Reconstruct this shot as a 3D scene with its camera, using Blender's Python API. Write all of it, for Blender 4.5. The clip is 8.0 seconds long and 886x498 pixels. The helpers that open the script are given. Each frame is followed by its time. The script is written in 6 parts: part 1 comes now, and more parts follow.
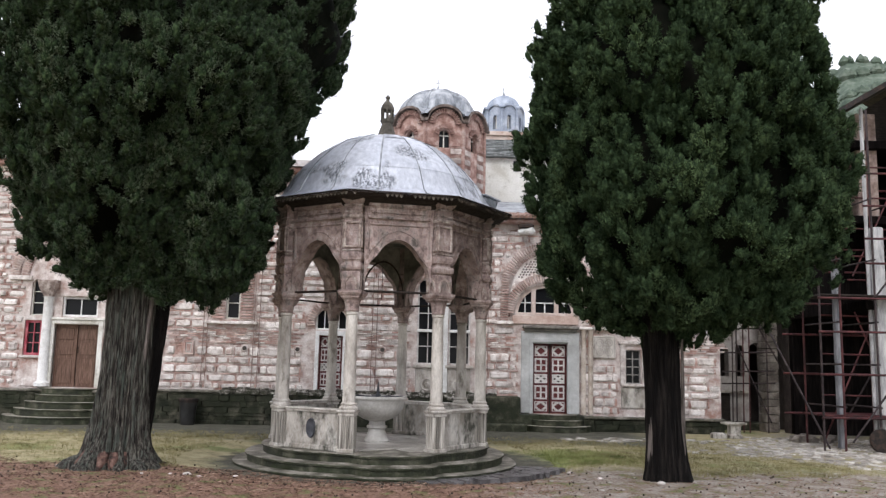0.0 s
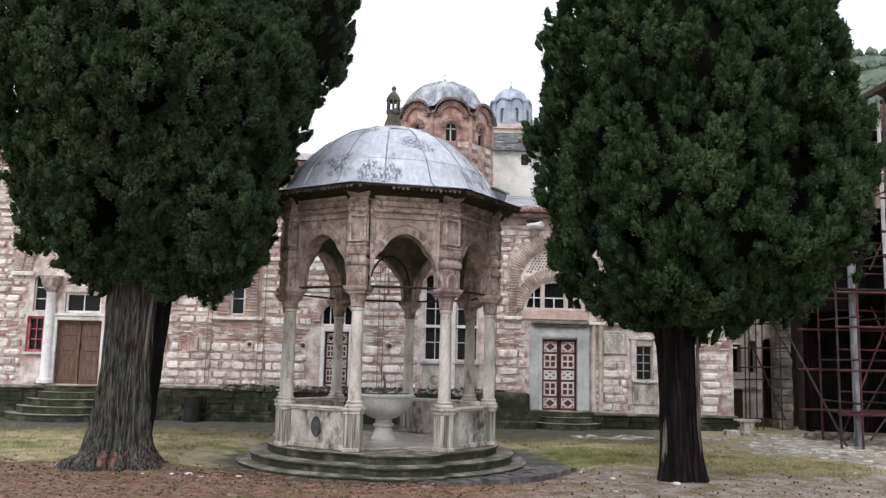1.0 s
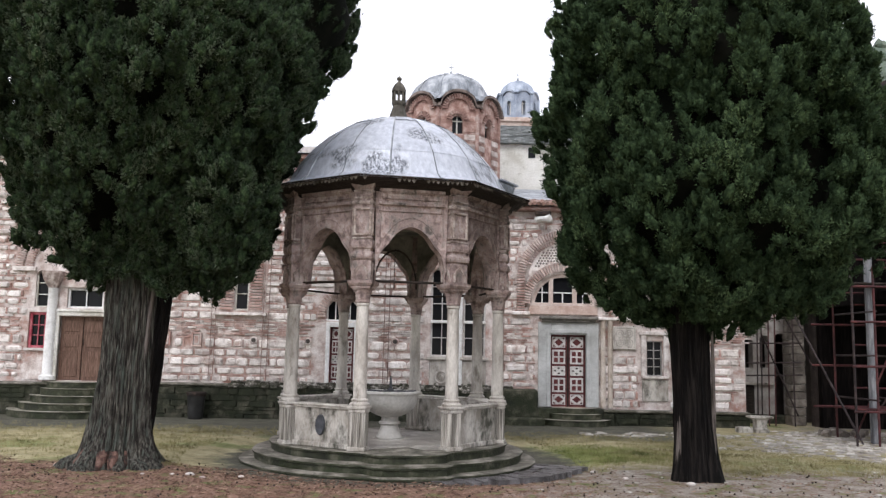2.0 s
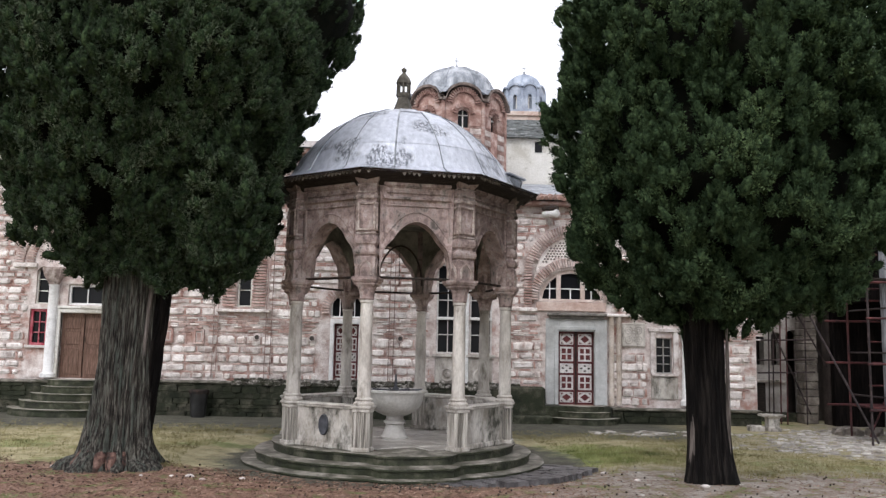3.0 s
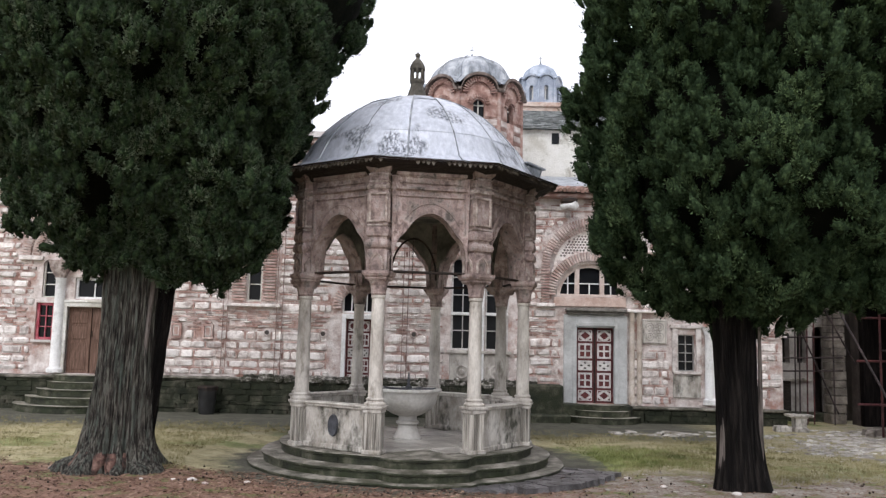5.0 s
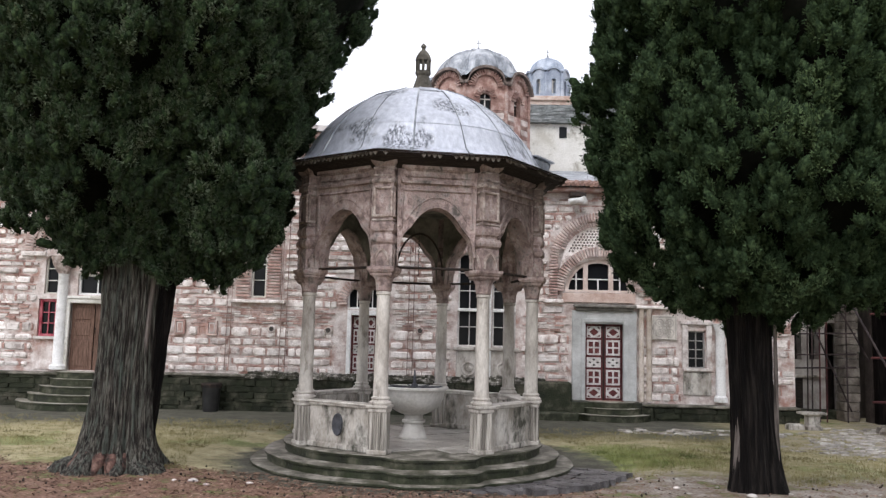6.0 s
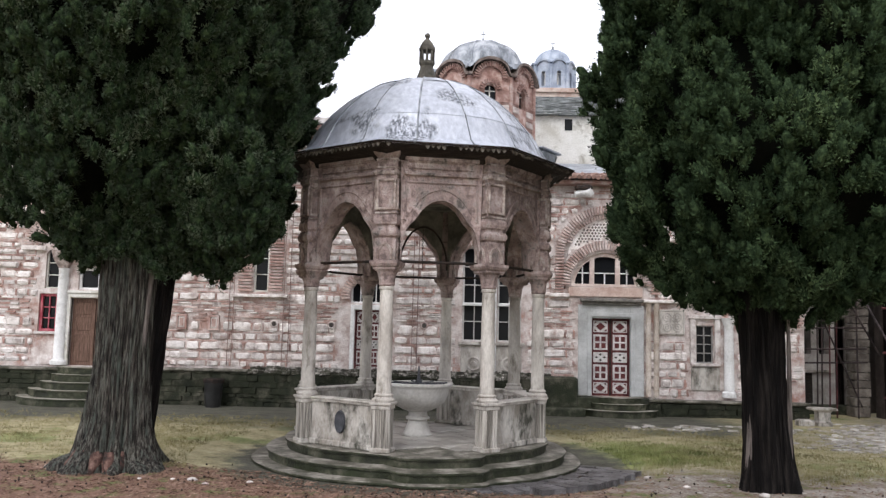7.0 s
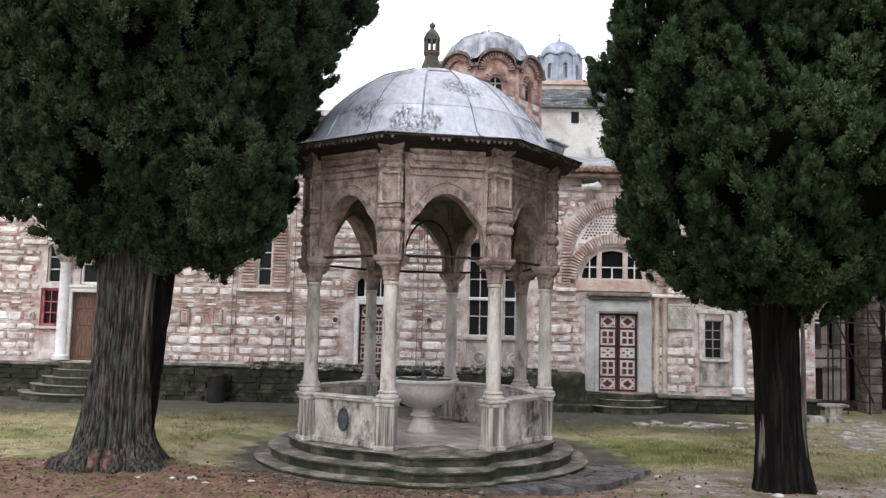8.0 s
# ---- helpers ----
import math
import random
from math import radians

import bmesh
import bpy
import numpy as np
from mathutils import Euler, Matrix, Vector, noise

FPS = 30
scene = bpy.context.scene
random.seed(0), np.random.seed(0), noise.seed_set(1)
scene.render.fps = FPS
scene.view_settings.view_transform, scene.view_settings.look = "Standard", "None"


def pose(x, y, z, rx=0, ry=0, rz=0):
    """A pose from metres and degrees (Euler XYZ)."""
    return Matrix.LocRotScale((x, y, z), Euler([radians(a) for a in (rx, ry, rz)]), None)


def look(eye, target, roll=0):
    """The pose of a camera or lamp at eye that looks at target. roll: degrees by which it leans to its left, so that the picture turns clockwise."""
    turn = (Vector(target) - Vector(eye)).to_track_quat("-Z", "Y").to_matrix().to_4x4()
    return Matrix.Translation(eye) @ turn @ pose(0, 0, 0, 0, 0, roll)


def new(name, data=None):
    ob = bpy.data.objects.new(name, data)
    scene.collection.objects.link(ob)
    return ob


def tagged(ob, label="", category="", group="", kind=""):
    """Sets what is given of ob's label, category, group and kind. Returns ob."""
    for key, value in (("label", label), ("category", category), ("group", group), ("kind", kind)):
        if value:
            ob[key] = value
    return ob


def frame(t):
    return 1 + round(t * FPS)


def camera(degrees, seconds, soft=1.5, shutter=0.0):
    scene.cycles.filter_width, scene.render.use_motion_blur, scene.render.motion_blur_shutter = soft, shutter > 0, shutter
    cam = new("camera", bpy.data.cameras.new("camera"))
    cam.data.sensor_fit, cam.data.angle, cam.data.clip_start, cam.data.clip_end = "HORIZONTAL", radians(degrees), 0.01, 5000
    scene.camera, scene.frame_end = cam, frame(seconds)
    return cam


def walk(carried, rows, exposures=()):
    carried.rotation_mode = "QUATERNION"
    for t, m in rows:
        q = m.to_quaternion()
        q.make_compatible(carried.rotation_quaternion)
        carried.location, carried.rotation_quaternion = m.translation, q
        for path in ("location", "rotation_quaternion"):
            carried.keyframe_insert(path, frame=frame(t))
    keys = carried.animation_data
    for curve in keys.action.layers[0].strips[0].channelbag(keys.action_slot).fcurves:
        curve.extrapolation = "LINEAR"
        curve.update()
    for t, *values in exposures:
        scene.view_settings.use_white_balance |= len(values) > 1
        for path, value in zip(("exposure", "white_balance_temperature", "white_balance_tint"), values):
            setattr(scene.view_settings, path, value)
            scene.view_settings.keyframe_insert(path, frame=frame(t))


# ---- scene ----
cam = camera(56.8, 8.0, soft=1.35)
ROWS = [
    (0.0, 0.035, -1.426, 1.819, 7.89, -1.68, 1.33),
    (0.5, 0.030, -1.250, 1.836, 7.72, -1.46, 1.29),
    (1.0, 0.026, -1.052, 1.852, 7.53, -1.22, 1.26),
    (1.5, 0.020, -0.870, 1.868, 7.33, -1.01, 1.23),
    (3.0, 0.007, -0.333, 1.925, 6.84, -0.44, 1.17),
    (3.5, 0.003, -0.164, 1.940, 6.73, -0.26, 1.20),
    (4.0, -0.000, 0.000, 1.958, 6.64, -0.00, 1.29),
    (4.5, -0.004, 0.152, 1.969, 6.53, 0.27, 1.34),
    (6.0, -0.015, 0.599, 2.015, 6.06, 0.98, 1.37),
    (6.5, -0.020, 0.730, 2.031, 5.84, 1.10, 1.29),
    (7.0, -0.020, 0.875, 2.043, 5.61, 1.28, 1.33),
    (7.5, -0.025, 1.010, 2.054, 5.42, 1.45, 1.34),
    (8.0, -0.025, 1.136, 2.071, 5.17, 1.64, 1.35),
]
walk(cam, [(t, pose(x, y, z, 90 + pitch, 0, yaw) @ pose(0, 0, 0, 0, 0, roll)) for t, x, y, z, pitch, yaw, roll in ROWS],
     [(0.0, 0.0), (8.0, 0.0)])

# ---- overcast sky and a very soft sun ----
world = bpy.data.worlds.new("overcast")
scene.world = world
world.use_nodes = True
wn, wl = world.node_tree.nodes, world.node_tree.links
wn.clear()
sky = wn.new("ShaderNodeTexSky")
sky.sky_type, sky.sun_disc, sky.sun_elevation, sky.sun_rotation = "NISHITA", False, radians(50), radians(200)
bg_sky, bg_cloud = wn.new("ShaderNodeBackground"), wn.new("ShaderNodeBackground")
wl.new(sky.outputs[0], bg_sky.inputs[0])
bg_sky.inputs[1].default_value = 0.05
bg_cloud.inputs[0].default_value = (0.995, 0.975, 1.02, 1)
bg_cloud.inputs[1].default_value = 1.35
addw, outw = wn.new("ShaderNodeAddShader"), wn.new("ShaderNodeOutputWorld")
wl.new(bg_sky.outputs[0], addw.inputs[0])
wl.new(bg_cloud.outputs[0], addw.inputs[1])
wl.new(addw.outputs[0], outw.inputs[0])
sun = new("sun", bpy.data.lights.new("sun", "SUN"))
sun.data.energy, sun.data.angle, sun.data.color = 1.4, radians(30), (1.0, 0.98, 0.975)
sun.matrix_world = look((-14, -24, 42), (0, 15, 0))


# ---- materials ----
def mat(name, stops, scale=3.0, fine=40.0, rough=0.85, bump=0.25, vary=0.25, metal=0.0, streak=None, stain=None,
        stain_amt=0.0, stain_scale=1.2, per="OBJECT", spec=0.3, span=0.27, patch=0.0):
    """A node material: a ramp of base colours over coarse noise, fine grain, stains of their own shape, variation piece by piece, relief."""
    m = bpy.data.materials.new(name)
    m.use_nodes = True
    n, l = m.node_tree.nodes, m.node_tree.links
    b = n["Principled BSDF"]
    geo = n.new("ShaderNodeNewGeometry")
    src = geo.outputs["Position"]
    mp = n.new("ShaderNodeMapping")
    l.new(src, mp.inputs[0])
    if streak:
        mp.inputs["Scale"].default_value = streak
    t1 = n.new("ShaderNodeTexNoise")
    t1.inputs["Scale"].default_value, t1.inputs["Detail"].default_value, t1.inputs["Roughness"].default_value = scale, 6, 0.65
    l.new(mp.outputs[0], t1.inputs["Vector"])
    ramp = n.new("ShaderNodeValToRGB")
    e = ramp.color_ramp.elements
    while len(e) < len(stops):
        e.new(0.5)
    for i, c in enumerate(stops):
        e[i].position = 0.5 - span / 2 + span * i / max(1, len(stops) - 1)
        e[i].color = (*c, 1)
    l.new(t1.outputs[0], ramp.inputs[0])
    t2 = n.new("ShaderNodeTexNoise")
    t2.inputs["Scale"].default_value, t2.inputs["Detail"].default_value = fine, 4
    l.new(mp.outputs[0], t2.inputs["Vector"])
    # grain and piece-by-piece variation as a factor on the value
    rnd = n.new("ShaderNodeObjectInfo").outputs["Random"] if per == "OBJECT" else geo.outputs["Random Per Island"]
    mr = n.new("ShaderNodeMapRange")
    mr.inputs["To Min"].default_value, mr.inputs["To Max"].default_value = 1 - vary, 1 + vary
    l.new(rnd, mr.inputs["Value"])
    mg = n.new("ShaderNodeMapRange")
    mg.inputs["From Min"].default_value, mg.inputs["From Max"].default_value = 0.3, 0.7
    mg.inputs["To Min"].default_value, mg.inputs["To Max"].default_value = 0.89, 1.11
    l.new(t2.outputs[0], mg.inputs["Value"])
    mu = n.new("ShaderNodeMath")
    mu.operation = "MULTIPLY"
    l.new(mr.outputs[0], mu.inputs[0])
    l.new(mg.outputs[0], mu.inputs[1])
    vm = n.new("ShaderNodeVectorMath")
    vm.operation = "SCALE"
    col = ramp.outputs[0]
    if stain is not None:
        t3 = n.new("ShaderNodeTexNoise")
        t3.inputs["Scale"].default_value, t3.inputs["Detail"].default_value, t3.inputs["Roughness"].default_value = stain_scale, 8, 0.7
        l.new(mp.outputs[0], t3.inputs["Vector"])
        ms = n.new("ShaderNodeMapRange")
        ms.inputs["From Min"].default_value, ms.inputs["From Max"].default_value = 0.62 - 0.25 * stain_amt, 0.74 - 0.2 * stain_amt
        l.new(t3.outputs[0], ms.inputs["Value"])
        mask = ms.outputs[0]
        if patch:
            t4, mk, mm = n.new("ShaderNodeTexNoise"), n.new("ShaderNodeMapRange"), n.new("ShaderNodeMath")
            t4.inputs["Scale"].default_value, t4.inputs["Detail"].default_value = patch, 2
            l.new(src, t4.inputs["Vector"])
            mk.inputs["From Min"].default_value, mk.inputs["From Max"].default_value = 0.52, 0.6
            l.new(t4.outputs[0], mk.inputs["Value"])
            mm.operation = "MULTIPLY"
            l.new(mask, mm.inputs[0])
            l.new(mk.outputs[0], mm.inputs[1])
            mask = mm.outputs[0]
        mx = n.new("ShaderNodeMix")
        mx.data_type = "RGBA"
        l.new(mask, mx.inputs["Factor"])
        l.new(col, mx.inputs["A"])
        mx.inputs["B"].default_value = (*stain, 1)
        col = mx.outputs["Result"]
    l.new(col, vm.inputs[0])
    l.new(mu.outputs[0], vm.inputs["Scale"])
    l.new(vm.outputs[0], b.inputs["Base Color"])
    b.inputs["Roughness"].default_value, b.inputs["Metallic"].default_value = rough, metal
    b.inputs["Specular IOR Level"].default_value = spec
    if bump:
        bp = n.new("ShaderNodeBump")
        bp.inputs["Strength"].default_value, bp.inputs["Distance"].default_value = bump, 0.02
        ad = n.new("ShaderNodeMath")
        l.new(t1.outputs[0], ad.inputs[0])
        l.new(t2.outputs[0], ad.inputs[1])
        l.new(ad.outputs[0], bp.inputs["Height"])
        l.new(bp.outputs[0], b.inputs["Normal"])
    return m


STONE = mat("pale_stone", [(0.4, 0.345, 0.325), (0.69, 0.64, 0.615), (0.81, 0.77, 0.75)], 3.2, 30, vary=0.2, bump=0.8, stain=(0.36, 0.25, 0.215), stain_amt=0.3, stain_scale=2.2)
STONE_J = mat("pale_stone_far", [(0.4, 0.345, 0.325), (0.69, 0.64, 0.615), (0.81, 0.77, 0.75)], 3.2, 30, vary=0.2, bump=0.8, stain=(0.36, 0.25, 0.215), stain_amt=0.3, stain_scale=2.2, per="ISLAND")
MORTAR = mat("pinkish_mortar", [(0.4, 0.31, 0.285), (0.6, 0.53, 0.505), (0.74, 0.69, 0.67)], 3.0, 26, bump=0.9, vary=0.05, stain=(0.38, 0.22, 0.18), stain_amt=0.4, stain_scale=1.3)
BRICK = mat("red_brick", [(0.3, 0.18, 0.155), (0.44, 0.3, 0.265), (0.58, 0.48, 0.45)], 3, 40, vary=0.25, bump=0.5)
BRICK_DRUM = mat("dark_red_drum_brick", [(0.18, 0.1, 0.083), (0.285, 0.177, 0.15), (0.42, 0.32, 0.285)], 3, 30, vary=0.3, bump=0.6, per="ISLAND", stain=(0.4, 0.33, 0.3), stain_amt=0.25, stain_scale=2.5)
BRICK_J = mat("red_brick_far", [(0.29, 0.165, 0.14), (0.42, 0.27, 0.235), (0.57, 0.47, 0.44)], 3, 40, vary=0.3, bump=0.5, per="ISLAND")
PINKSTONE = mat("weathered_pink_limestone", [(0.165, 0.126, 0.12), (0.352, 0.268, 0.252), (0.54, 0.462, 0.442)], 6.0, 34, rough=0.9, bump=1.0, vary=0.12, stain=(0.1, 0.087, 0.08), stain_amt=0.38, stain_scale=3.0, streak=(1.15, 1.15, 0.9))
MARBLE = mat("grey_white_marble", [(0.33, 0.3, 0.27), (0.48, 0.45, 0.415), (0.62, 0.59, 0.55)], 2.2, 30, rough=0.6, bump=0.3, vary=0.1, stain=(0.17, 0.15, 0.125), stain_amt=0.3, stain_scale=3.0, streak=(1.6, 1.6, 0.6))
SLAB = mat("stained_marble_slab", [(0.26, 0.235, 0.2), (0.42, 0.39, 0.355), (0.58, 0.555, 0.515)], 3.0, 28, rough=0.65, bump=0.45, vary=0.05, stain=(0.055, 0.055, 0.042), stain_amt=0.55, stain_scale=3.2, streak=(1, 1, 0.55))
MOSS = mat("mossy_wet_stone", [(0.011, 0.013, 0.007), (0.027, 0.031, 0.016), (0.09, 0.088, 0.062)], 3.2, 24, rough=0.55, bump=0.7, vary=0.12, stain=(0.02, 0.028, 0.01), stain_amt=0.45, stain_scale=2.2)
# Grey-green plaster, darkened so the kiosk's inner shade is in the colour.
VAULT = mat("shade_dark_green_plaster", [(0.09, 0.09, 0.076), (0.155, 0.15, 0.127), (0.24, 0.23, 0.2)], 2.5, 22, vary=0.0, stain=(0.02, 0.02, 0.017), stain_amt=0.4)
FINIAL = mat("weathered_dark_stone", [(0.06, 0.055, 0.045), (0.11, 0.1, 0.085), (0.19, 0.175, 0.15)], 4, 30, rough=0.8, bump=0.5, vary=0.05)
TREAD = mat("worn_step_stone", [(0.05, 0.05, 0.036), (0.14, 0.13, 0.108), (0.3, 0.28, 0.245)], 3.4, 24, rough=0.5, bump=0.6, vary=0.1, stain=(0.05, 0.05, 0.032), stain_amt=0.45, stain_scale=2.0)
# Paler copy of TREAD: light on the door-step tops is put into the colour.
TREAD_LIT = mat("lit_door_step_stone", [(0.11, 0.105, 0.08), (0.26, 0.245, 0.205), (0.4, 0.375, 0.33)], 3.0, 24, rough=0.6, bump=0.6, vary=0.1, stain=(0.06, 0.06, 0.04), stain_amt=0.35, stain_scale=2.0)
DAMPFLAG = mat("wet_flagstone", [(0.045, 0.042, 0.043), (0.09, 0.085, 0.088), (0.16, 0.155, 0.16)], 4.0, 30, rough=0.35, bump=0.7, vary=0.35)
PLINTH = mat("dark_mossy_plinth", [(0.011, 0.014, 0.008), (0.024, 0.027, 0.016), (0.085, 0.08, 0.06)], 2.6, 26, rough=0.85, bump=1.0, vary=0.2, stain=(0.018, 0.022, 0.011), stain_amt=0.6)
FLAKED = mat("flaked_footing_plaster", [(0.02, 0.02, 0.014), (0.09, 0.083, 0.07), (0.55, 0.52, 0.48)], 7.0, 40, rough=0.9, bump=1.0, vary=0.25, stain=(0.03, 0.032, 0.018), stain_amt=0.55, stain_scale=5.0)
PINKEDGE = mat("worn_pale_moulding", [(0.19, 0.145, 0.13), (0.34, 0.275, 0.25), (0.52, 0.46, 0.43)], 6.0, 34, rough=0.9, bump=0.8, vary=0.1, stain=(0.11, 0.09, 0.08), stain_amt=0.4, stain_scale=4.0)
PEDESTAL = mat("streaked_marble", [(0.12, 0.11, 0.095), (0.36, 0.335, 0.3), (0.58, 0.55, 0.51)], 1.6, 30, rough=0.65, bump=0.4, vary=0.1, streak=(9, 9, 0.5), stain=(0.07, 0.066, 0.055), stain_amt=0.3, stain_scale=1.2)
BASIN = mat("smooth_basin_marble", [(0.42, 0.4, 0.37), (0.5, 0.485, 0.455), (0.58, 0.565, 0.54)], 2.0, 20, rough=0.45, bump=0.1, vary=0.02, stain=(0.3, 0.28, 0.24), stain_amt=0.2)
FLOORSTONE = mat("wet_marble_floor", [(0.2, 0.185, 0.165), (0.34, 0.32, 0.295), (0.47, 0.45, 0.42)], 2.0, 20, rough=0.3, bump=0.2, vary=0.12, stain=(0.12, 0.11, 0.09), stain_amt=0.35)
LEAD = mat("grey_lead_sheet", [(0.45, 0.48, 0.55), (0.54, 0.57, 0.65), (0.64, 0.67, 0.74)], 2.2, 40, rough=0.42, bump=0.15, vary=0.12, metal=0.25, stain=(0.09, 0.1, 0.12), stain_amt=0.8, stain_scale=4.5, streak=(5.0, 5.0, 0.55), spec=0.5, patch=1.5)
LEAD_D = mat("weathered_lead", [(0.13, 0.145, 0.165), (0.26, 0.28, 0.31), (0.45, 0.47, 0.5)], 1.4, 20, rough=0.5, bump=0.15, vary=0.12, metal=0.25, stain=(0.05, 0.055, 0.06), stain_amt=0.35, stain_scale=1.6, streak=(1.5, 1.5, 0.6))
WHITEWASH = mat("stained_whitewash", [(0.52, 0.5, 0.45), (0.68, 0.67, 0.63), (0.75, 0.74, 0.71)], 1.2, 20, bump=0.3, vary=0.03, stain=(0.3, 0.28, 0.23), stain_amt=0.25, stain_scale=1.4)
WHITE = mat("white_paint", [(0.6, 0.6, 0.59), (0.74, 0.74, 0.74), (0.8, 0.8, 0.8)], 3, 30, rough=0.6, bump=0.1, vary=0.03)
GREYSTONE = mat("grey_door_stone", [(0.34, 0.345, 0.34), (0.43, 0.44, 0.44), (0.52, 0.53, 0.53)], 1.6, 40, rough=0.7, bump=0.3, vary=0.05)
REDPAINT = mat("dark_red_paint", [(0.055, 0.012, 0.014), (0.09, 0.02, 0.022), (0.13, 0.035, 0.034)], 6, 50, rough=0.6, bump=0.1, vary=0.05)
DULLWHITE = mat("dull_white_paint", [(0.42, 0.4, 0.39), (0.55, 0.53, 0.52), (0.64, 0.62, 0.61)], 5, 40, rough=0.7, bump=0.1, vary=0.06)
REDFRAME = mat("red_frame_paint", [(0.33, 0.05, 0.075), (0.43, 0.09, 0.12), (0.5, 0.19, 0.21)], 6, 50, rough=0.6, bump=0.1, vary=0.05)
BROWNWOOD = mat("brown_door_wood", [(0.085, 0.046, 0.033), (0.14, 0.08, 0.058), (0.2, 0.125, 0.095)], 5, 30, rough=0.6, bump=0.3, vary=0.1, streak=(8, 8, 0.7))
# Weathered wood, darkened further: the wing's shade is put into this colour.
DARKWOOD = mat("weathered_wood_shade_dark", [(0.012, 0.009, 0.008), (0.024, 0.018, 0.015), (0.045, 0.034, 0.029)], 5, 30, rough=0.8, bump=0.4, vary=0.15, streak=(1, 6, 6))
# Dark colour for the shade of rooms and holes; also the door's dark inlay.
DARKROOM = mat("room_shade_and_inlay_dark", [(0.05, 0.045, 0.042), (0.07, 0.06, 0.055), (0.09, 0.08, 0.075)], 2, 20, bump=0.1, vary=0.0)
IRON = mat("dark_iron", [(0.02, 0.018, 0.017), (0.035, 0.028, 0.025), (0.07, 0.045, 0.035)], 8, 60, rough=0.7, bump=0.2, vary=0.1, metal=0.5)
TUBE = mat("red_oxide_tube", [(0.03, 0.011, 0.012), (0.065, 0.018, 0.02), (0.11, 0.034, 0.033)], 4, 40, rough=0.6, bump=0.1, vary=0.25)
TUBE_G = mat("dark_grey_tube", [(0.014, 0.01, 0.011), (0.028, 0.019, 0.02), (0.055, 0.04, 0.039)], 4, 40, rough=0.6, bump=0.1, vary=0.25)
BARK = mat("grey_furrowed_bark", [(0.007, 0.006, 0.006), (0.05, 0.044, 0.037), (0.186, 0.179, 0.155)], 8.0, 60, rough=0.95, bump=1.0, vary=0.02, streak=(3.8, 3.8, 0.36), stain=(0.078, 0.094, 0.08), stain_amt=0.5, stain_scale=4.0, span=0.26)
BARK_D = mat("near_black_bark", [(0.0018, 0.0015, 0.0015), (0.005, 0.004, 0.0037), (0.022, 0.018, 0.016)], 3.6, 26, rough=0.85, bump=1.0, vary=0.02, streak=(4.0, 4.0, 0.3), spec=0.15)
BARK_R = mat("reddish_inner_bark", [(0.02, 0.016, 0.014), (0.095, 0.052, 0.042), (0.19, 0.12, 0.098)], 6, 26, rough=0.95, bump=0.9, vary=0.1)
BRONZE = mat("dark_oval_plate", [(0.045, 0.047, 0.055), (0.075, 0.078, 0.09), (0.11, 0.115, 0.13)], 4, 40, rough=0.5, bump=0.1, vary=0.02, metal=0.3)
TILE = mat("old_roof_tile", [(0.16, 0.1, 0.08), (0.27, 0.17, 0.14), (0.36, 0.27, 0.23)], 3, 30, vary=0.3, bump=0.4, per="ISLAND")
BARK_S = mat("pale_bare_wood_strip", [(0.05, 0.042, 0.037), (0.13, 0.11, 0.1), (0.2, 0.175, 0.16)], 6, 30, rough=0.9, bump=0.8, vary=0.02, streak=(4, 4, 0.3))
# Greyed green: the distant haze is only in this colour.
FARTREE = mat("haze_tinted_wood", [(0.05, 0.075, 0.055), (0.09, 0.12, 0.09), (0.15, 0.18, 0.145)], 0.4, 2, bump=0.0, vary=0.15, per="ISLAND")


def foliage(name, dark, mid, light):
    m = bpy.data.materials.new(name)
    m.use_nodes = True
    n, l = m.node_tree.nodes, m.node_tree.links
    b = n["Principled BSDF"]
    geo = n.new("ShaderNodeNewGeometry")
    no = n.new("ShaderNodeTexNoise")
    no.inputs["Scale"].default_value, no.inputs["Detail"].default_value = 1.6, 3
    l.new(geo.outputs["Position"], no.inputs["Vector"])
    ad = n.new("ShaderNodeMath")
    ad.operation = "MULTIPLY_ADD"
    l.new(geo.outputs["Random Per Island"], ad.inputs[0])
    ad.inputs[1].default_value = 0.09
    l.new(no.outputs[0], ad.inputs[2])
    r = n.new("ShaderNodeValToRGB")
    e = r.color_ramp.elements
    e.new(0.5)
    for i, (p, c) in enumerate(((0.4, dark), (0.6, mid), (0.82, light))):
        e[i].position, e[i].color = p - 0.04, (*c, 1)
    l.new(ad.outputs[0], r.inputs[0])
    l.new(r.outputs[0], b.inputs["Base Color"])
    b.inputs["Roughness"].default_value = 0.75
    b.inputs["Specular IOR Level"].default_value = 0.04
    return m


LEAF_L = foliage("cypress_green_dull", (0.025, 0.036, 0.024), (0.055, 0.076, 0.049), (0.115, 0.14, 0.095))
# Darker green than the sprays: shade inside the plumes is put into it.
HEART = mat("shade_dark_plume_heart", [(0.009, 0.016, 0.008), (0.023, 0.039, 0.019), (0.052, 0.08, 0.038)], 14, 70, bump=1.0, vary=0.0, spec=0.04)
LEAF_R = foliage("cypress_green", (0.016, 0.029, 0.015), (0.039, 0.065, 0.032), (0.108, 0.155, 0.076))
# Near black, so the shade in the crown's gaps is put into the core's colour.
CORE = mat("core_shade_black", [(0.002, 0.003, 0.002), (0.004, 0.005, 0.003), (0.007, 0.007, 0.005)], 3, 20, bump=0.3, vary=0.0, spec=0.05)


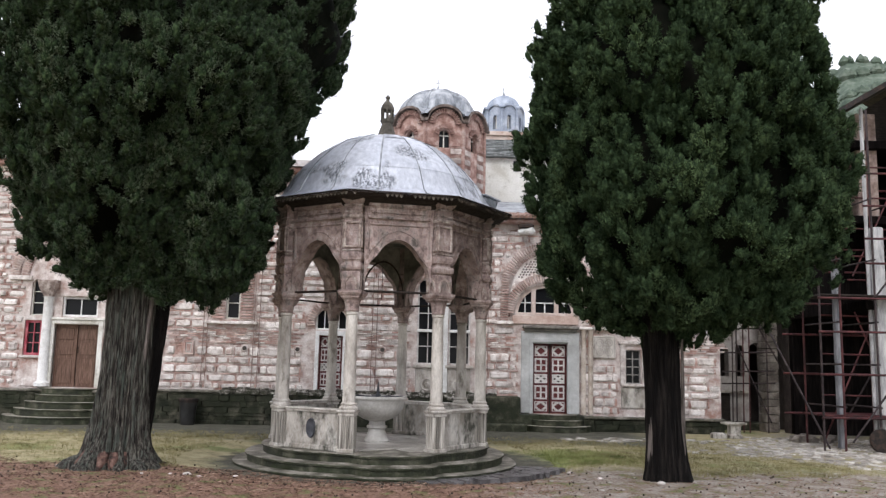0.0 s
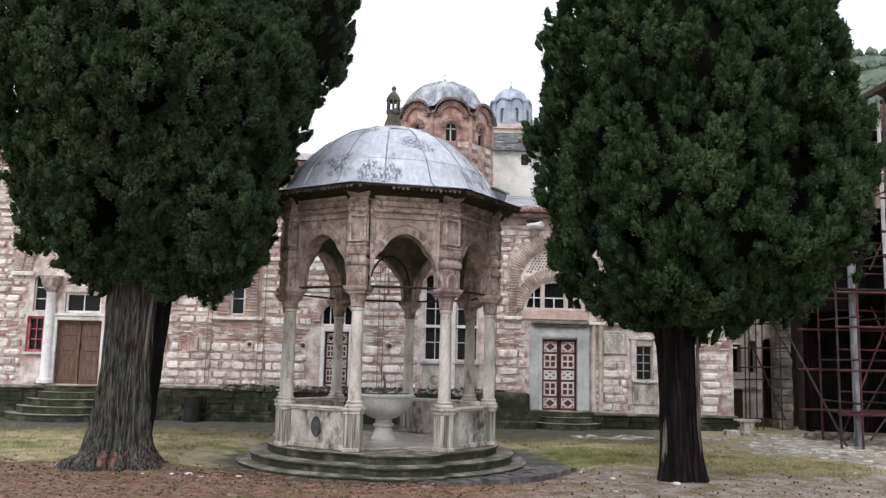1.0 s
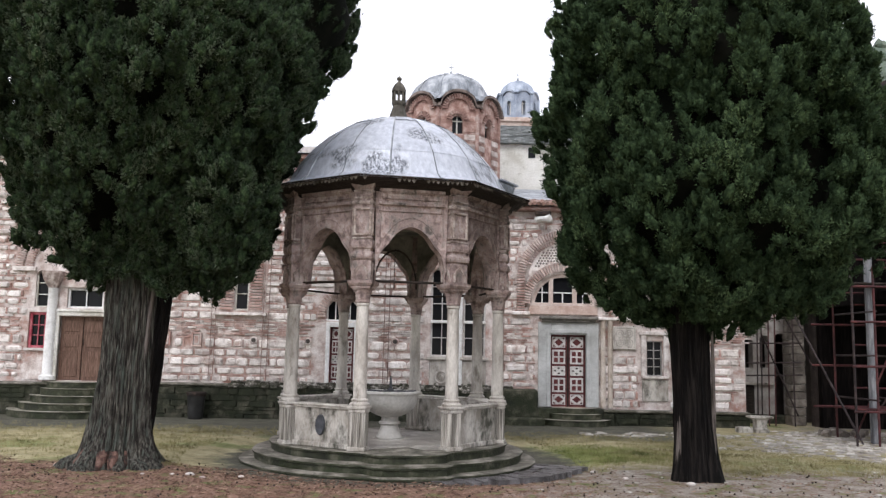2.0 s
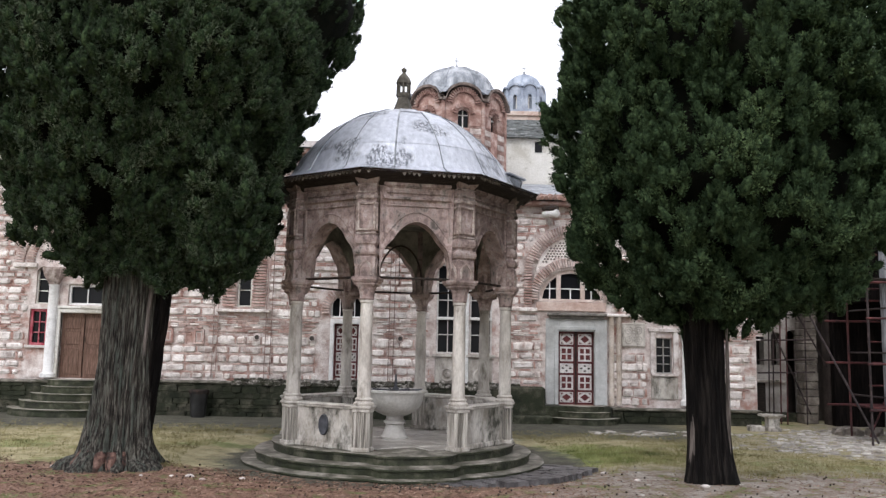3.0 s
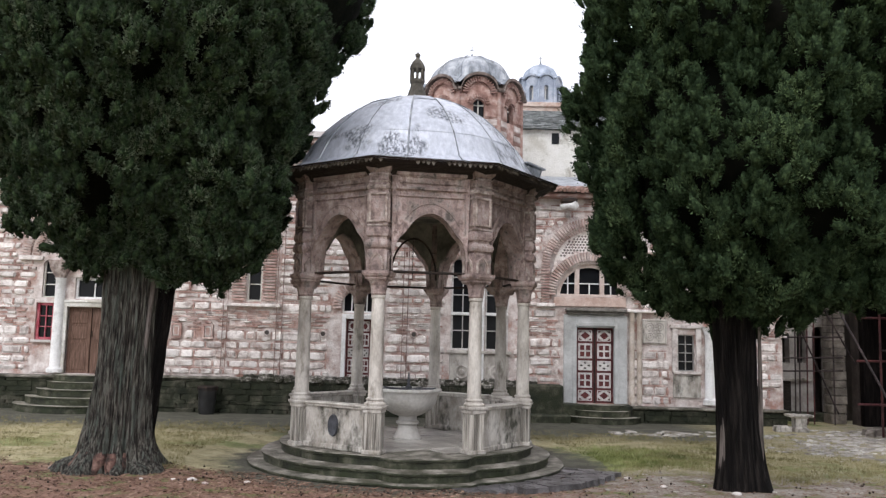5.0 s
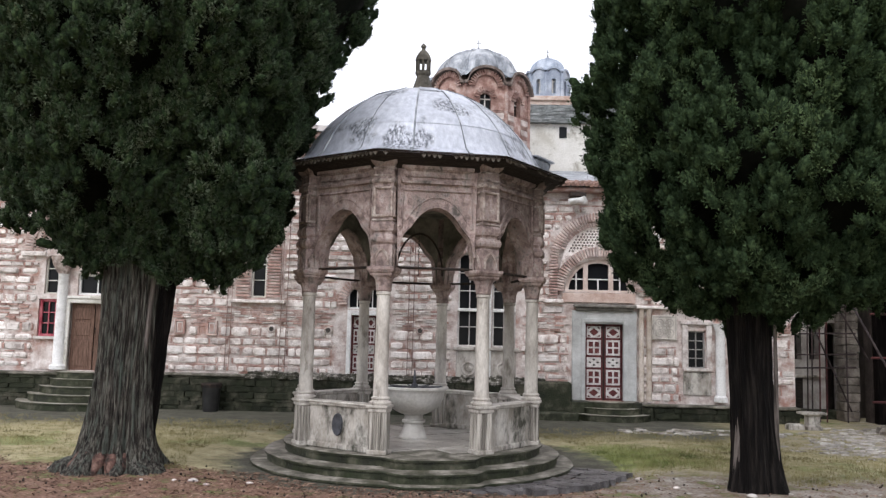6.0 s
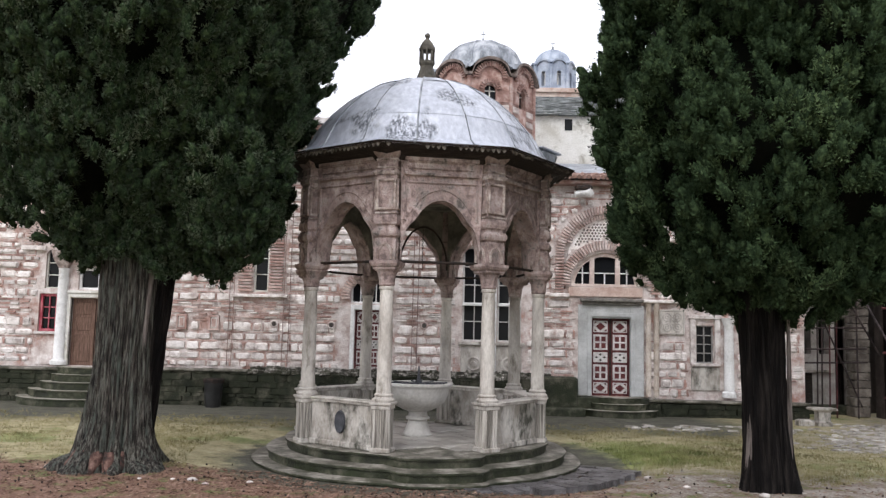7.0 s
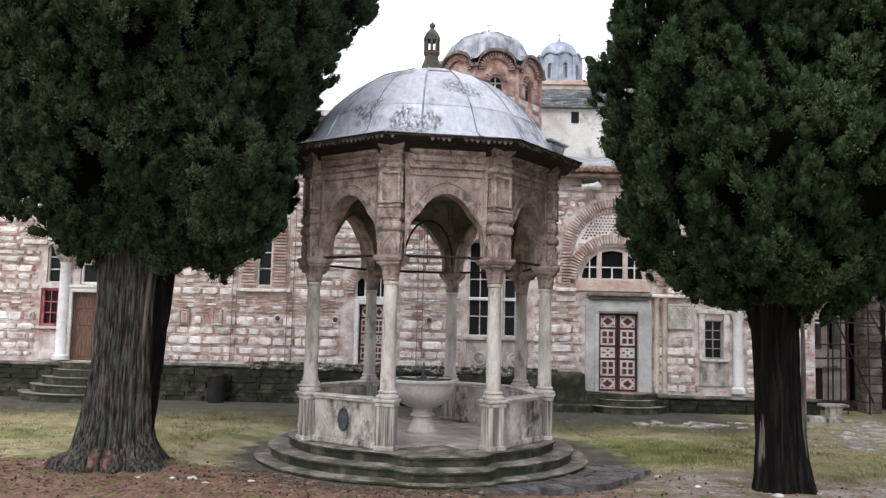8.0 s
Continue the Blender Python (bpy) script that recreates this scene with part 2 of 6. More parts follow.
def glass_mat():
    m = bpy.data.materials.new("dark_window_glass")
    m.use_nodes = True
    b = m.node_tree.nodes["Principled BSDF"]
    b.inputs["Base Color"].default_value = (0.012, 0.013, 0.015, 1)
    b.inputs["Roughness"].default_value = 0.12
    b.inputs["Specular IOR Level"].default_value = 0.1
    return m


GLASS = glass_mat()


# ---- mesh tools ----
class Geo:
    """Vertices and faces, gathered shape by shape."""

    def __init__(self):
        self.v, self.f = [], []

    def add(self, vs, fs):
        o = len(self.v)
        self.v.extend(tuple(p) for p in vs)
        self.f.extend(tuple(i + o for i in face) for face in fs)
        return self

    def box(self, x0, x1, y0, y1, z0, z1, m=None, c=0.0):
        if c <= 0:
            vs = [(x, y, z) for z in (z0, z1) for x, y in ((x0, y0), (x1, y0), (x1, y1), (x0, y1))]
            fs = [(3, 2, 1, 0), (4, 5, 6, 7)] + [(i, (i + 1) % 4, (i + 1) % 4 + 4, i + 4) for i in range(4)]
        else:
            vs, fs = [], []
            ring = [(x0 + c, y0), (x1 - c, y0), (x1, y0 + c), (x1, y1 - c), (x1 - c, y1), (x0 + c, y1), (x0, y1 - c), (x0, y0 + c)]
            cx, cy = (x0 + x1) / 2, (y0 + y1) / 2
            kx, ky = 1 - 2 * c / max(1e-6, x1 - x0), 1 - 2 * c / max(1e-6, y1 - y0)
            for z, k in ((z0, 0), (z0 + c, 1), (z1 - c, 1), (z1, 0)):
                for x, y in ring:
                    vs.append((x, y, z) if k else (cx + (x - cx) * kx, cy + (y - cy) * ky, z))
            fs = [tuple(range(7, -1, -1)), tuple(range(24, 32))]
            fs += [(r * 8 + i, r * 8 + (i + 1) % 8, r * 8 + 8 + (i + 1) % 8, r * 8 + 8 + i) for r in range(3) for i in range(8)]
        if m is not None:
            vs = [m @ Vector(p) for p in vs]
        return self.add(vs, fs)

    def lathe(self, prof, n=24, m=None, a0=0.0, sx=1.0, sy=1.0):
        """prof: (radius, z) from below to above."""
        vs = [(r * sx * math.cos(a0 + 2 * math.pi * i / n), r * sy * math.sin(a0 + 2 * math.pi * i / n), z) for r, z in prof for i in range(n)]
        if m is not None:
            vs = [m @ Vector(p) for p in vs]
        fs = [(k * n + i, k * n + (i + 1) % n, (k + 1) * n + (i + 1) % n, (k + 1) * n + i) for k in range(len(prof) - 1) for i in range(n)]
        fs += [tuple(range(n - 1, -1, -1)), tuple(range((len(prof) - 1) * n, len(prof) * n))]
        return self.add(vs, fs)

    def tube(self, a, b, r, n=8):
        a, b = Vector(a), Vector(b)
        m = Matrix.Translation(a) @ (b - a).to_track_quat("Z", "Y").to_matrix().to_4x4()
        return self.lathe([(r, 0), (r, (b - a).length)], n, m)

    def slab(self, pts, y0, y1, m=None):
        """An upright plate: outline (x, z) anticlockwise from the front, from y0 (front) to y1."""
        n = len(pts)
        vs = [(x, y0, z) for x, z in pts] + [(x, y1, z) for x, z in pts]
        if m is not None:
            vs = [m @ Vector(p) for p in vs]
        fs = [tuple(range(n)), tuple(range(2 * n - 1, n - 1, -1))]
        fs += [(i, i + n, (i + 1) % n + n, (i + 1) % n) for i in range(n)]
        return self.add(vs, fs)

    def strip(self, low, high, y0, y1, m=None):
        """A plate between two lines of the same number of (x, z) points."""
        n = len(low)
        vs = [(x, y, z) for y in (y0, y1) for line in (low, high) for x, z in line]
        if m is not None:
            vs = [m @ Vector(p) for p in vs]
        fs = []
        for i in range(n - 1):
            a, b, c, d = i, n + i, 2 * n + i, 3 * n + i
            fs += [(a, a + 1, b + 1, b), (c, d, d + 1, c + 1), (a, c, c + 1, a + 1), (b, b + 1, d + 1, d)]
        fs += [(0, n, 3 * n, 2 * n), (n - 1, 3 * n - 1, 4 * n - 1, 2 * n - 1)]
        return self.add(vs, fs)

    def mesh(self, name):
        me = bpy.data.meshes.new(name)
        me.from_pydata(self.v, [], self.f)
        me.update()
        return me


def part(name, g, material, parent=None, label="", smooth=False):
    me = g.mesh(name) if isinstance(g, Geo) else g
    if not me.materials:
        me.materials.append(material)
    if smooth:
        me.polygons.foreach_set("use_smooth", [True] * len(me.polygons))
        me.set_sharp_from_angle(angle=radians(40))
    ob = new(name, me)
    if parent is not None:
        ob.parent = parent
    if label:
        ob["label"] = label
    return ob


def thing(name, label, category, at=(0, 0, 0), group="", kind=""):
    ob = new(name)
    ob.location = at
    return tagged(ob, label, category, group, kind)


def setting(name, g, material, label, category="structure", smooth=False):
    return tagged(part(name, g, material, None, label, smooth), label, category, kind="structure")


def piece(name, me, parent, m):
    ob = new(name, me)
    ob.parent = parent
    ob.matrix_local = m
    return ob


def arc(cx, cz, r, a0, a1, n):
    return [(cx + r * math.cos(radians(a0 + (a1 - a0) * i / n)), cz + r * math.sin(radians(a0 + (a1 - a0) * i / n))) for i in range(n + 1)]


def unit_block(name, material, c=0.06):
    me = Geo().box(-0.5, 0.5, -0.5, 0.5, -0.5, 0.5, c=c).mesh(name)
    me.materials.append(material)
    return me


def rough_block(name, material, seed, c=0.17, j=0.065):
    """A hewn block: a chamfered unit cube with uneven faces and corners."""
    g = Geo().box(-0.5, 0.5, -0.5, 0.5, -0.5, 0.5, c=c)
    rng = random.Random(seed)
    g.v = [(x + rng.uniform(-j, j) * 0.7, y + rng.uniform(-j, j), z + rng.uniform(-j, j)) for x, y, z in g.v]
    me = g.mesh(name)
    me.materials.append(material)
    return me


BLOCK, BRICKBLOCK = unit_block("stone_block", STONE), unit_block("brick", BRICK, 0.08)
ARCHBRICK = unit_block("brick", mat("pale_arch_brick", [(0.36, 0.24, 0.21), (0.52, 0.4, 0.365), (0.66, 0.57, 0.54)], 4, 40, vary=0.22, bump=0.6), 0.1)
BLOCKS = [rough_block("stone_block", STONE, i) for i in range(7)]


# ---- ground ----
def ground_mat():
    m = bpy.data.materials.new("courtyard_ground")
    m.use_nodes = True
    n, l = m.node_tree.nodes, m.node_tree.links
    b = n["Principled BSDF"]
    pos = n.new("ShaderNodeNewGeometry").outputs["Position"]
    sep = n.new("ShaderNodeSeparateXYZ")
    l.new(pos, sep.inputs[0])

    def noise_of(scale, detail=6, rough=0.65):
        t = n.new("ShaderNodeTexNoise")
        t.inputs["Scale"].default_value, t.inputs["Detail"].default_value, t.inputs["Roughness"].default_value = scale, detail, rough
        l.new(pos, t.inputs["Vector"])
        return t.outputs[0]

    def calc(op, a, c, d=None):
        k = n.new("ShaderNodeMath")
        k.operation = op
        for i, s in enumerate((a, c, d)):
            if s is None:
                continue
            if isinstance(s, (int, float)):
                k.inputs[i].default_value = s
            else:
                l.new(s, k.inputs[i])
        return k.outputs[0]

    def rise(v, lo, hi):
        k = n.new("ShaderNodeMapRange")
        k.interpolation_type = "SMOOTHSTEP"
        l.new(v, k.inputs["Value"])
        k.inputs["From Min"].default_value, k.inputs["From Max"].default_value = lo, hi
        return k.outputs[0]

    def ramp_of(v, stops):
        k = n.new("ShaderNodeValToRGB")
        e = k.color_ramp.elements
        while len(e) < len(stops):
            e.new(0.5)
        for i, (p, c) in enumerate(stops):
            e[i].position, e[i].color = p, (*c, 1)
        l.new(v, k.inputs[0])
        return k.outputs[0]

    def mixed(f, a, c):
        k = n.new("ShaderNodeMix")
        k.data_type = "RGBA"
        l.new(f, k.inputs["Factor"])
        l.new(a, k.inputs["A"])
        l.new(c, k.inputs["B"])
        return k.outputs["Result"]

    coarse, mid, fine = noise_of(0.55), noise_of(2.6), noise_of(26, 5, 0.7)
    wob = calc("MULTIPLY_ADD", coarse, 3.2, -1.6)
    wob2 = calc("MULTIPLY_ADD", mid, 1.6, -0.8)
    x, y = sep.outputs[0], sep.outputs[1]
    yy = calc("ADD", calc("ADD", y, wob), wob2)
    xx = calc("ADD", x, wob)
    mfine = calc("ADD", calc("MULTIPLY", mid, 0.5), calc("MULTIPLY", fine, 0.5))
    litter = ramp_of(mfine, ((0.34, (0.065, 0.04, 0.029)), (0.5, (0.205, 0.118, 0.084)), (0.62, (0.295, 0.192, 0.148)), (0.72, (0.4, 0.32, 0.26))))
    grass = ramp_of(mfine, ((0.36, (0.15, 0.135, 0.07)), (0.5, (0.34, 0.3, 0.17)), (0.64, (0.5, 0.45, 0.3))))
    green = ramp_of(mfine, ((0.36, (0.09, 0.11, 0.038)), (0.5, (0.2, 0.225, 0.088)), (0.66, (0.34, 0.34, 0.165))))
    damp = ramp_of(mfine, ((0.36, (0.042, 0.042, 0.031)), (0.52, (0.092, 0.09, 0.07)), (0.68, (0.165, 0.16, 0.128))))
    pale = ramp_of(mfine, ((0.38, (0.12, 0.095, 0.075)), (0.5, (0.24, 0.205, 0.175)), (0.62, (0.4, 0.37, 0.33))))
    c = mixed(rise(coarse, 0.5, 0.62), grass, green)
    # damp earth along the church, needle litter under the trees, pale trodden path by the scaffold
    c = mixed(calc("MULTIPLY", rise(yy, 17.0, 18.8), rise(calc("MULTIPLY", x, -1.0), -7.5, -5.5)), c, damp)
    c = mixed(calc("MULTIPLY", rise(yy, 4.0, 7.0), calc("SUBTRACT", 1.0, rise(calc("ADD", y, calc("MULTIPLY", wob2, 1.2)), 12.6, 13.5))), c, mixed(rise(mid, 0.36, 0.5), green, litter))
    c = mixed(calc("MULTIPLY", calc("MULTIPLY", rise(xx, 0.6, 2.6), rise(mid, 0.34, 0.54)), calc("MULTIPLY", rise(yy, 6.0, 9.0), calc("SUBTRACT", 1.0, rise(y, 13.0, 14.2)))), c, pale)
    side = calc("ADD", xx, calc("MULTIPLY", calc("ABSOLUTE", calc("SUBTRACT", y, 17.2), 0), -0.75))
    c = mixed(calc("MULTIPLY", rise(side, 5.4, 7.6), rise(mid, 0.4, 0.56)), c, pale)
    gx, gy = calc("SUBTRACT", x, 2.8), calc("SUBTRACT", y, 15.2)
    gr = calc("SQRT", calc("ADD", calc("MULTIPLY", gx, gx), calc("MULTIPLY", gy, gy)), 0)
    c = mixed(calc("SUBTRACT", 1.0, rise(calc("ADD", gr, wob2), 0.6, 1.8)), c, green)
    dx, dy = calc("ADD", x, 0.5), calc("SUBTRACT", y, 14.6)
    rr = calc("SQRT", calc("ADD", calc("MULTIPLY", dx, dx), calc("MULTIPLY", dy, dy)), 0)
    c = mixed(calc("SUBTRACT", 1.0, rise(calc("ADD", rr, calc("MULTIPLY", wob2, 0.8)), 2.9, 3.6)), c, damp)
    l.new(c, b.inputs["Base Color"])
    b.inputs["Roughness"].default_value = 0.85
    b.inputs["Specular IOR Level"].default_value = 0.25
    bp = n.new("ShaderNodeBump")
    bp.inputs["Strength"].default_value, bp.inputs["Distance"].default_value = 0.8, 0.04
    l.new(mfine, bp.inputs["Height"])
    l.new(bp.outputs[0], b.inputs["Normal"])
    return m


GROUND = ground_mat()


def lie(x, y):
    """Height of the ground."""
    near = max(0.0, 1 - math.hypot(x, y - 13) / 30)
    flat = min(1.0, max(0.0, (math.hypot(x + 0.69, y - 14.8) - 3.1) / 1.5)) * (1.0 if y < 19 else max(0.0, 1 - (y - 19) / 1.5))
    dip = min(1.0, max(0.0, (4.3 - math.hypot(x + 0.69, y - 14.8)) / 1.5))
    return -0.09 * dip * dip * (3 - 2 * dip) + 0.07 * near * flat * noise.noise((x * 0.45, y * 0.45, 3.1)) + 0.02 * near * flat * noise.noise((x * 2, y * 2, 7.7))


def build_ground():
    xs = sorted(set([-900, -400, -150, -60, -30] + [-20 + 0.25 * i for i in range(161)] + [30, 60, 150, 400, 900]))
    ys = sorted(set([-600, -200, -60, -25, -10, 0, 4] + [7 + 0.25 * i for i in range(81)] + [30, 40, 60, 120, 300, 900]))
    vs = [(x, y, lie(x, y)) for y in ys for x in xs]
    w = len(xs)
    fs = [(j * w + i, j * w + i + 1, (j + 1) * w + i + 1, (j + 1) * w + i) for j in range(len(ys) - 1) for i in range(w - 1)]
    setting("ground", Geo().add(vs, fs), GROUND, "damp courtyard ground of dry grass, moss and fallen needles", "ground", smooth=True)


build_ground()

# ---- the domed fountain kiosk ----
PX, PY, PHI = -0.69, 14.825, radians(-146.8)
FLOOR_Z, RING = 0.27, 2.0
kiosk = thing("fountain_kiosk", "octagonal marble fountain kiosk with pink stone arches and a lead dome", "fountain kiosk", (PX, PY, 0))


def vert_dir(k):
    return PHI + k * math.pi / 4


def face_pose(k):
    """Frame of face k: x along the face (to the right seen from outside), -y outward, z up; origin at the face's middle."""
    a = PHI + (k + 0.5) * math.pi / 4
    d = RING * math.cos(math.pi / 8)
    return Matrix.Translation((d * math.cos(a), d * math.sin(a), 0)) @ Matrix.Rotation(a + math.pi / 2, 4, "Z")


def vert_pose(k):
    a = vert_dir(k)
    return Matrix.Translation((RING * math.cos(a), RING * math.sin(a), 0)) @ Matrix.Rotation(a + math.pi / 2, 4, "Z")


def step_mesh(r, z0, z1, lobe):
    n, front, vs, fs = 144, PHI + 1.5 * math.pi / 4, [], []
    for k, (dr, z) in enumerate(((0, z0), (0.0, z1 - 0.05), (0.035, z1 - 0.04), (0.035, z1 - 0.012), (0.02, z1))):
        for i in range(n):
            a = 2 * math.pi * i / n
            d = abs((a - front + math.pi) % (2 * math.pi) - math.pi) * r
            t = min(1, max(0, (0.78 - d) / 0.3))
            q = r + dr + lobe * t * t * (3 - 2 * t) + 0.012 * noise.noise((3 * math.cos(a) * r, 3 * math.sin(a) * r, z * 3))
            vs.append((q * math.cos(a), q * math.sin(a), z + 0.008 * noise.noise((2 * math.cos(a) * r, 2 * math.sin(a) * r, 9))))
    fs += [(k * n + i, k * n + (i + 1) % n, (k + 1) * n + (i + 1) % n, (k + 1) * n + i) for k in range(4) for i in range(n)]
    fs.append(tuple(range(4 * n, 5 * n)))
    me = Geo().add(vs, fs).mesh("step")
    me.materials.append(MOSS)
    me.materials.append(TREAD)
    # upward faces take the lighter tread colour, sides the dark mossy one
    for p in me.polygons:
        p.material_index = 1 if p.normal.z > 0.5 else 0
    return me


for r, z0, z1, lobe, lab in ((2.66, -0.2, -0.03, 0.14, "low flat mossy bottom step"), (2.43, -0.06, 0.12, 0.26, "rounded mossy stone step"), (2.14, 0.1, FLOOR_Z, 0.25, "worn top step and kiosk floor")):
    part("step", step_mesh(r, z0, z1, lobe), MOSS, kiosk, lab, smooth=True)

# wet floor flags inside
for i in range(-3, 4):
    for j in range(-3, 4):
        x, y = i * 0.52 + 0.13 * (j % 2), j * 0.52
        if math.hypot(x, y) < 1.62:
            me = Geo().box(-0.25, 0.25, -0.25, 0.25, -0.02, 0.008 + 0.004 * ((i * 3 + j) % 3), c=0.008)
            fl = part("floor_flag", me, FLOORSTONE, kiosk)
            fl.matrix_local = Matrix.Rotation(PHI, 4, "Z") @ Matrix.Translation((x, y, FLOOR_Z))

# columns on fluted pedestals, one built and the rest copied as parts
def column_parts(k):
    m = vert_pose(k)
    side, ring = [(-0.128, 0)], []
    for c in (-0.093, -0.031, 0.031, 0.093):
        side += [(c - 0.024, 0.0), (c - 0.014, 1), (c + 0.014, 1), (c + 0.024, 0.0)]
    for a in range(4):
        for x, up in side[1:]:
            p = Matrix.Rotation(a * math.pi / 2, 3, "Z") @ Vector((x, -0.104 - 0.026 * up, 0))
            ring.append((p.x, p.y))
    n = len(ring)
    levels = ((FLOOR_Z + 0.06, 1.0), (0.885, 1.0))
    g = Geo().add([(x * k, y * k, z) for z, k in levels for x, y in ring], [(i, (i + 1) % n, n + (i + 1) % n, n + i) for i in range(n)])
    yield "pedestal_base", Geo().box(-0.15, 0.15, -0.15, 0.15, FLOOR_Z, FLOOR_Z + 0.07, c=0.012), SLAB, ""
    yield "pedestal_cap", Geo().lathe([(r * 1.41, z) for r, z in ((0.12, 0.875), (0.14, 0.89), (0.14, 0.93), (0.162, 0.95), (0.165, 0.975), (0.155, 0.985))], 4, None, math.pi / 4), MARBLE, ""
    yield "pedestal", g, PEDESTAL, "fluted marble pedestal"
    g = Geo().lathe([(0.15, 0.98), (0.165, 1.0), (0.165, 1.025), (0.135, 1.045), (0.125, 1.06), (0.14, 1.075), (0.14, 1.09), (0.112, 1.11),
                     (0.108, 1.3), (0.106, 1.8), (0.099, 2.3), (0.096, 2.6), (0.112, 2.615), (0.112, 2.645), (0.096, 2.66)], 24)
    yield "column_shaft", g, MARBLE, "slender grey marble column"
    g = Geo().lathe([(0.1, 2.655), (0.118, 2.67), (0.12, 2.69), (0.112, 2.7), (0.118, 2.8), (0.15, 2.86), (0.165, 2.875)], 24)
    g.lathe([(0.118, 2.7), (0.125, 2.74), (0.13, 2.8), (0.155, 2.86)], 12)
    prof = [(0.165, 2.87), (0.2, 2.9), (0.2, 2.925), (0.225, 2.94), (0.25, 2.98), (0.25, 3.02)]
    g.lathe([(r * 1.2, z) for r, z in prof], 4, None, math.pi / 4)
    yield "capital", g, PINKSTONE, "carved stone capital"
    g, q = Geo(), 1.19
    g.lathe([(r * q, z) for r, z in ((0.192, 3.02), (0.192, 3.33), (0.176, 3.345), (0.176, 3.36), (0.212, 3.385), (0.224, 3.42), (0.224, 3.455), (0.205, 3.49), (0.17, 3.505),
                                     (0.17, 3.535), (0.205, 3.56), (0.216, 3.6), (0.216, 3.65), (0.198, 3.69), (0.175, 3.7), (0.175, 3.725),
                                     (0.182, 3.74), (0.182, 4.25), (0.19, 4.27), (0.19, 4.37), (0.178, 4.38), (0.178, 4.54), (0.225, 4.59), (0.26, 4.66))], 4, None, math.pi / 4)
    for turn_ in (0, math.pi / 2, -math.pi / 2):
        r_ = Matrix.Rotation(turn_, 4, "Z")
        e = Geo()
        for x0, x1, z0, z1 in ((-0.15, -0.115, 3.765, 4.225), (0.115, 0.15, 3.765, 4.225), (-0.12, 0.12, 4.19, 4.225), (-0.12, 0.12, 3.765, 3.8)):
            e.box(x0, x1, -0.183, -0.145, z0, z1, r_, c=0.008)
        yield "panel_frame", e, PINKEDGE, "worn paler frame of a sunk panel"
        e = Geo()
        line = [(-0.12, 3.04), (-0.12, 3.18), (-0.075, 3.245), (0, 3.3), (0.075, 3.245), (0.12, 3.18), (0.12, 3.04)]
        e.strip(line, [(x * 0.72, z - (0.035 if z > 3.1 else 0)) for x, z in line], -0.182, -0.15, r_)
        yield "niche_frame", e, PINKEDGE, "pointed niche frame"
    for r0, z0, z1 in ((0.196, 3.708, 3.734), (0.215, 4.285, 4.345), (0.195, 4.385, 4.412), (0.195, 4.5, 4.527)):
        yield "fillet", Geo().lathe([(0.16 * q, z0 + 0.004), (r0 * q, z0), (r0 * q + 0.006, (z0 + z1) / 2), (r0 * q, z1), (0.16 * q, z1 - 0.004)], 4, None, math.pi / 4), PINKEDGE, "pale moulded fillet"
    yield "pier", g, PINKSTONE, "moulded pink stone pier above the capital"


col_meshes = None
for k in range(8):
    made = [(nm, g.mesh(nm), mt, lb) for nm, g, mt, lb in column_parts(k)] if col_meshes is None else col_meshes
    col_meshes = made
    for nm, me, mt, lb in made:
        ob = part(nm, me, mt, kiosk, lb, smooth=nm in ("column_shaft",))
        ob.matrix_local = vert_pose(k)

# arched spandrel walls with moulded panels
def ogee():
    half = [(0.59, 3.02), (0.575, 3.2), (0.55, 3.38), (0.515, 3.49), (0.475, 3.55), (0.43, 3.595), (0.38, 3.65), (0.33, 3.73), (0.26, 3.82), (0.16, 3.9), (0.07, 3.935), (0.0, 3.945)]
    return [(-x, z) for x, z in half] + [(x, z) for x, z in half[::-1][1:]]


arch_pts = ogee()
sp = Geo()
sp.strip(arch_pts, [(x * 1.05, 4.56) for x, z in arch_pts], -0.1, 0.2)
md = Geo()
rim_pts = [(x * 1.055, 3.02 + (z - 3.02) * 1.04) for x, z in arch_pts]
md.strip(arch_pts[1:-1], rim_pts[1:-1], -0.118, -0.095)
for x0, x1, z0, z1, y in ((-0.56, 0.56, 4.3, 4.35, -0.17), (-0.56, 0.56, 4.19, 4.22, -0.135), (-0.55, -0.52, 3.62, 4.22, -0.135), (0.52, 0.55, 3.62, 4.22, -0.135),
                          (-0.5, 0.5, 4.4, 4.43, -0.14), (-0.5, 0.5, 4.5, 4.53, -0.14), (-0.56, 0.56, 4.52, 4.6, -0.17)):
    md.box(x0, x1, y + 0.008, -0.09, z0, z1, c=0.01)
line = [(x * 1.2, 3.02 + (z - 3.02) * 1.17) for x, z in arch_pts][4:-4]
for p, q in zip(line[:-1], line[1:]):
    md.tube((p[0], -0.103, p[1]), (q[0], -0.1, q[1]), 0.013, 6)
# lining added behind each arch, coloured dark for the shade inside
ln = Geo().strip([(x * 1.03, z + 0.02) for x, z in arch_pts], [(x * 1.05, 4.5) for x, z in arch_pts], 0.202, 0.225)
ln_me = ln.mesh("inner_lining")
sp_me, md_me = sp.mesh("arched_wall"), md.mesh("arch_moulding")
slab_g = Geo().box(-0.6, 0.6, -0.06, 0.06, FLOOR_Z + 0.06, 0.93, c=0.01)
slab_g.box(-0.62, 0.62, -0.09, 0.09, FLOOR_Z, FLOOR_Z + 0.09, c=0.015)
slab_me = slab_g.mesh("parapet_slab")
cop = Geo().box(-0.6, 0.6, -0.1, 0.1, 0.915, 0.955, c=0.01)
cop.box(-0.6, 0.6, -0.125, 0.125, 0.95, 0.985, c=0.012)
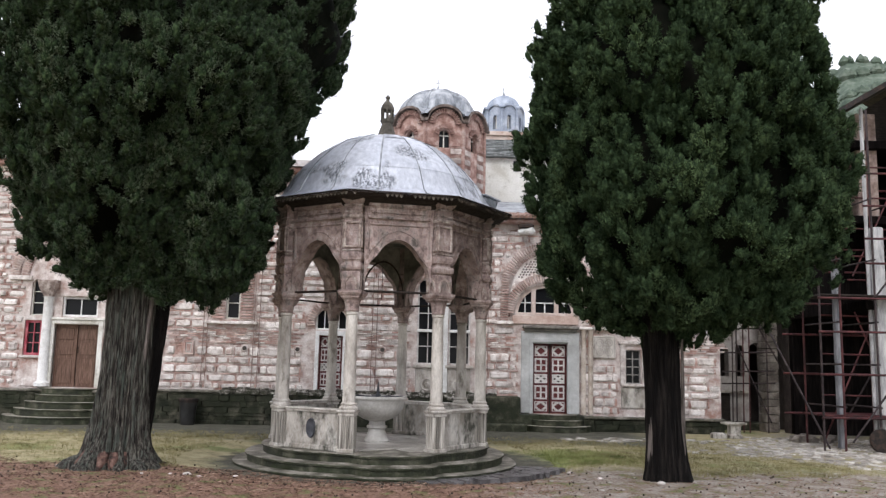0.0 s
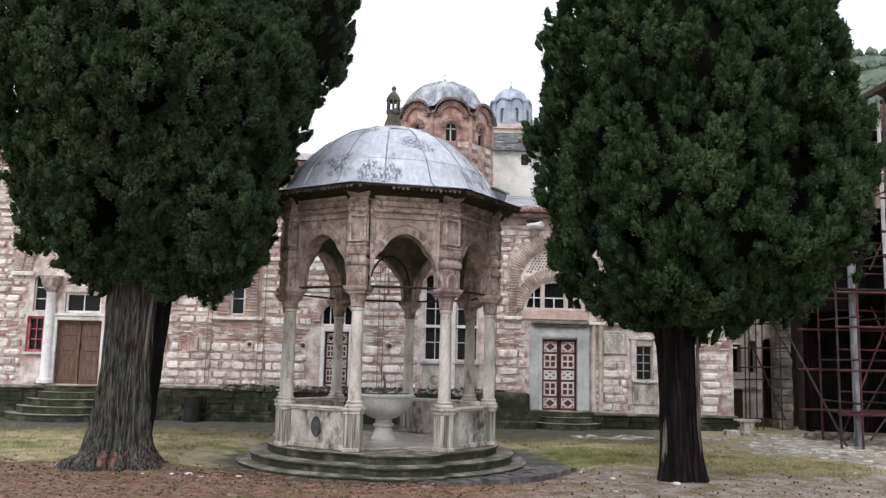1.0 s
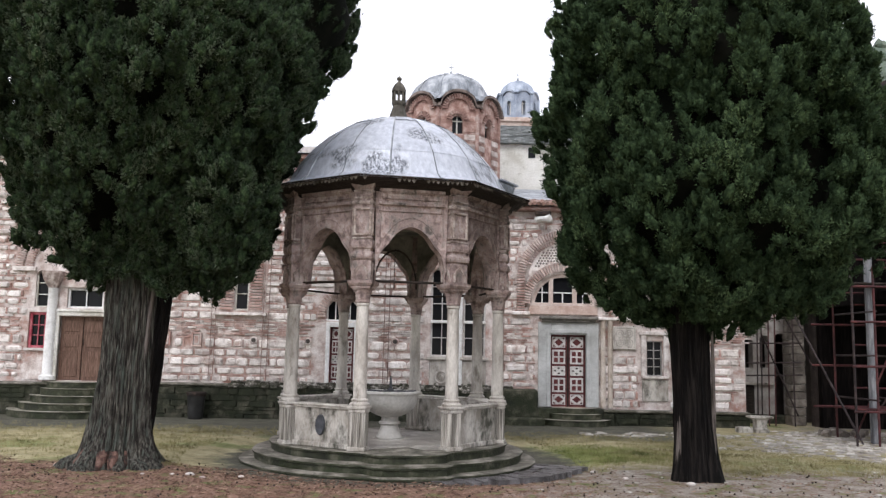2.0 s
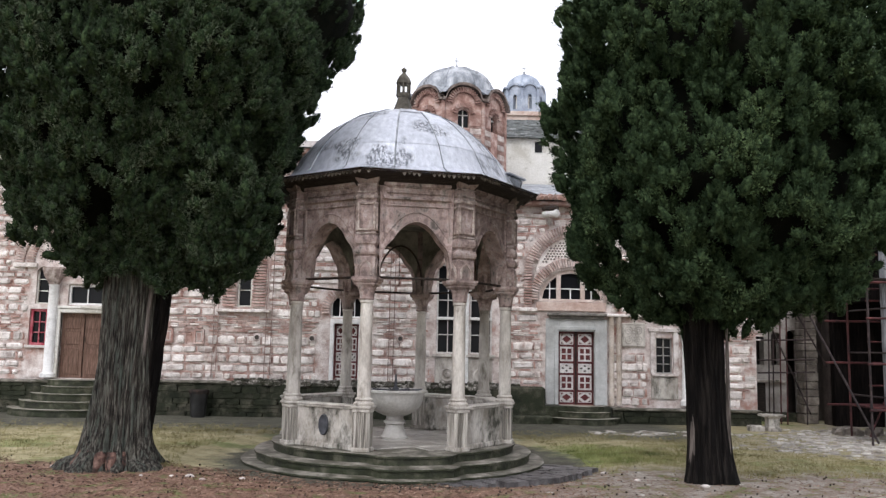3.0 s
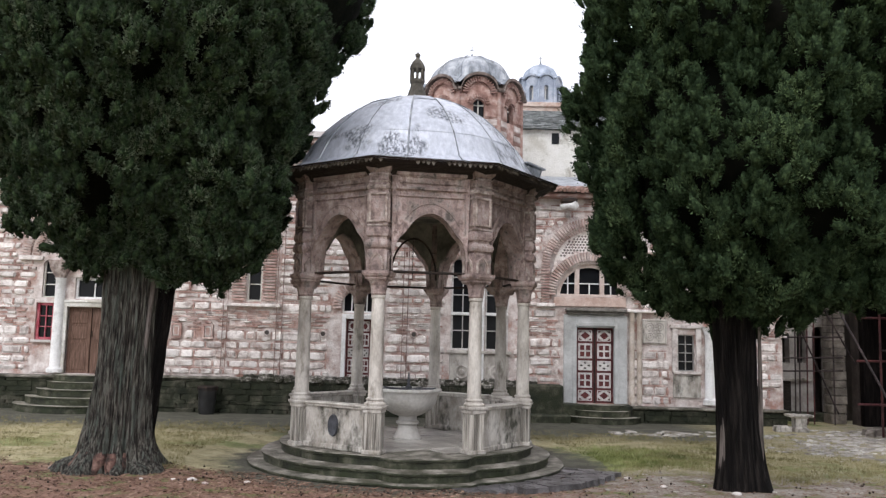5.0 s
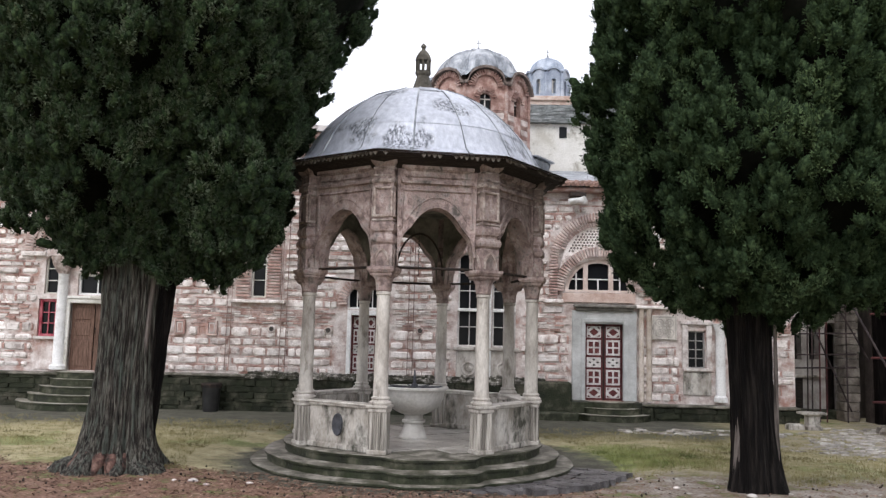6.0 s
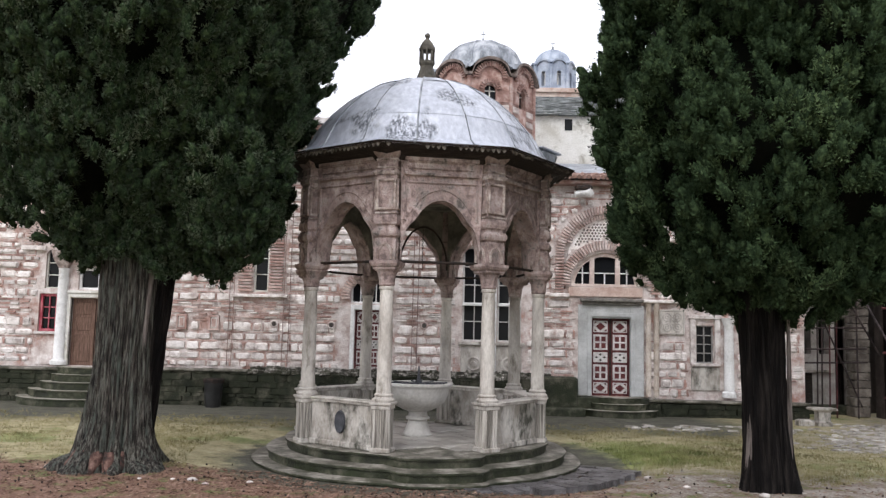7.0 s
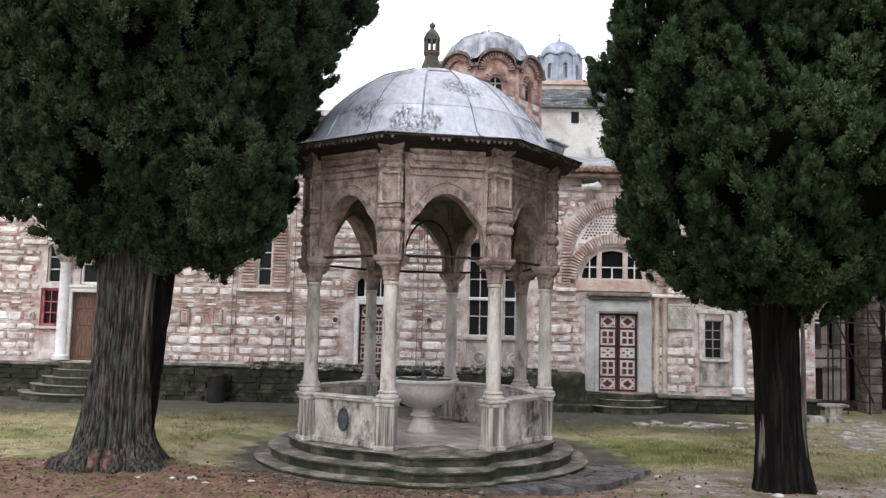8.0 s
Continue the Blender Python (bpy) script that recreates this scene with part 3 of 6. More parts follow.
cop_me = cop.mesh("coping")
for k in range(8):
    part("arched_wall", sp_me, PINKSTONE, kiosk, "pink stone wall with an ogee arch").matrix_local = face_pose(k)
    part("inner_lining", ln_me, VAULT, kiosk, "grey-green plaster lining, inner shade put into its colour").matrix_local = face_pose(k)
    part("arch_moulding", md_me, PINKSTONE, kiosk, "worn mouldings round the arch").matrix_local = face_pose(k)
    if k not in (1, 5):
        part("parapet_slab", slab_me, SLAB, kiosk, "stained marble parapet slab").matrix_local = face_pose(k)
        part("coping", cop_me, MARBLE, kiosk).matrix_local = face_pose(k)
# dark oval plate on the parapet
ov = Geo().lathe([(1.0, 0.0), (1.0, 0.02), (0.93, 0.035), (0.85, 0.028), (0.0, 0.034)][:-1] + [(0.3, 0.034)], 32, face_pose(0) @ Matrix.Translation((0.0, -0.06, 0.64)) @ Matrix.Rotation(math.pi / 2, 4, "X"), 0, 0.1, 0.17)
part("oval_plate", ov, BRONZE, kiosk, "dark oval plate on the parapet", smooth=True)

# entablature, underside of the eave, scalloped edge, lead dome
def oct_ring(prof):
    return Geo().lathe(prof, 8, None, PHI)


part("cornice", oct_ring([(1.92, 4.5), (2.1, 4.52), (2.16, 4.56), (2.2, 4.6), (2.36, 4.655), (2.52, 4.67), (2.52, 4.70), (2.0, 4.71), (1.0, 4.715)]), DARKWOOD, kiosk, "dark boarding under the eave")
EAVE_BOARD = mat("grey_carved_board", [(0.05, 0.042, 0.036), (0.11, 0.096, 0.083), (0.21, 0.19, 0.17)], 5, 30, bump=0.3, vary=0.1, per="OBJECT")
for k in range(8):
    a0, a1 = vert_dir(k), vert_dir(k + 1)
    p0, p1 = Vector((2.535 * math.cos(a0), 2.535 * math.sin(a0), 0)), Vector((2.535 * math.cos(a1), 2.535 * math.sin(a1), 0))
    n = 24
    for i in range(n):
        u, v = p0.lerp(p1, (i + 0.08) / n), p0.lerp(p1, (i + 0.92) / n)
        w = (p1 - p0).normalized()
        drop = 0.06 + 0.03 * noise.noise((i * 0.7, k * 3.1, 2.0))
        if noise.noise((i * 0.31 + k * 5.0, k * 1.7, 8.0)) > 0.16:
            continue  # a stretch of the board has rotted away
        m = Matrix.Translation(u) @ Matrix.Rotation(math.atan2(w.y, w.x), 4, "Z")
        d = (v - u).length
        scal = Geo()
        scal.slab([(0, 4.69), (0, 4.71 - drop * 0.5), (d * 0.2, 4.7 - drop * 0.85), (d * 0.5, 4.69 - drop), (d * 0.8, 4.7 - drop * 0.85), (d, 4.71 - drop * 0.5), (d, 4.69)], -0.008, 0.012, m)
        part("scallop", scal, EAVE_BOARD, kiosk, "weathered carved tooth hanging from the eave")
rimb = Geo()
for k in range(8):
    a0, a1 = vert_dir(k), vert_dir(k + 1)
    rimb.tube((2.55 * math.cos(a0), 2.55 * math.sin(a0), 4.705), (2.55 * math.cos(a1), 2.55 * math.sin(a1), 4.705), 0.022, 8)
part("eave_edge", rimb, IRON, kiosk, "dark rolled lead edge")

DOME = [(2.575, 4.70), (2.31, 4.765), (2.15, 4.86), (2.03, 5.04), (1.87, 5.28), (1.63, 5.56), (1.34, 5.83), (1.02, 6.05), (0.66, 6.205), (0.32, 6.28), (0.1, 6.295)]


def dome_r(a, r):
    """Eight-sided at the eave, round higher up."""
    d = ((a - PHI) % (math.pi / 4)) - math.pi / 8
    octo = math.cos(math.pi / 8) / math.cos(d)
    t = min(1, max(0, (r - 1.75) / 0.8))
    return r * (1 + (octo - 1) * t)


def sheet_mesh(i0, i1, a0, a1, lift):
    n, vs = 4, []
    for j, (r, z) in enumerate(DOME[i0:i1 + 1]):
        for i in range(n + 1):
            a = a0 + (a1 - a0) * i / n
            rr = dome_r(a, r) + lift + (0.006 if j == 0 else 0)
            vs.append((rr * math.cos(a), rr * math.sin(a), z + lift + 0.004 * noise.noise((a * 9, r * 4, 2.0))))
    rows = i1 - i0 + 1
    fs = [(j * (n + 1) + i, j * (n + 1) + i + 1, (j + 1) * (n + 1) + i + 1, (j + 1) * (n + 1) + i) for j in range(rows - 1) for i in range(n)]
    return Geo().add(vs, fs)


base = Geo().lathe([(r, z - 0.012) for r, z in DOME], 64)
base.v = [(x * dome_r(math.atan2(y, x), math.hypot(x, y)) / max(1e-6, math.hypot(x, y)), y * dome_r(math.atan2(y, x), math.hypot(x, y)) / max(1e-6, math.hypot(x, y)), z) for x, y, z in base.v]
dome = part("dome", base, LEAD, kiosk, "pale grey lead dome with black stains", smooth=True)
for i0, i1 in ((0, 4), (4, 7), (7, 10)):
    for s in range(16):
        a0 = PHI + (s + 0.5) * math.pi / 8
        part("lead_sheet", sheet_mesh(i0, i1, a0 + 0.004, a0 + math.pi / 8 - 0.004, 0.004 + 0.006 * ((s * 7 + i0) % 2)), LEAD, dome, smooth=True)
seam = None
for s in range(16):
    a = PHI + (s + 0.5) * math.pi / 8
    g = Geo()
    for (r0, z0), (r1, z1) in zip(DOME[:-1], DOME[1:]):
        q0, q1 = dome_r(a, r0) + 0.008, dome_r(a, r1) + 0.008
        g.tube((q0 * math.cos(a), q0 * math.sin(a), z0 + 0.008), (q1 * math.cos(a), q1 * math.sin(a), z1 + 0.008), 0.011 if s % 2 else 0.015, 6)
    part("seam", g, LEAD_D, dome)
# stone lantern finial
fin = part("finial", Geo().lathe([(0.36, 6.26), (0.34, 6.31), (0.21, 6.34), (0.185, 6.38), (0.13, 6.54), (0.11, 6.61), (0.13, 6.64), (0.14, 6.66), (0.14, 6.7), (0.1, 6.71)], 8), FINIAL, kiosk, "weathered stone lantern finial")
for i in range(8):
    a = i * math.pi / 4
    part("post", Geo().tube((0.115 * math.cos(a), 0.115 * math.sin(a), 6.69), (0.115 * math.cos(a), 0.115 * math.sin(a), 6.9), 0.02, 6), FINIAL, fin)
part("cap", Geo().lathe([(0.1, 6.885), (0.14, 6.89), (0.145, 6.92), (0.13, 6.97), (0.1, 7.03), (0.06, 7.08), (0.035, 7.1), (0.03, 7.13), (0.05, 7.15), (0.05, 7.18), (0.02, 7.21), (0.005, 7.23)], 16), FINIAL, fin, smooth=True)

# iron tie bars, hoop and chain
for k in range(8):
    m = face_pose(k)
    part("tie_bar", Geo().tube(m @ Vector((-0.74, 0.02, 3.03)), m @ Vector((0.74, 0.02, 3.03)), 0.021, 8), IRON, kiosk)
hoop = Geo()
pts = [(0.4 * math.cos(radians(10 * i)) + 0.04, -0.35, 3.02 + 0.72 * math.sin(radians(10 * i))) for i in range(19)]
for p, q in zip(pts[:-1], pts[1:]):
    hoop.tube(p, q, 0.018, 6)
part("iron_hoop", hoop, IRON, kiosk, "curved iron hoop under the dome")
ch = Geo()
for i in range(22):
    z = 3.05 + i * 0.036
    ch.tube((0.0, 0.2, z), (0.012 * (i % 2), 0.2 + 0.012 * ((i + 1) % 2), z + 0.034), 0.007, 5)
part("chain", ch, IRON, kiosk, "thin hanging chain")
# inner vault, its shade put into the dark plaster colour
part("vault", Geo().lathe([(1.88, 4.3), (1.8, 4.6), (1.5, 4.95), (1.0, 5.2), (0.4, 5.3), (0.05, 5.32)], 32), VAULT, kiosk, "inner vault of grey-green plaster, coloured dark for shade", smooth=True)

# ---- marble basin inside ----
basin = thing("fountain_basin", "round pale marble basin on a turned pedestal foot", "fountain basin", (PX, PY, FLOOR_Z))
part("bowl", Geo().lathe([(0.13, 0.4), (0.19, 0.41), (0.25, 0.43), (0.36, 0.485), (0.45, 0.57), (0.5, 0.67), (0.515, 0.78), (0.54, 0.81), (0.565, 0.835), (0.565, 0.865), (0.54, 0.88), (0.5, 0.87), (0.45, 0.78), (0.3, 0.7), (0.02, 0.68)], 48), BASIN, basin, smooth=True)
part("foot", Geo().lathe([(0.25, 0.008), (0.25, 0.04), (0.225, 0.06), (0.2, 0.12), (0.165, 0.22), (0.16, 0.26), (0.2, 0.275), (0.2, 0.31), (0.165, 0.325), (0.155, 0.38), (0.165, 0.41)], 32), BASIN, basin, smooth=True)
jet = part("spout_stem", Geo().lathe([(0.09, 0.63), (0.09, 0.74), (0.06, 0.77), (0.045, 0.82), (0.07, 0.86), (0.06, 0.9), (0.03, 0.93), (0.025, 1.0), (0.012, 1.15)], 16), BRONZE, basin, "dark metal spout in the middle", smooth=True)
for i in range(8):
    a = i * math.pi / 4 + 0.3
    part("spout", Geo().tube((0.05 * math.cos(a), 0.05 * math.sin(a), 0.86), (0.5 * math.cos(a), 0.5 * math.sin(a), 0.875), 0.012, 6), BRONZE, basin)
# a bent lead gutter box on the eave
gb_ = Geo().box(-0.16, 0.16, -0.2, 0.2, 0.0, 0.2, c=0.04).box(-0.19, 0.19, -0.24, 0.24, 0.19, 0.23, c=0.015)
part("gutter_box", gb_, LEAD_D, kiosk, "dark bent lead box on the eave").matrix_local = pose(2.0, -0.35, 4.86, 8, 16, 20)


# ---- cypress trees ----
def trunk_geo(h, radii, flare, lobes, seed, lean=(0, 0), rough=0.03):
    """radii: (z, r). A fluted trunk with root buttresses and furrowed bark."""
    n, rows, vs = 220, 110, []
    rng = random.Random(seed)
    ph = [rng.uniform(0, 6.28) for _ in range(6)]
    for j in range(rows + 1):
        t = j / rows
        z = h * t ** 1.35
        r = np.interp(z, [p[0] for p in radii], [p[1] for p in radii])
        fl = flare * math.exp(-z / 0.34)
        for i in range(n):
            a = 2 * math.pi * i / n
            ridge = abs(math.sin(a * 11 + ph[0] + 1.6 * noise.noise((math.cos(a) * 2, math.sin(a) * 2, z * 1.1 + seed)))) ** 0.7
            butt = max(0, math.sin(a * lobes + ph[1])) ** 1.5 + 0.6 * max(0, math.sin(a * (lobes + 2) + ph[2])) ** 2
            rr = r * (1 + 0.05 * math.sin(3 * a + ph[3]) + 0.04 * math.sin(5 * a + ph[4])) + fl * (0.35 + 0.65 * butt)
            strand = abs(math.sin(a * 27 + ph[5] + 2.2 * noise.noise((math.cos(a) * 3, math.sin(a) * 3, z * 0.9 + seed * 2)))) ** 0.6
            rr += rough * (1.1 * ridge + 0.75 * strand) + rough * 1.3 * noise.noise((math.cos(a) * 6, math.sin(a) * 6, z * 1.1 + seed * 3)) + 0.012 * noise.noise((math.cos(a) * 22, math.sin(a) * 22, z * 3.0))
            vs.append((rr * math.cos(a) + lean[0] * z, rr * math.sin(a) + lean[1] * z, z - 0.1))
    fs = [(j * n + i, j * n + (i + 1) % n, (j + 1) * n + (i + 1) % n, (j + 1) * n + i) for j in range(rows) for i in range(n)]
    fs.append(tuple(range(rows * n, (rows + 1) * n)))
    return Geo().add(vs, fs)


def crown_mesh(profile, n_lumps, seed, leaf, heart, per_lump=24, sprays=74, top_thin=8.0, reach=0.0):
    """Boughs on a body of revolution given by (z, radius); each bough carries upright plumes of small scaly sprays."""
    rng = np.random.default_rng(seed)
    zs, rs = np.array([p[0] for p in profile]), np.array([p[1] for p in profile])
    zz = np.linspace(zs[0], zs[-1], 400)
    wt = np.interp(zz, zs, rs) * np.where(zz > top_thin, 0.45, 1.0) + 0.05
    z = rng.choice(zz, n_lumps, p=wt / wt.sum()) + rng.uniform(-0.03, 0.03, n_lumps)
    a = rng.uniform(0, 2 * np.pi, n_lumps)
    # boughs keep apart, so that dark gaps stay between them
    for _ in range(12):
        R = np.interp(z, zs, rs)
        q = np.stack([R * np.cos(a), R * np.sin(a), z * 0.75], 1)
        d = q[:, None] - q[None]
        dist = np.linalg.norm(d, axis=2) + np.eye(n_lumps) * 9
        push = (d / dist[..., None] * np.clip(0.72 - dist, 0, 1)[..., None]).sum(1) * 0.4
        z = np.clip(z + push[:, 2], zs[0], zs[-1])
        a = a + (-np.sin(a) * push[:, 0] + np.cos(a) * push[:, 1]) / np.maximum(R, 0.2)
    R = np.interp(z, zs, rs)
    deep = np.where(rng.random(n_lumps) < 0.6, rng.uniform(-0.06, 0.15, n_lumps), rng.uniform(-0.5, -0.24, n_lumps))
    bulge = np.array([0.1 * noise.noise((math.cos(q) * 1.7, math.sin(q) * 1.7, w * 0.8 + seed)) for q, w in zip(a, z)])
    r = np.maximum(0.05, R * (1 + bulge) + deep + reach)
    lump = np.stack([r * np.cos(a), r * np.sin(a), z], 1)
    out = np.stack([np.cos(a), np.sin(a), np.zeros(n_lumps)], 1)
    size = rng.uniform(0.24, 0.46, n_lumps)
    # plumes over the outer and upper side of each bough
    li = np.repeat(np.arange(n_lumps), per_lump)
    P = len(li)
    d = rng.normal(0, 1, (P, 3)) * [0.8, 0.8, 1.15] + out[li] * 0.85 + np.array([0, 0, 0.25])
    d /= np.linalg.norm(d, axis=1)[:, None]
    cen = lump[li] + d * (size[li] * rng.uniform(0.55, 1.0, P))[:, None] * [1.0, 1.0, 1.3]
    ax = out[li] * 0.35 + d * 0.35 + np.array([0, 0, 0.85]) + rng.normal(0, 0.25, (P, 3))
    ax /= np.linalg.norm(ax, axis=1)[:, None]
    ps = rng.uniform(0.06, 0.12, P)
    ci = np.repeat(np.arange(P), sprays)
    N = len(ci)
    d = rng.normal(0, 1, (N, 3))
    d /= np.linalg.norm(d, axis=1)[:, None]
    rad = rng.uniform(0.5, 1.0, N) * ps[ci]
    along = (d * ax[ci]).sum(1)
    p = cen[ci] + d * rad[:, None] * 0.95 + ax[ci] * (along * rad * 0.45)[:, None]
    dirn = d * 1.0 + ax[ci] * 0.55 + rng.normal(0, 0.4, (N, 3))
    dirn /= np.linalg.norm(dirn, axis=1)[:, None]
    side = np.cross(dirn, rng.normal(0, 1, (N, 3)))
    side /= np.linalg.norm(side, axis=1)[:, None]
    L = rng.uniform(0.024, 0.055, N)[:, None]
    W = rng.uniform(0.007, 0.013, N)[:, None]
    v = np.stack([p + side * W, p + dirn * L, p - side * W], 1).reshape(-1, 3)
    # the dense heart of each plume: a small uneven egg, coloured dark as inner shade
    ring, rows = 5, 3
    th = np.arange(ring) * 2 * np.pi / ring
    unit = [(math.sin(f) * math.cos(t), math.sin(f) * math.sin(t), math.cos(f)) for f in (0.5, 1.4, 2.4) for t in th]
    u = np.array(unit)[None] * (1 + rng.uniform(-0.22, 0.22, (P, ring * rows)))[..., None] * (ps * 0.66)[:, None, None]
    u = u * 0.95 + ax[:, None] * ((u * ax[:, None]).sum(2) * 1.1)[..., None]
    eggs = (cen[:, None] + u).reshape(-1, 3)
    base = len(v) + np.arange(P)[:, None] * ring * rows
    quads = np.array([(r * ring + k, (r + 1) * ring + k, (r + 1) * ring + (k + 1) % ring, r * ring + (k + 1) % ring) for r in range(rows - 1) for k in range(ring)])
    eq = (base[:, :, None] + quads[None]).reshape(-1, 4)
    caps = np.concatenate([base + np.arange(ring), base + (rows - 1) * ring + np.arange(ring)[::-1]])
    loops = np.concatenate([np.arange(N * 3), eq.ravel(), caps.ravel()]).astype(np.int32)
    nq = N * 3 + len(eq) * 4
    starts = np.concatenate([np.arange(N) * 3, N * 3 + np.arange(len(eq)) * 4, nq + np.arange(len(caps)) * ring]).astype(np.int32)
    v = np.concatenate([v, eggs])
    me = bpy.data.meshes.new("crown")
    me.vertices.add(len(v))
    me.vertices.foreach_set("co", v.astype(np.float32).ravel())
    me.loops.add(len(loops))
    me.loops.foreach_set("vertex_index", loops)
    me.polygons.add(len(starts))
    me.polygons.foreach_set("loop_start", starts)
    me.update(calc_edges=True)
    me.validate()
    me.materials.append(leaf)
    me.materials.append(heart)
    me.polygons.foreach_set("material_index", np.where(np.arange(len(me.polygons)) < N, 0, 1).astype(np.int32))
    return me


# Solid body filling a crown; it has no twigs, only a shade-black colour.
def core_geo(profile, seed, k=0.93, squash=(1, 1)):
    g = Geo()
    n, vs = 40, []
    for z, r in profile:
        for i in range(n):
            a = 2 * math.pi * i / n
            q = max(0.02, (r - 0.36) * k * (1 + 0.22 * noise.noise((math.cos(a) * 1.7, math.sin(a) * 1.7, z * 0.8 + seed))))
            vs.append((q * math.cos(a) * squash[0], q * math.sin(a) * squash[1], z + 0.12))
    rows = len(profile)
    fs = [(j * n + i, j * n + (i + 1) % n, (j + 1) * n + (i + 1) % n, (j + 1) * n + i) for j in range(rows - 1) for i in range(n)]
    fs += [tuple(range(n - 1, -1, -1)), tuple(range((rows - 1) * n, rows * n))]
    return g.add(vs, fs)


def resample(profile, n=30):
    zs = np.linspace(profile[0][0], profile[-1][0], n)
    return [(float(z), float(np.interp(z, [p[0] for p in profile], [p[1] for p in profile]))) for z in zs]


# the tree with the dark trunk
tr = thing("cypress_tree", "tall dense green cypress with a near-black trunk", "tree", (4.2, 12.3, 0))
part("trunk", trunk_geo(4.5, [(0, 0.3), (0.5, 0.27), (1.5, 0.245), (2.3, 0.25), (4.5, 0.22)], 0.13, 3, 11, (-0.035, 0), 0.022), BARK_D, tr, "near-black furrowed trunk", smooth=True)
PROF_R = [(2.72, 0.5), (2.85, 1.1), (3.05, 1.6), (3.4, 1.92), (4.0, 2.2), (5.0, 2.34), (6.0, 2.26), (7.0, 2.12), (8.2, 1.9), (9.5, 1.3), (11.0, 0.7), (12.2, 0.15)]
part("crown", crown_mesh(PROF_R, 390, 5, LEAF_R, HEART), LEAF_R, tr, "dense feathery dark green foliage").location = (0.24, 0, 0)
part("inner_foliage", core_geo(resample(PROF_R), 5), CORE, tr, "solid crown core, near black for the shade between boughs", smooth=True).location = (0.24, 0, 0)
part("bare_strip", Geo().lathe([(0.075, -0.05), (0.06, 0.3), (0.05, 0.8), (0.035, 1.25), (0.008, 1.5)], 12, Matrix.Translation((-0.31, -0.13, 0)) @ Matrix.Rotation(radians(2.5), 4, "Y"), 0, 1.0, 0.8), BARK_S, tr, "pale strip of bare wood", smooth=True)
part("bare_strip", Geo().lathe([(0.03, 0.4), (0.035, 1.0), (0.03, 1.9), (0.008, 2.6)], 12, Matrix.Translation((0.24, -0.16, 0)), 0, 1.0, 0.8), BARK_S, tr, "pale strip of bare wood", smooth=True)

# the tree with the broad grey trunk
tl = thing("cypress_tree", "old cypress with a broad grey furrowed trunk and spreading roots", "tree", (-4.84, 12.6, 0))
part("trunk", trunk_geo(4.6, [(0, 0.46), (0.4, 0.4), (1.0, 0.345), (2.0, 0.315), (2.9, 0.32), (4.6, 0.3)], 0.42, 4, 3, (0.03, 0), 0.042), BARK, tl, "broad grey-green furrowed trunk", smooth=True)
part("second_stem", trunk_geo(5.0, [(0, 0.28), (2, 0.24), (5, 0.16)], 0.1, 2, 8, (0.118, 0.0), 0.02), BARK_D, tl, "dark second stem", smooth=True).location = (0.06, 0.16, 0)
part("bare_strip", Geo().lathe([(0.01, 0.55), (0.04, 0.9), (0.05, 1.5), (0.055, 2.2), (0.06, 3.0), (0.06, 3.6)], 12, Matrix.Translation((0.27, -0.2, 0)) @ Matrix.Rotation(radians(3.5), 4, "Y"), 0, 0.6, 0.8), BARK_S, tl, "pale strip of bare wood", smooth=True)
for i, (ang, r0, ln, rad) in enumerate(((-97, 0.5, 0.34, 0.085), (-70, 0.42, 0.36, 0.12), (-128, 0.45, 0.42, 0.13), (-42, 0.42, 0.5, 0.14), (-168, 0.48, 0.55, 0.14), (-150, 0.5, 0.45, 0.12), (-82, 0.48, 0.28, 0.06), (-119, 0.54, 0.34, 0.08), (-60, 0.5, 0.26, 0.06), (-112, 0.52, 0.3, 0.06), (-138, 0.54, 0.36, 0.09), (-76, 0.53, 0.3, 0.075))):
    g = Geo().lathe([(rad * k * (1 + 0.12 * math.sin(7 * t + i)), ln * t) for t, k in ((0, 1.15), (0.2, 1.1), (0.4, 0.95), (0.6, 0.8), (0.8, 0.55), (0.95, 0.25), (1.0, 0.05))], 16)
    g.v = [(x * (1 + 0.25 * noise.noise((x * 14, y * 14, z * 9 + i))), y, z) for x, y, z in g.v]
    part("root", g, BARK_R if i in (0, 6, 7, 8, 9, 10, 11) else BARK, tl, "reddish patch of bare inner bark" if i in (0, 6, 7, 8, 9, 10, 11) else "", smooth=True).matrix_local = Matrix.Rotation(radians(ang), 4, "Z") @ (Matrix.Translation((r0 - 0.06, 0, 0.24)) @ Matrix.Rotation(radians(140), 4, "Y") if i in (0, 6, 7, 8, 9, 10, 11) else Matrix.Translation((r0, 0, 0.1)) @ Matrix.Rotation(radians(108), 4, "Y"))
PROF_L = [(3.28, 0.5), (3.48, 0.88), (3.8, 1.14), (4.2, 1.34), (4.6, 1.64), (5.1, 1.96), (6.0, 2.5), (7.0, 2.48), (8.2, 1.85), (9.5, 1.4), (11.0, 0.8), (12.2, 0.15)]
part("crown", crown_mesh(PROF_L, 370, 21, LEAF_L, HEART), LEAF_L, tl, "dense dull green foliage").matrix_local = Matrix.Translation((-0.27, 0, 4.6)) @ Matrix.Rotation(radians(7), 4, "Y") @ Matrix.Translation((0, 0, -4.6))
part("inner_foliage", core_geo(resample(PROF_L), 21), CORE, tl, "solid crown core, near black for the shade between boughs", smooth=True).matrix_local = Matrix.Translation((-0.27, 0, 4.6)) @ Matrix.Rotation(radians(7), 4, "Y") @ Matrix.Translation((0, 0, -4.6))
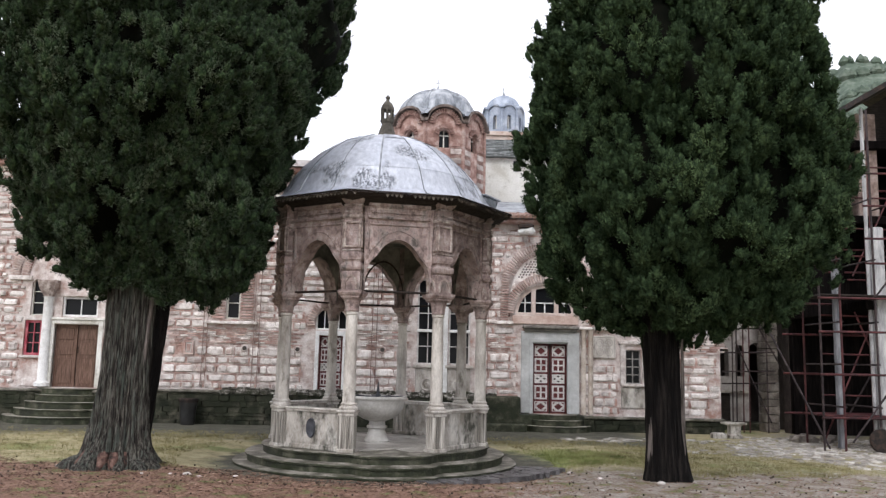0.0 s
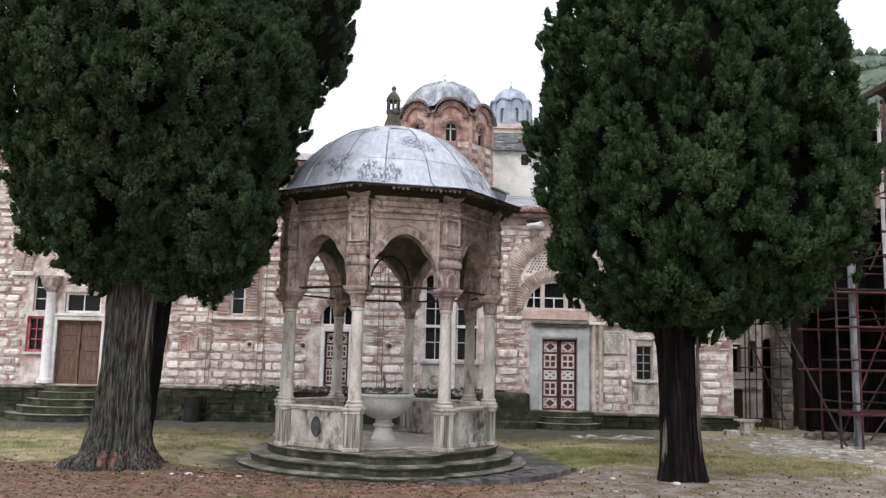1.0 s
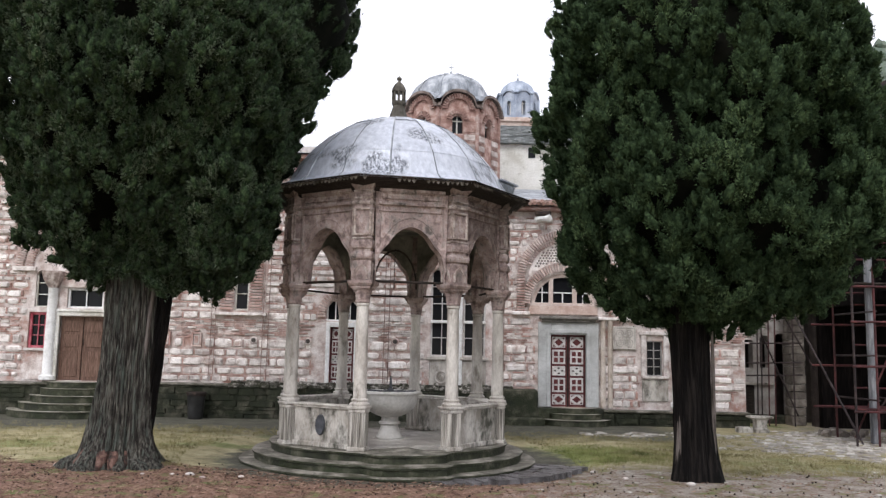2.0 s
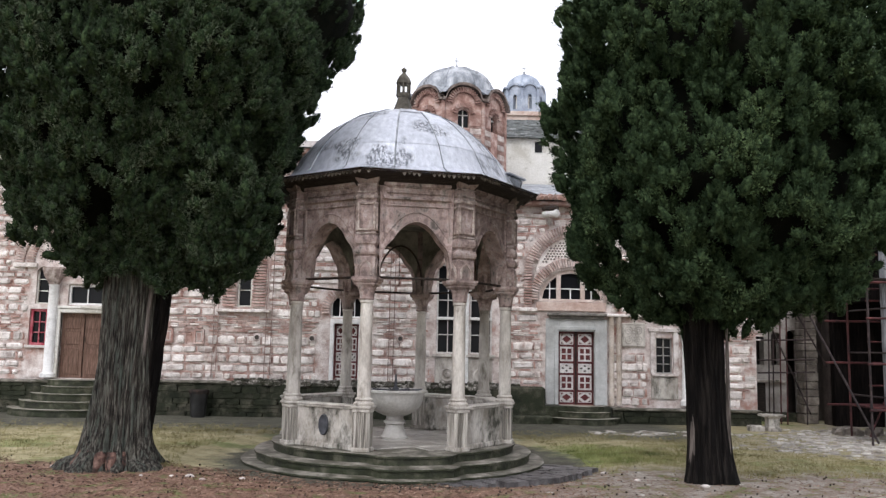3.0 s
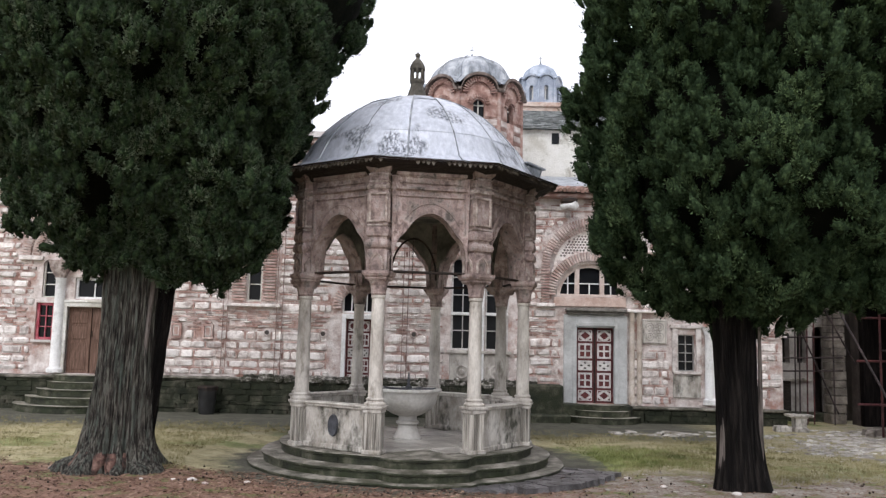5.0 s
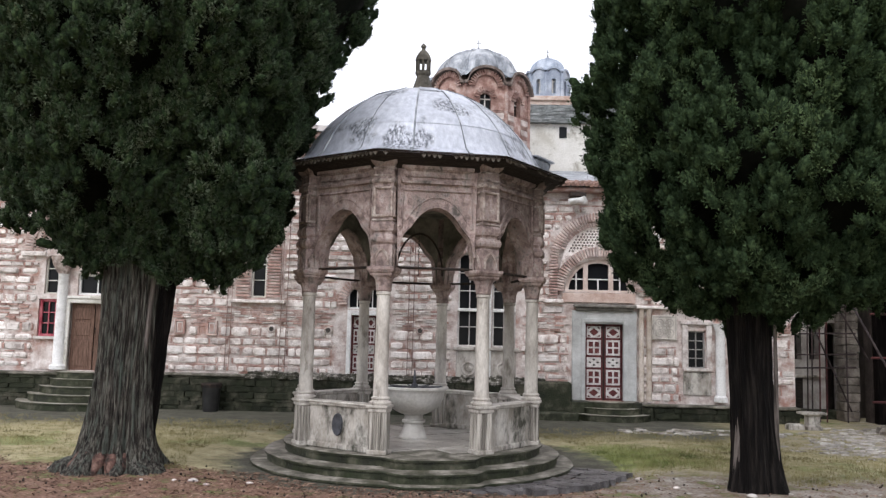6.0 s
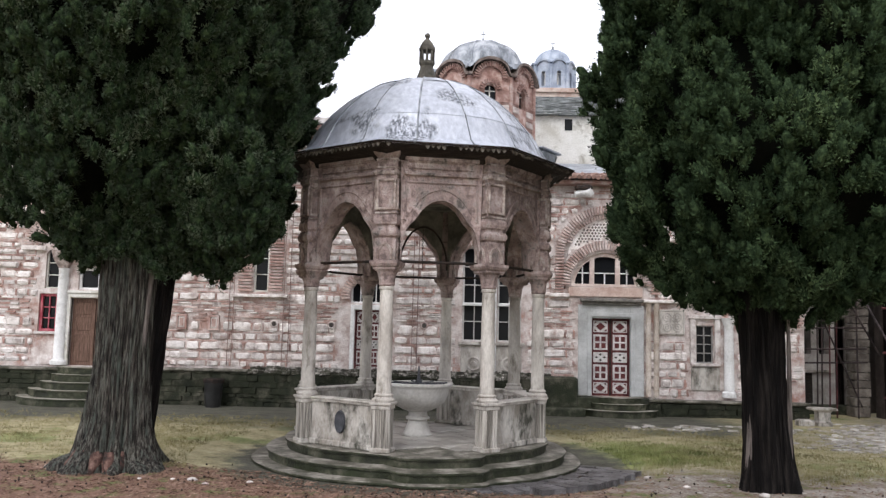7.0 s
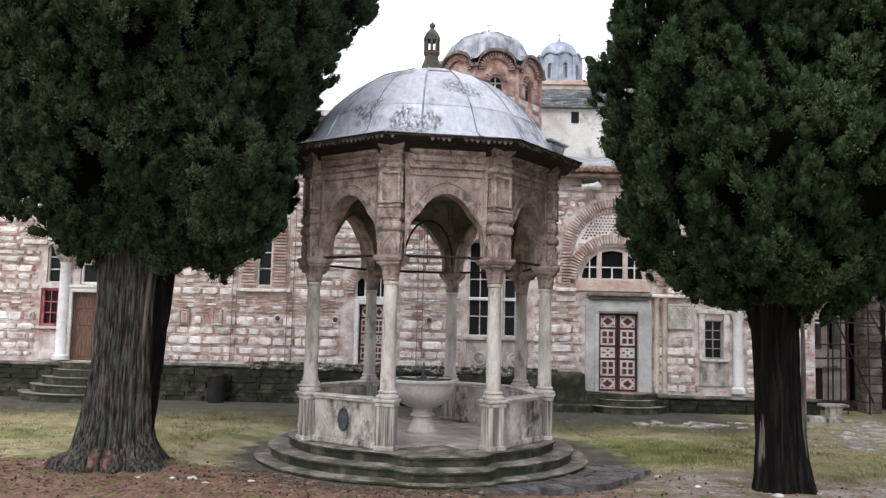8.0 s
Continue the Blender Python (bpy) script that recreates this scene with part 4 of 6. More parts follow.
# a second, darker part of the crown that leans out on its own stem
PROF_B = [(3.7, 0.3), (4.4, 0.6), (5.4, 0.85), (6.2, 1.15), (7.1, 1.55), (7.9, 1.95), (8.8, 2.0), (10.0, 1.4), (11.4, 0.7), (12.6, 0.15)]
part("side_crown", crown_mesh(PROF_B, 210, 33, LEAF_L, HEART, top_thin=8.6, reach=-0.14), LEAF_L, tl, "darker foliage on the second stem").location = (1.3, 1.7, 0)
part("inner_foliage", core_geo(resample(PROF_B), 33, 1.12), CORE, tl, "solid crown core, near black for the shade between boughs", smooth=True).location = (1.3, 1.7, 0)
part("low_bough", crown_mesh([(2.85, 0.12), (3.1, 0.35), (3.6, 0.55), (4.1, 0.45)], 26, 51, LEAF_L, HEART), LEAF_L, tl, "low hanging bough of foliage").location = (0.75, -0.1, 0.28)
part("low_bough", crown_mesh([(3.3, 0.15), (3.6, 0.5), (4.1, 0.7), (4.7, 0.6)], 30, 53, LEAF_L, HEART), LEAF_L, tl, "low hanging bough of foliage").location = (1.5, -0.5, 0.2)
part("low_bough", crown_mesh([(3.1, 0.12), (3.35, 0.4), (3.8, 0.6), (4.3, 0.5)], 26, 52, LEAF_L, HEART), LEAF_L, tl, "low hanging bough of foliage").location = (1.35, 0.1, 0)


# ---- the church ----
WY = 22.0
church = thing("wall_south", "church wall of pale stone blocks and red brick courses", "church wall", (0, 0, 0), kind="structure")
RNG = random.Random(4)
# openings: x0, x1, z0, z1 (rectangular holes in the core; arched heads are closed by spandrels)
HOLES = {
    "door_left": (-10.12, -8.9, 0.9, 2.64), "transom": (-9.98, -8.98, 2.86, 3.42), "lancet": (-10.86, -10.5, 2.88, 3.9), "red_window": (-10.98, -10.5, 1.76, 2.74),
    "brick_window": (-5.4, -5.0, 2.9, 4.66), "door_mid": (-2.72, -2.06, 0.75, 2.5), "mid_fan": (-2.85, -1.95, 2.66, 3.3),
    "pair_a": (0.04, 0.66, 1.75, 4.2), "pair_b": (0.94, 1.56, 1.75, 4.2), "door_right": (3.36, 4.33, 0.46, 2.42), "lunette": (2.83, 4.57, 3.23, 4.12),
    "small_window": (6.02, 6.46, 1.34, 2.3), "upper_dark": (5.95, 6.5, 2.62, 3.2),
}
X0, X1, TOPS = -20.0, 8.75, ((-20.0, -0.5, 7.2), (-0.5, 8.75, 5.9))


def hole_list(x0, x1):
    return [h for h in HOLES.values() if h[0] < x1 - 1e-6 and h[1] > x0 + 1e-6]


def wall_core():
    g = Geo()
    cuts = sorted({X0, X1, -0.5} | {h[0] for h in HOLES.values()} | {h[1] for h in HOLES.values()})
    for a, b in zip(cuts[:-1], cuts[1:]):
        top = TOPS[0][2] if b <= -0.5 + 1e-6 else TOPS[1][2]
        z = -0.2
        for h in sorted(hole_list(a, b), key=lambda q: q[2]):
            g.box(a, b, WY + 0.03, WY + 0.6, z, h[2])
            z = h[3]
        g.box(a, b, WY + 0.03, WY + 0.6, z, top)
    return g


core = part("mortar_bed", wall_core(), MORTAR, church, "pinkish lime mortar bed")

# areas that carry something other than coursed stone
SKIP = [(-20, 2.35, 0, 0.97), (-7.36, -7.04, 1.9, 2.3), (-6.53, -6.2, 1.85, 2.38), (2.3, 4.75, 0, 0.5), (-11.02, -8.6, 0.8, 3.9), (-5.85, -4.55, 2.7, 4.85), (-3.1, -1.7, 0.6, 3.6), (-0.1, 1.72, 0.6, 4.5), (2.72, 4.75, 2.9, 4.0), (2.95, 4.72, 0.4, 2.95), (5.05, 5.75, 2.0, 2.75), (5.85, 7.0, 0.4, 3.3)]


def free(x0, x1, z0, z1):
    if any(x0 < s[1] and x1 > s[0] and z0 < s[3] and z1 > s[2] for s in SKIP):
        return False
    # clear of the two big brick arches
    return all(z1 < cz or math.hypot(max(x0 - cx, 0, cx - x1), max(z0 - cz, 0)) > r for cx, cz, r in ((3.74, 3.98, 1.36), (-9.95, 3.98, 1.52)))


def courses():
    """Stone and brick pieces of the wall, as (kind, x, z, width, height, depth)."""
    out = []
    z = 0.47
    while z < 7.1:
        brick_zone = 2.12 < z < 2.62
        hgt = 0.055 if brick_zone else RNG.choice((0.18, 0.21, 0.24, 0.27, 0.14)) * (1.0 if z < 2.1 else 0.72)
        x = X0 + RNG.uniform(0, 0.3)
        while x < X1:
            if brick_zone:
                w = RNG.uniform(0.22, 0.34)
                if free(x, x + w, z, z + hgt) and RNG.random() < 0.85 and z < 7.1:
                    out.append(("brick" if RNG.random() < 0.55 else "stone", x + w / 2, z + hgt / 2, w - 0.02, hgt - 0.012, RNG.uniform(0.05, 0.075)))
                x += w
                continue
            w = RNG.uniform(0.18, 0.36) if RNG.random() < 0.4 else RNG.uniform(0.3, 0.58)
            xe = min(x + w, X1)
            if not free(x, xe, z, z + hgt):
                if free(x, x + 0.16, z, z + hgt):
                    w = 0.16
                else:
                    x += 0.08
                    continue
            xe = x + w
            if xe < X1 and not (x > -0.7 and z > 5.7):
                out.append(("stone", x + w / 2, z + hgt / 2, w - RNG.uniform(0.01, 0.05), hgt - RNG.uniform(0.008, 0.04), RNG.uniform(0.045, 0.09)))
            x = xe
            if RNG.random() < 0.6 and free(x, x + 0.06, z, z + hgt) and x < X1 - 0.1 and not (x > -0.7 and z > 5.7):
                out.append(("brick", x + 0.027, z + hgt / 2, 0.04, hgt - 0.03, RNG.uniform(0.035, 0.06)))
                x += 0.055
        z += hgt
        if not brick_zone:
            for _ in range(RNG.choice((1, 1, 2, 2)) if z > 2.1 else RNG.choice((0, 1, 1))):
                x = X0
                while x < X1:
                    w = RNG.uniform(0.2, 0.36)
                    if free(x, x + w, z, z + 0.045) and RNG.random() < 0.62 and x + w < X1 and not (x > -0.7 and z > 5.7):
                        out.append(("brick", x + w / 2, z + 0.024, w - 0.02, 0.03, RNG.uniform(0.035, 0.055)))
                    x += w
                z += 0.05
    return out


def facade_stretch(x, z):
    """The stretches of wall that the open courtyard shows best."""
    return (-8.7 < x < -3.0 or -1.8 < x < 0 or 1.6 < x < 2.4 or 4.7 < x < 6.0) and 0.9 < z < 3.3


WALL_PIECES = courses()

# openings and their joinery
def joinery(name, label, category, x, z):
    return thing(name, label, category, (x, WY, z), kind="structure")


def bars(g, x0, x1, z0, z1, nx, nz, w=0.03, y=0.05, d=0.03):
    for i in range(1, nx):
        c = x0 + (x1 - x0) * i / nx
        g.box(c - w / 2, c + w / 2, y, y + d, z0, z1)
    for j in range(1, nz):
        c = z0 + (z1 - z0) * j / nz
        g.box(x0, x1, y + 0.002, y + d - 0.002, c - w / 2, c + w / 2)
    return g


def window(name, label, hole, frame_mat, fw=0.05, nx=2, nz=3, arch=False, sill=None):
    x0, x1, z0, z1 = hole
    cx = (x0 + x1) / 2
    th = joinery(name, label, "window", cx, z0)
    w, h = (x1 - x0) / 2, z1 - z0
    part("pane", Geo().box(-w, w, 0.16, 0.17, 0, h), GLASS, th, "dark reflecting glass")
    g = Geo()
    for a, b, c, d in ((-w, -w + fw, 0, h), (w - fw, w, 0, h), (-w + fw, w - fw, 0, fw), (-w + fw, w - fw, h - fw, h)):
        g.box(a, b, 0.09, 0.155, c, d, c=0.006)
    part("window_frame", g, frame_mat, th)
    part("glazing_bar", bars(Geo(), -w + fw, w - fw, fw, h - fw, nx, nz, 0.026, 0.11, 0.035), frame_mat, th)
    if arch:
        sp = Geo()
        r = w
        pts = arc(0, h - r, r, 180, 0, 16)
        sp.strip(pts, [(x, h + 0.01) for x, z in pts], 0.01, 0.2)
        part("arch_spandrel", sp, MORTAR, th)
    if sill:
        part("window_sill", Geo().box(-w - sill, w + sill, -0.09, 0.12, -0.07, 0.0, c=0.01), STONE, th)
    return th


def brick_arch(owner, cx, cz, r0, r1, a0=0, a1=180, y=-0.03, step=0.075, d=0.1, me=None, skip=None):
    """A ring of radial bricks, each a piece of its own."""
    n = max(4, int(radians(a1 - a0) * (r0 + r1) / 2 / step))
    for i in range(n):
        a = radians(a0 + (a1 - a0) * (i + 0.5) / n)
        rm = (r0 + r1) / 2
        m = Matrix.Translation((cx + rm * math.cos(a), y + 0.006 * ((i * 5) % 3), cz + rm * math.sin(a))) @ Matrix.Rotation(-a, 4, "Y") @ Matrix.Diagonal((r1 - r0, d, step * 0.6, 1))
        piece("brick", me or ARCHBRICK, owner, m)


# left bay: brick arch on a white column, lancet, red-framed window, brown door
bay = thing("arched_bay", "blind arched bay with a white column and a brick arch", "arched bay", (0, WY, 0), kind="structure")
part("plaster", Geo().box(-11.0, -10.26, 0.0, 0.028, 0.92, 1.72).box(-11.4, -10.99, 0.0, 0.028, 3.98, 4.6).box(-10.49, -10.2, 0.002, 0.028, 1.72, 4.6).box(-8.88, -8.62, 0, 0.028, 1.72, 4.6).box(-10.2, -8.88, 0, 0.028, 3.44, 4.6), MORTAR, bay, "flaking pinkish plaster")
brick_arch(bay, -9.95, 3.98, 1.25, 1.5, 0, 180, -0.04)
brick_arch(bay, -9.95, 3.98, 1.0, 1.19, 0, 180, -0.01)
part("impost", Geo().box(-11.5, -10.85, -0.08, 0.03, 3.86, 3.98, c=0.015), STONE, bay)
part("column", Geo().lathe([(0.2, 0.92), (0.2, 1.02), (0.15, 1.05), (0.135, 1.1), (0.13, 2.4), (0.125, 3.36), (0.15, 3.4)], 20, Matrix.Translation((-10.33, -0.06, 0))), WHITE, bay, "white painted round column", smooth=True)
part("capital", Geo().lathe([(0.15, 3.4), (0.2, 3.46), (0.3, 3.62), (0.36, 3.8), (0.37, 3.86)], 4, Matrix.Translation((-10.33, -0.02, 0)), math.pi / 4), PINKEDGE, bay, "worn brownish stone capital")
window("window_1", "narrow pointed dark window with a pale frame", HOLES["lancet"], WHITEWASH, 0.035, 1, 3, True)
window("window_2", "dark window in a bright red wooden frame", HOLES["red_window"], REDFRAME, 0.07, 2, 3, False, 0.04)
window("window_3", "white-framed transom window over the brown door", HOLES["transom"], WHITE, 0.06, 2, 1)


def plank_door(name, label, hole, material, leaf_gap=0.012):
    x0, x1, z0, z1 = hole
    th = joinery(name, label, "door", (x0 + x1) / 2, z0)
    w, h = (x1 - x0) / 2, z1 - z0
    for s in (-1, 1):
        a, b = (-w, -leaf_gap) if s < 0 else (leaf_gap, w)
        leaf = part("door_leaf", Geo().box(a, b, 0.12, 0.17, 0, h, c=0.006), material, th)
        for z0_, z1_ in ((0.1, 0.8), (0.9, 1.25), (1.32, h - 0.1)):
            part("panel", Geo().box(a + 0.09, b - 0.09, 0.105, 0.125, z0_, z1_, c=0.012), material, leaf)
    part("door_handle", Geo().tube((0.04, 0.09, 0.95), (0.04, 0.09, 1.12), 0.012, 6).tube((0.04, 0.12, 1.0), (0.04, 0.09, 1.0), 0.01, 6), IRON, th)
    return th


d1 = plank_door("door_1", "closed brown wooden double door with plain panels", HOLES["door_left"], BROWNWOOD)
part("door_frame", Geo().box(-0.79, -0.61, -0.05, 0.1, 0, 1.86, c=0.01).box(0.61, 0.74, -0.05, 0.1, 0, 1.86, c=0.01).box(-0.61, 0.61, -0.05, 0.1, 1.75, 1.86, c=0.01).box(-0.82, 0.78, -0.08, 0.06, 1.862, 1.93, c=0.01), WHITEWASH, d1, "white painted stone surround")

# brick-arched window with ledge
w4 = window("window_4", "tall narrow window in a red brick surround", HOLES["brick_window"], WHITEWASH, 0.05, 1, 4, True)
for z in np.arange(0.02, 1.42, 0.082):
    for s in (-1, 1):
        piece("brick", BRICKBLOCK, w4, pose(s * 0.4, 0.0, float(z) + 0.03) @ Matrix.Diagonal((0.36, 0.1, 0.05, 1)))
brick_arch(w4, 0, 1.42, 0.22, 0.58, 0, 180, 0.0)
part("window_sill", Geo().box(-0.72, 0.72, -0.12, 0.05, -0.14, -0.06, c=0.012), STONE, w4, "projecting stone ledge")
part("reveal_fill", Geo().box(-0.62, -0.2, 0.02, 0.04, 0, 1.5).box(0.2, 0.62, 0.02, 0.04, 0, 1.5), MORTAR, w4)


def ornate_door(name, label, hole, scale_x=1.0):
    """Dark red double door with white fretwork panels."""
    x0, x1, z0, z1 = hole
    th = joinery(name, label, "door", (x0 + x1) / 2, z0)
    w, h = (x1 - x0) / 2, z1 - z0
    for s in (-1, 1):
        a, b = (-w, -0.012) if s < 0 else (0.012, w)
        leaf = part("door_leaf", Geo().box(a, b, 0.1, 0.15, 0, h, c=0.006), REDPAINT, th)
        c, pw = (a + b) / 2, (b - a) / 2 - 0.055
        for i, (q0, q1) in enumerate(((0.03, 0.17), (0.2, 0.4), (0.43, 0.56), (0.59, 0.79), (0.82, 0.97))):
            p0, p1 = q0 * h, q1 * h
            part("panel", Geo().box(c - pw, c + pw, 0.088, 0.1, p0, p1, c=0.004), DULLWHITE, leaf, "white painted fretwork panel")
            g, m = Geo(), (p0 + p1) / 2
            ph = (p1 - p0) / 2
            if i in (1, 3):
                for ux in (-1, 1):
                    for uz in (-1, 1):
                        g.box(c + ux * pw * 0.43 - pw * 0.3, c + ux * pw * 0.43 + pw * 0.3, 0.08, 0.09, m + uz * ph * 0.43 - ph * 0.32, m + uz * ph * 0.43 + ph * 0.32, c=0.003)
            elif i == 2:
                for ux, uz in ((0, 0.55), (0, -0.55), (0.55, 0), (-0.55, 0)):
                    g.slab([(c + (ux - 0.24) * pw, m + uz * ph), (c + ux * pw, m + (uz - 0.24) * ph), (c + (ux + 0.24) * pw, m + uz * ph), (c + ux * pw, m + (uz + 0.24) * ph)], 0.08, 0.09)
            else:
                g.slab([(c - pw * 0.68, m), (c, m - ph * 0.68), (c + pw * 0.68, m), (c, m + ph * 0.68)], 0.08, 0.09)
                for ux in (-1, 1):
                    for uz in (-1, 1):
                        g.slab([(c + ux * pw * 0.85, m + uz * ph * 0.85), (c + ux * pw * 0.85, m + uz * ph * 0.42), (c + ux * pw * 0.42, m + uz * ph * 0.85)][::ux * uz], 0.08, 0.09)
            part("inlay", g, REDPAINT if i != 2 else DARKROOM, leaf, "dark inlay of the fretwork")
    part("closing_strip", Geo().box(-0.02, 0.02, 0.07, 0.1, 0, h, c=0.006), DARKWOOD, th)
    return th


d2 = ornate_door("door_2", "dark red double door with white geometric fretwork panels", HOLES["door_right"])
part("door_frame", Geo().box(-0.83, -0.485, -0.06, 0.1, 0, 2.3, c=0.012).box(0.485, 0.83, -0.06, 0.1, 0, 2.3, c=0.012).box(-0.485, 0.485, -0.058, 0.1, 1.96, 2.3, c=0.012).box(-0.6, -0.5, -0.09, -0.05, 0, 2.1, c=0.01).box(0.5, 0.6, -0.09, -0.05, 0, 2.1, c=0.01).box(-0.6, 0.6, -0.088, -0.05, 2.0, 2.1, c=0.01), GREYSTONE, d2, "grey moulded stone door surround")
part("cornice", Geo().box(-0.8, 0.8, -0.22, 0.02, 2.38, 2.46, c=0.015).box(-0.74, 0.74, -0.15, 0.02, 2.3, 2.385, c=0.015), mat("dark_cornice_stone", [(0.1, 0.095, 0.085), (0.17, 0.16, 0.145), (0.26, 0.24, 0.22)], 4, 30, vary=0.02), d2, "dark weathered cornice")
d3 = ornate_door("door_3", "dark door with pale panels behind the kiosk", HOLES["door_mid"])
part("door_frame", Geo().box(-0.44, -0.335, -0.05, 0.1, 0, 1.88, c=0.01).box(0.335, 0.44, -0.05, 0.1, 0, 1.88, c=0.01).box(-0.335, 0.335, -0.05, 0.1, 1.75, 1.88, c=0.01), WHITE, d3, "white door surround")
w5 = window("window_5", "arched fanlight with white bars over a door", HOLES["mid_fan"], WHITE, 0.05, 4, 1, True)
brick_arch(w5, 0, 0.2, 0.47, 0.68, -10, 190, -0.02)
for nm, hole in (("window_6", HOLES["pair_a"]), ("window_7", HOLES["pair_b"])):
    wv = window(nm, "tall arched window with dark panes and white bars", hole, DULLWHITE, 0.05, 2, 5, True)
    part("transom", Geo().box(-0.31, 0.31, 0.03, 0.15, 0.92, 1.0, c=0.01), WHITE, wv)
    brick_arch(wv, 0, 2.14, 0.33, 0.5, 0, 180, -0.02)
    part("apron_panel", Geo().box(-0.33, 0.33, -0.02, 0.025, -0.98, -0.1, c=0.01), MARBLE, wv, "carved pale marble panel")
    part("rosette", Geo().lathe([(0.2, 0.0), (0.2, 0.03), (0.16, 0.045), (0.13, 0.02), (0.08, 0.02), (0.06, 0.05), (0.01, 0.055)], 16, Matrix.Translation((0.0, -0.018, -0.56)) @ Matrix.Rotation(math.pi / 2, 4, "X")), MARBLE, wv, "round carved rosette", smooth=True)
    part("window_sill", Geo().box(-0.4, 0.4, -0.09, 0.05, -0.085, -0.005, c=0.012), MARBLE, wv)
part("mullion", Geo().box(-0.12, 0.12, -0.08, 0.02, -1.0, 2.3, c=0.02), WHITE, wv, "white stone mullion").location = (-0.45, 0, 0)

# lunette over the ornate door, with two brick rings and a chequered field
w8 = joinery("window_8", "semicircular three-light window with pinkish frame above the red door", "window", 3.7, 3.23)
g = Geo()
pts = arc(0, 0, 0.8, 0, 180, 24)
part("pane", Geo().slab(pts, 0.16, 0.17), GLASS, w8, "dark glass")
fr = Geo()
fr.strip(arc(0, 0, 0.78, 180, 0, 24), arc(0, 0, 0.9, 180, 0, 24), 0.06, 0.15)
fr.box(-0.88, 0.88, 0.03, 0.16, -0.02, 0.07, c=0.01)
for x in (-0.33, 0.33):
    fr.box(x - 0.06, x + 0.06, 0.05, 0.15, 0.07, 0.74, c=0.01)
part("window_frame", fr, mat("pinkish_window_paint", [(0.5, 0.4, 0.36), (0.6, 0.5, 0.46), (0.68, 0.6, 0.56)], 4, 30, rough=0.7, vary=0.02), w8)
gb = Geo()
gb.box(-0.75, 0.75, 0.1, 0.14, 0.34, 0.37)
for x in (-0.57, 0.57, 0.0):
    gb.box(x - 0.015, x + 0.015, 0.095, 0.145, 0.05, 0.52 if x else 0.36)
part("glazing_bar", gb, WHITE, w8)
spn = Geo()
spn.strip(arc(0, 0, 0.88, 180, 0, 24), [(x, 0.95) for x, z in arc(0, 0, 0.88, 180, 0, 24)], 0.0, 0.2)
part("arch_spandrel", spn, MORTAR, w8)
part("lintel_band", Geo().box(-0.95, 0.95, -0.03, 0.05, -0.26, -0.02, c=0.01), mat("pale_pink_plaster", [(0.46, 0.33, 0.28), (0.56, 0.43, 0.38), (0.63, 0.52, 0.47)], 3, 30, vary=0.02), w8, "pale pink plaster band")
brick_arch(w8, 0, 0.02, 0.92, 1.17, 0, 180, -0.05)
brick_arch(w8, 0.04, 0.75, 1.12, 1.34, -8, 188, -0.09)
brick_arch(w8, 0.04, 0.75, 0.99, 1.1, 20, 160, -0.04)
part("tympanum", Geo().strip(arc(0, 0.02, 1.17, 165, 15, 24), arc(0.04, 0.75, 1.0, 175, 5, 24), 0.005, 0.03), STONE, w8, "pale field between the brick rings")
DIAMOND = unit_block("tile", mat("dark_diamond_tile", [(0.07, 0.055, 0.05), (0.13, 0.1, 0.09), (0.2, 0.16, 0.145)], 4, 30, vary=0.2))
for i in range(-9, 10):
    for j in range(9):
        x, z = i * 0.085 + (0.0425 if j % 2 else 0), 1.08 + j * 0.075
        if math.hypot(x, z - 0.02) > 1.22 and math.hypot(x - 0.04, z - 0.75) < 0.93:
            piece("tile", DIAMOND, w8, pose(x, 0.0, z, 0, 45, 0) @ Matrix.Diagonal((0.045, 0.03, 0.045, 1)))
part("impost", Geo().box(-1.42, -0.93, -0.12, 0.03, -0.29, -0.19, c=0.015), STONE, w8)
for sgn in (-1, 1):
    for z in np.arange(-0.15, 0.72, 0.075):
        piece("brick", BRICKBLOCK, w8, pose(0.04 + sgn * 1.23, -0.06, float(z)) @ Matrix.Diagonal((0.22, 0.1, 0.045, 1)))

# right of the door: pilaster strip, carved panel, small window, white column
side = thing("wall_ornament", "pilaster strips, cornice and carved stone panel on the church wall", "wall ornament", (0, WY, 0), kind="structure")
for x in (4.8, 5.0):
    part("pilaster", Geo().lathe([(0.07, 0.46), (0.07, 2.8), (0.09, 2.84)], 12, Matrix.Translation((x, -0.02, 0))), mat("ochre_stone", [(0.36, 0.29, 0.235), (0.5, 0.43, 0.37), (0.6, 0.54, 0.49)], 3, 30, vary=0.1), side, smooth=True)
part("cornice", Geo().box(4.62, 6.0, -0.12, 0.03, 2.84, 2.92, c=0.015), STONE, side)
rp = part("relief_panel", Geo().box(5.08, 5.72, -0.03, 0.03, 2.04, 2.68, c=0.01), MARBLE, side, "pale grey carved relief panel")
rg = Geo()
for cx_, cz_, r_ in ((-0.13, 0.13, 0.1), (0.13, 0.13, 0.1), (-0.13, -0.13, 0.1), (0.13, -0.13, 0.1), (0, 0, 0.13), (0, 0, 0.05), (-0.13, 0.13, 0.04), (0.13, 0.13, 0.04), (-0.13, -0.13, 0.04), (0.13, -0.13, 0.04)):
    ring_ = arc(5.4 + cx_, 2.36 + cz_, r_, 0, 360, 12)
    for p, q in zip(ring_[:-1], ring_[1:]):
        rg.tube((p[0], -0.036, p[1]), (q[0], -0.036, q[1]), 0.017, 5)
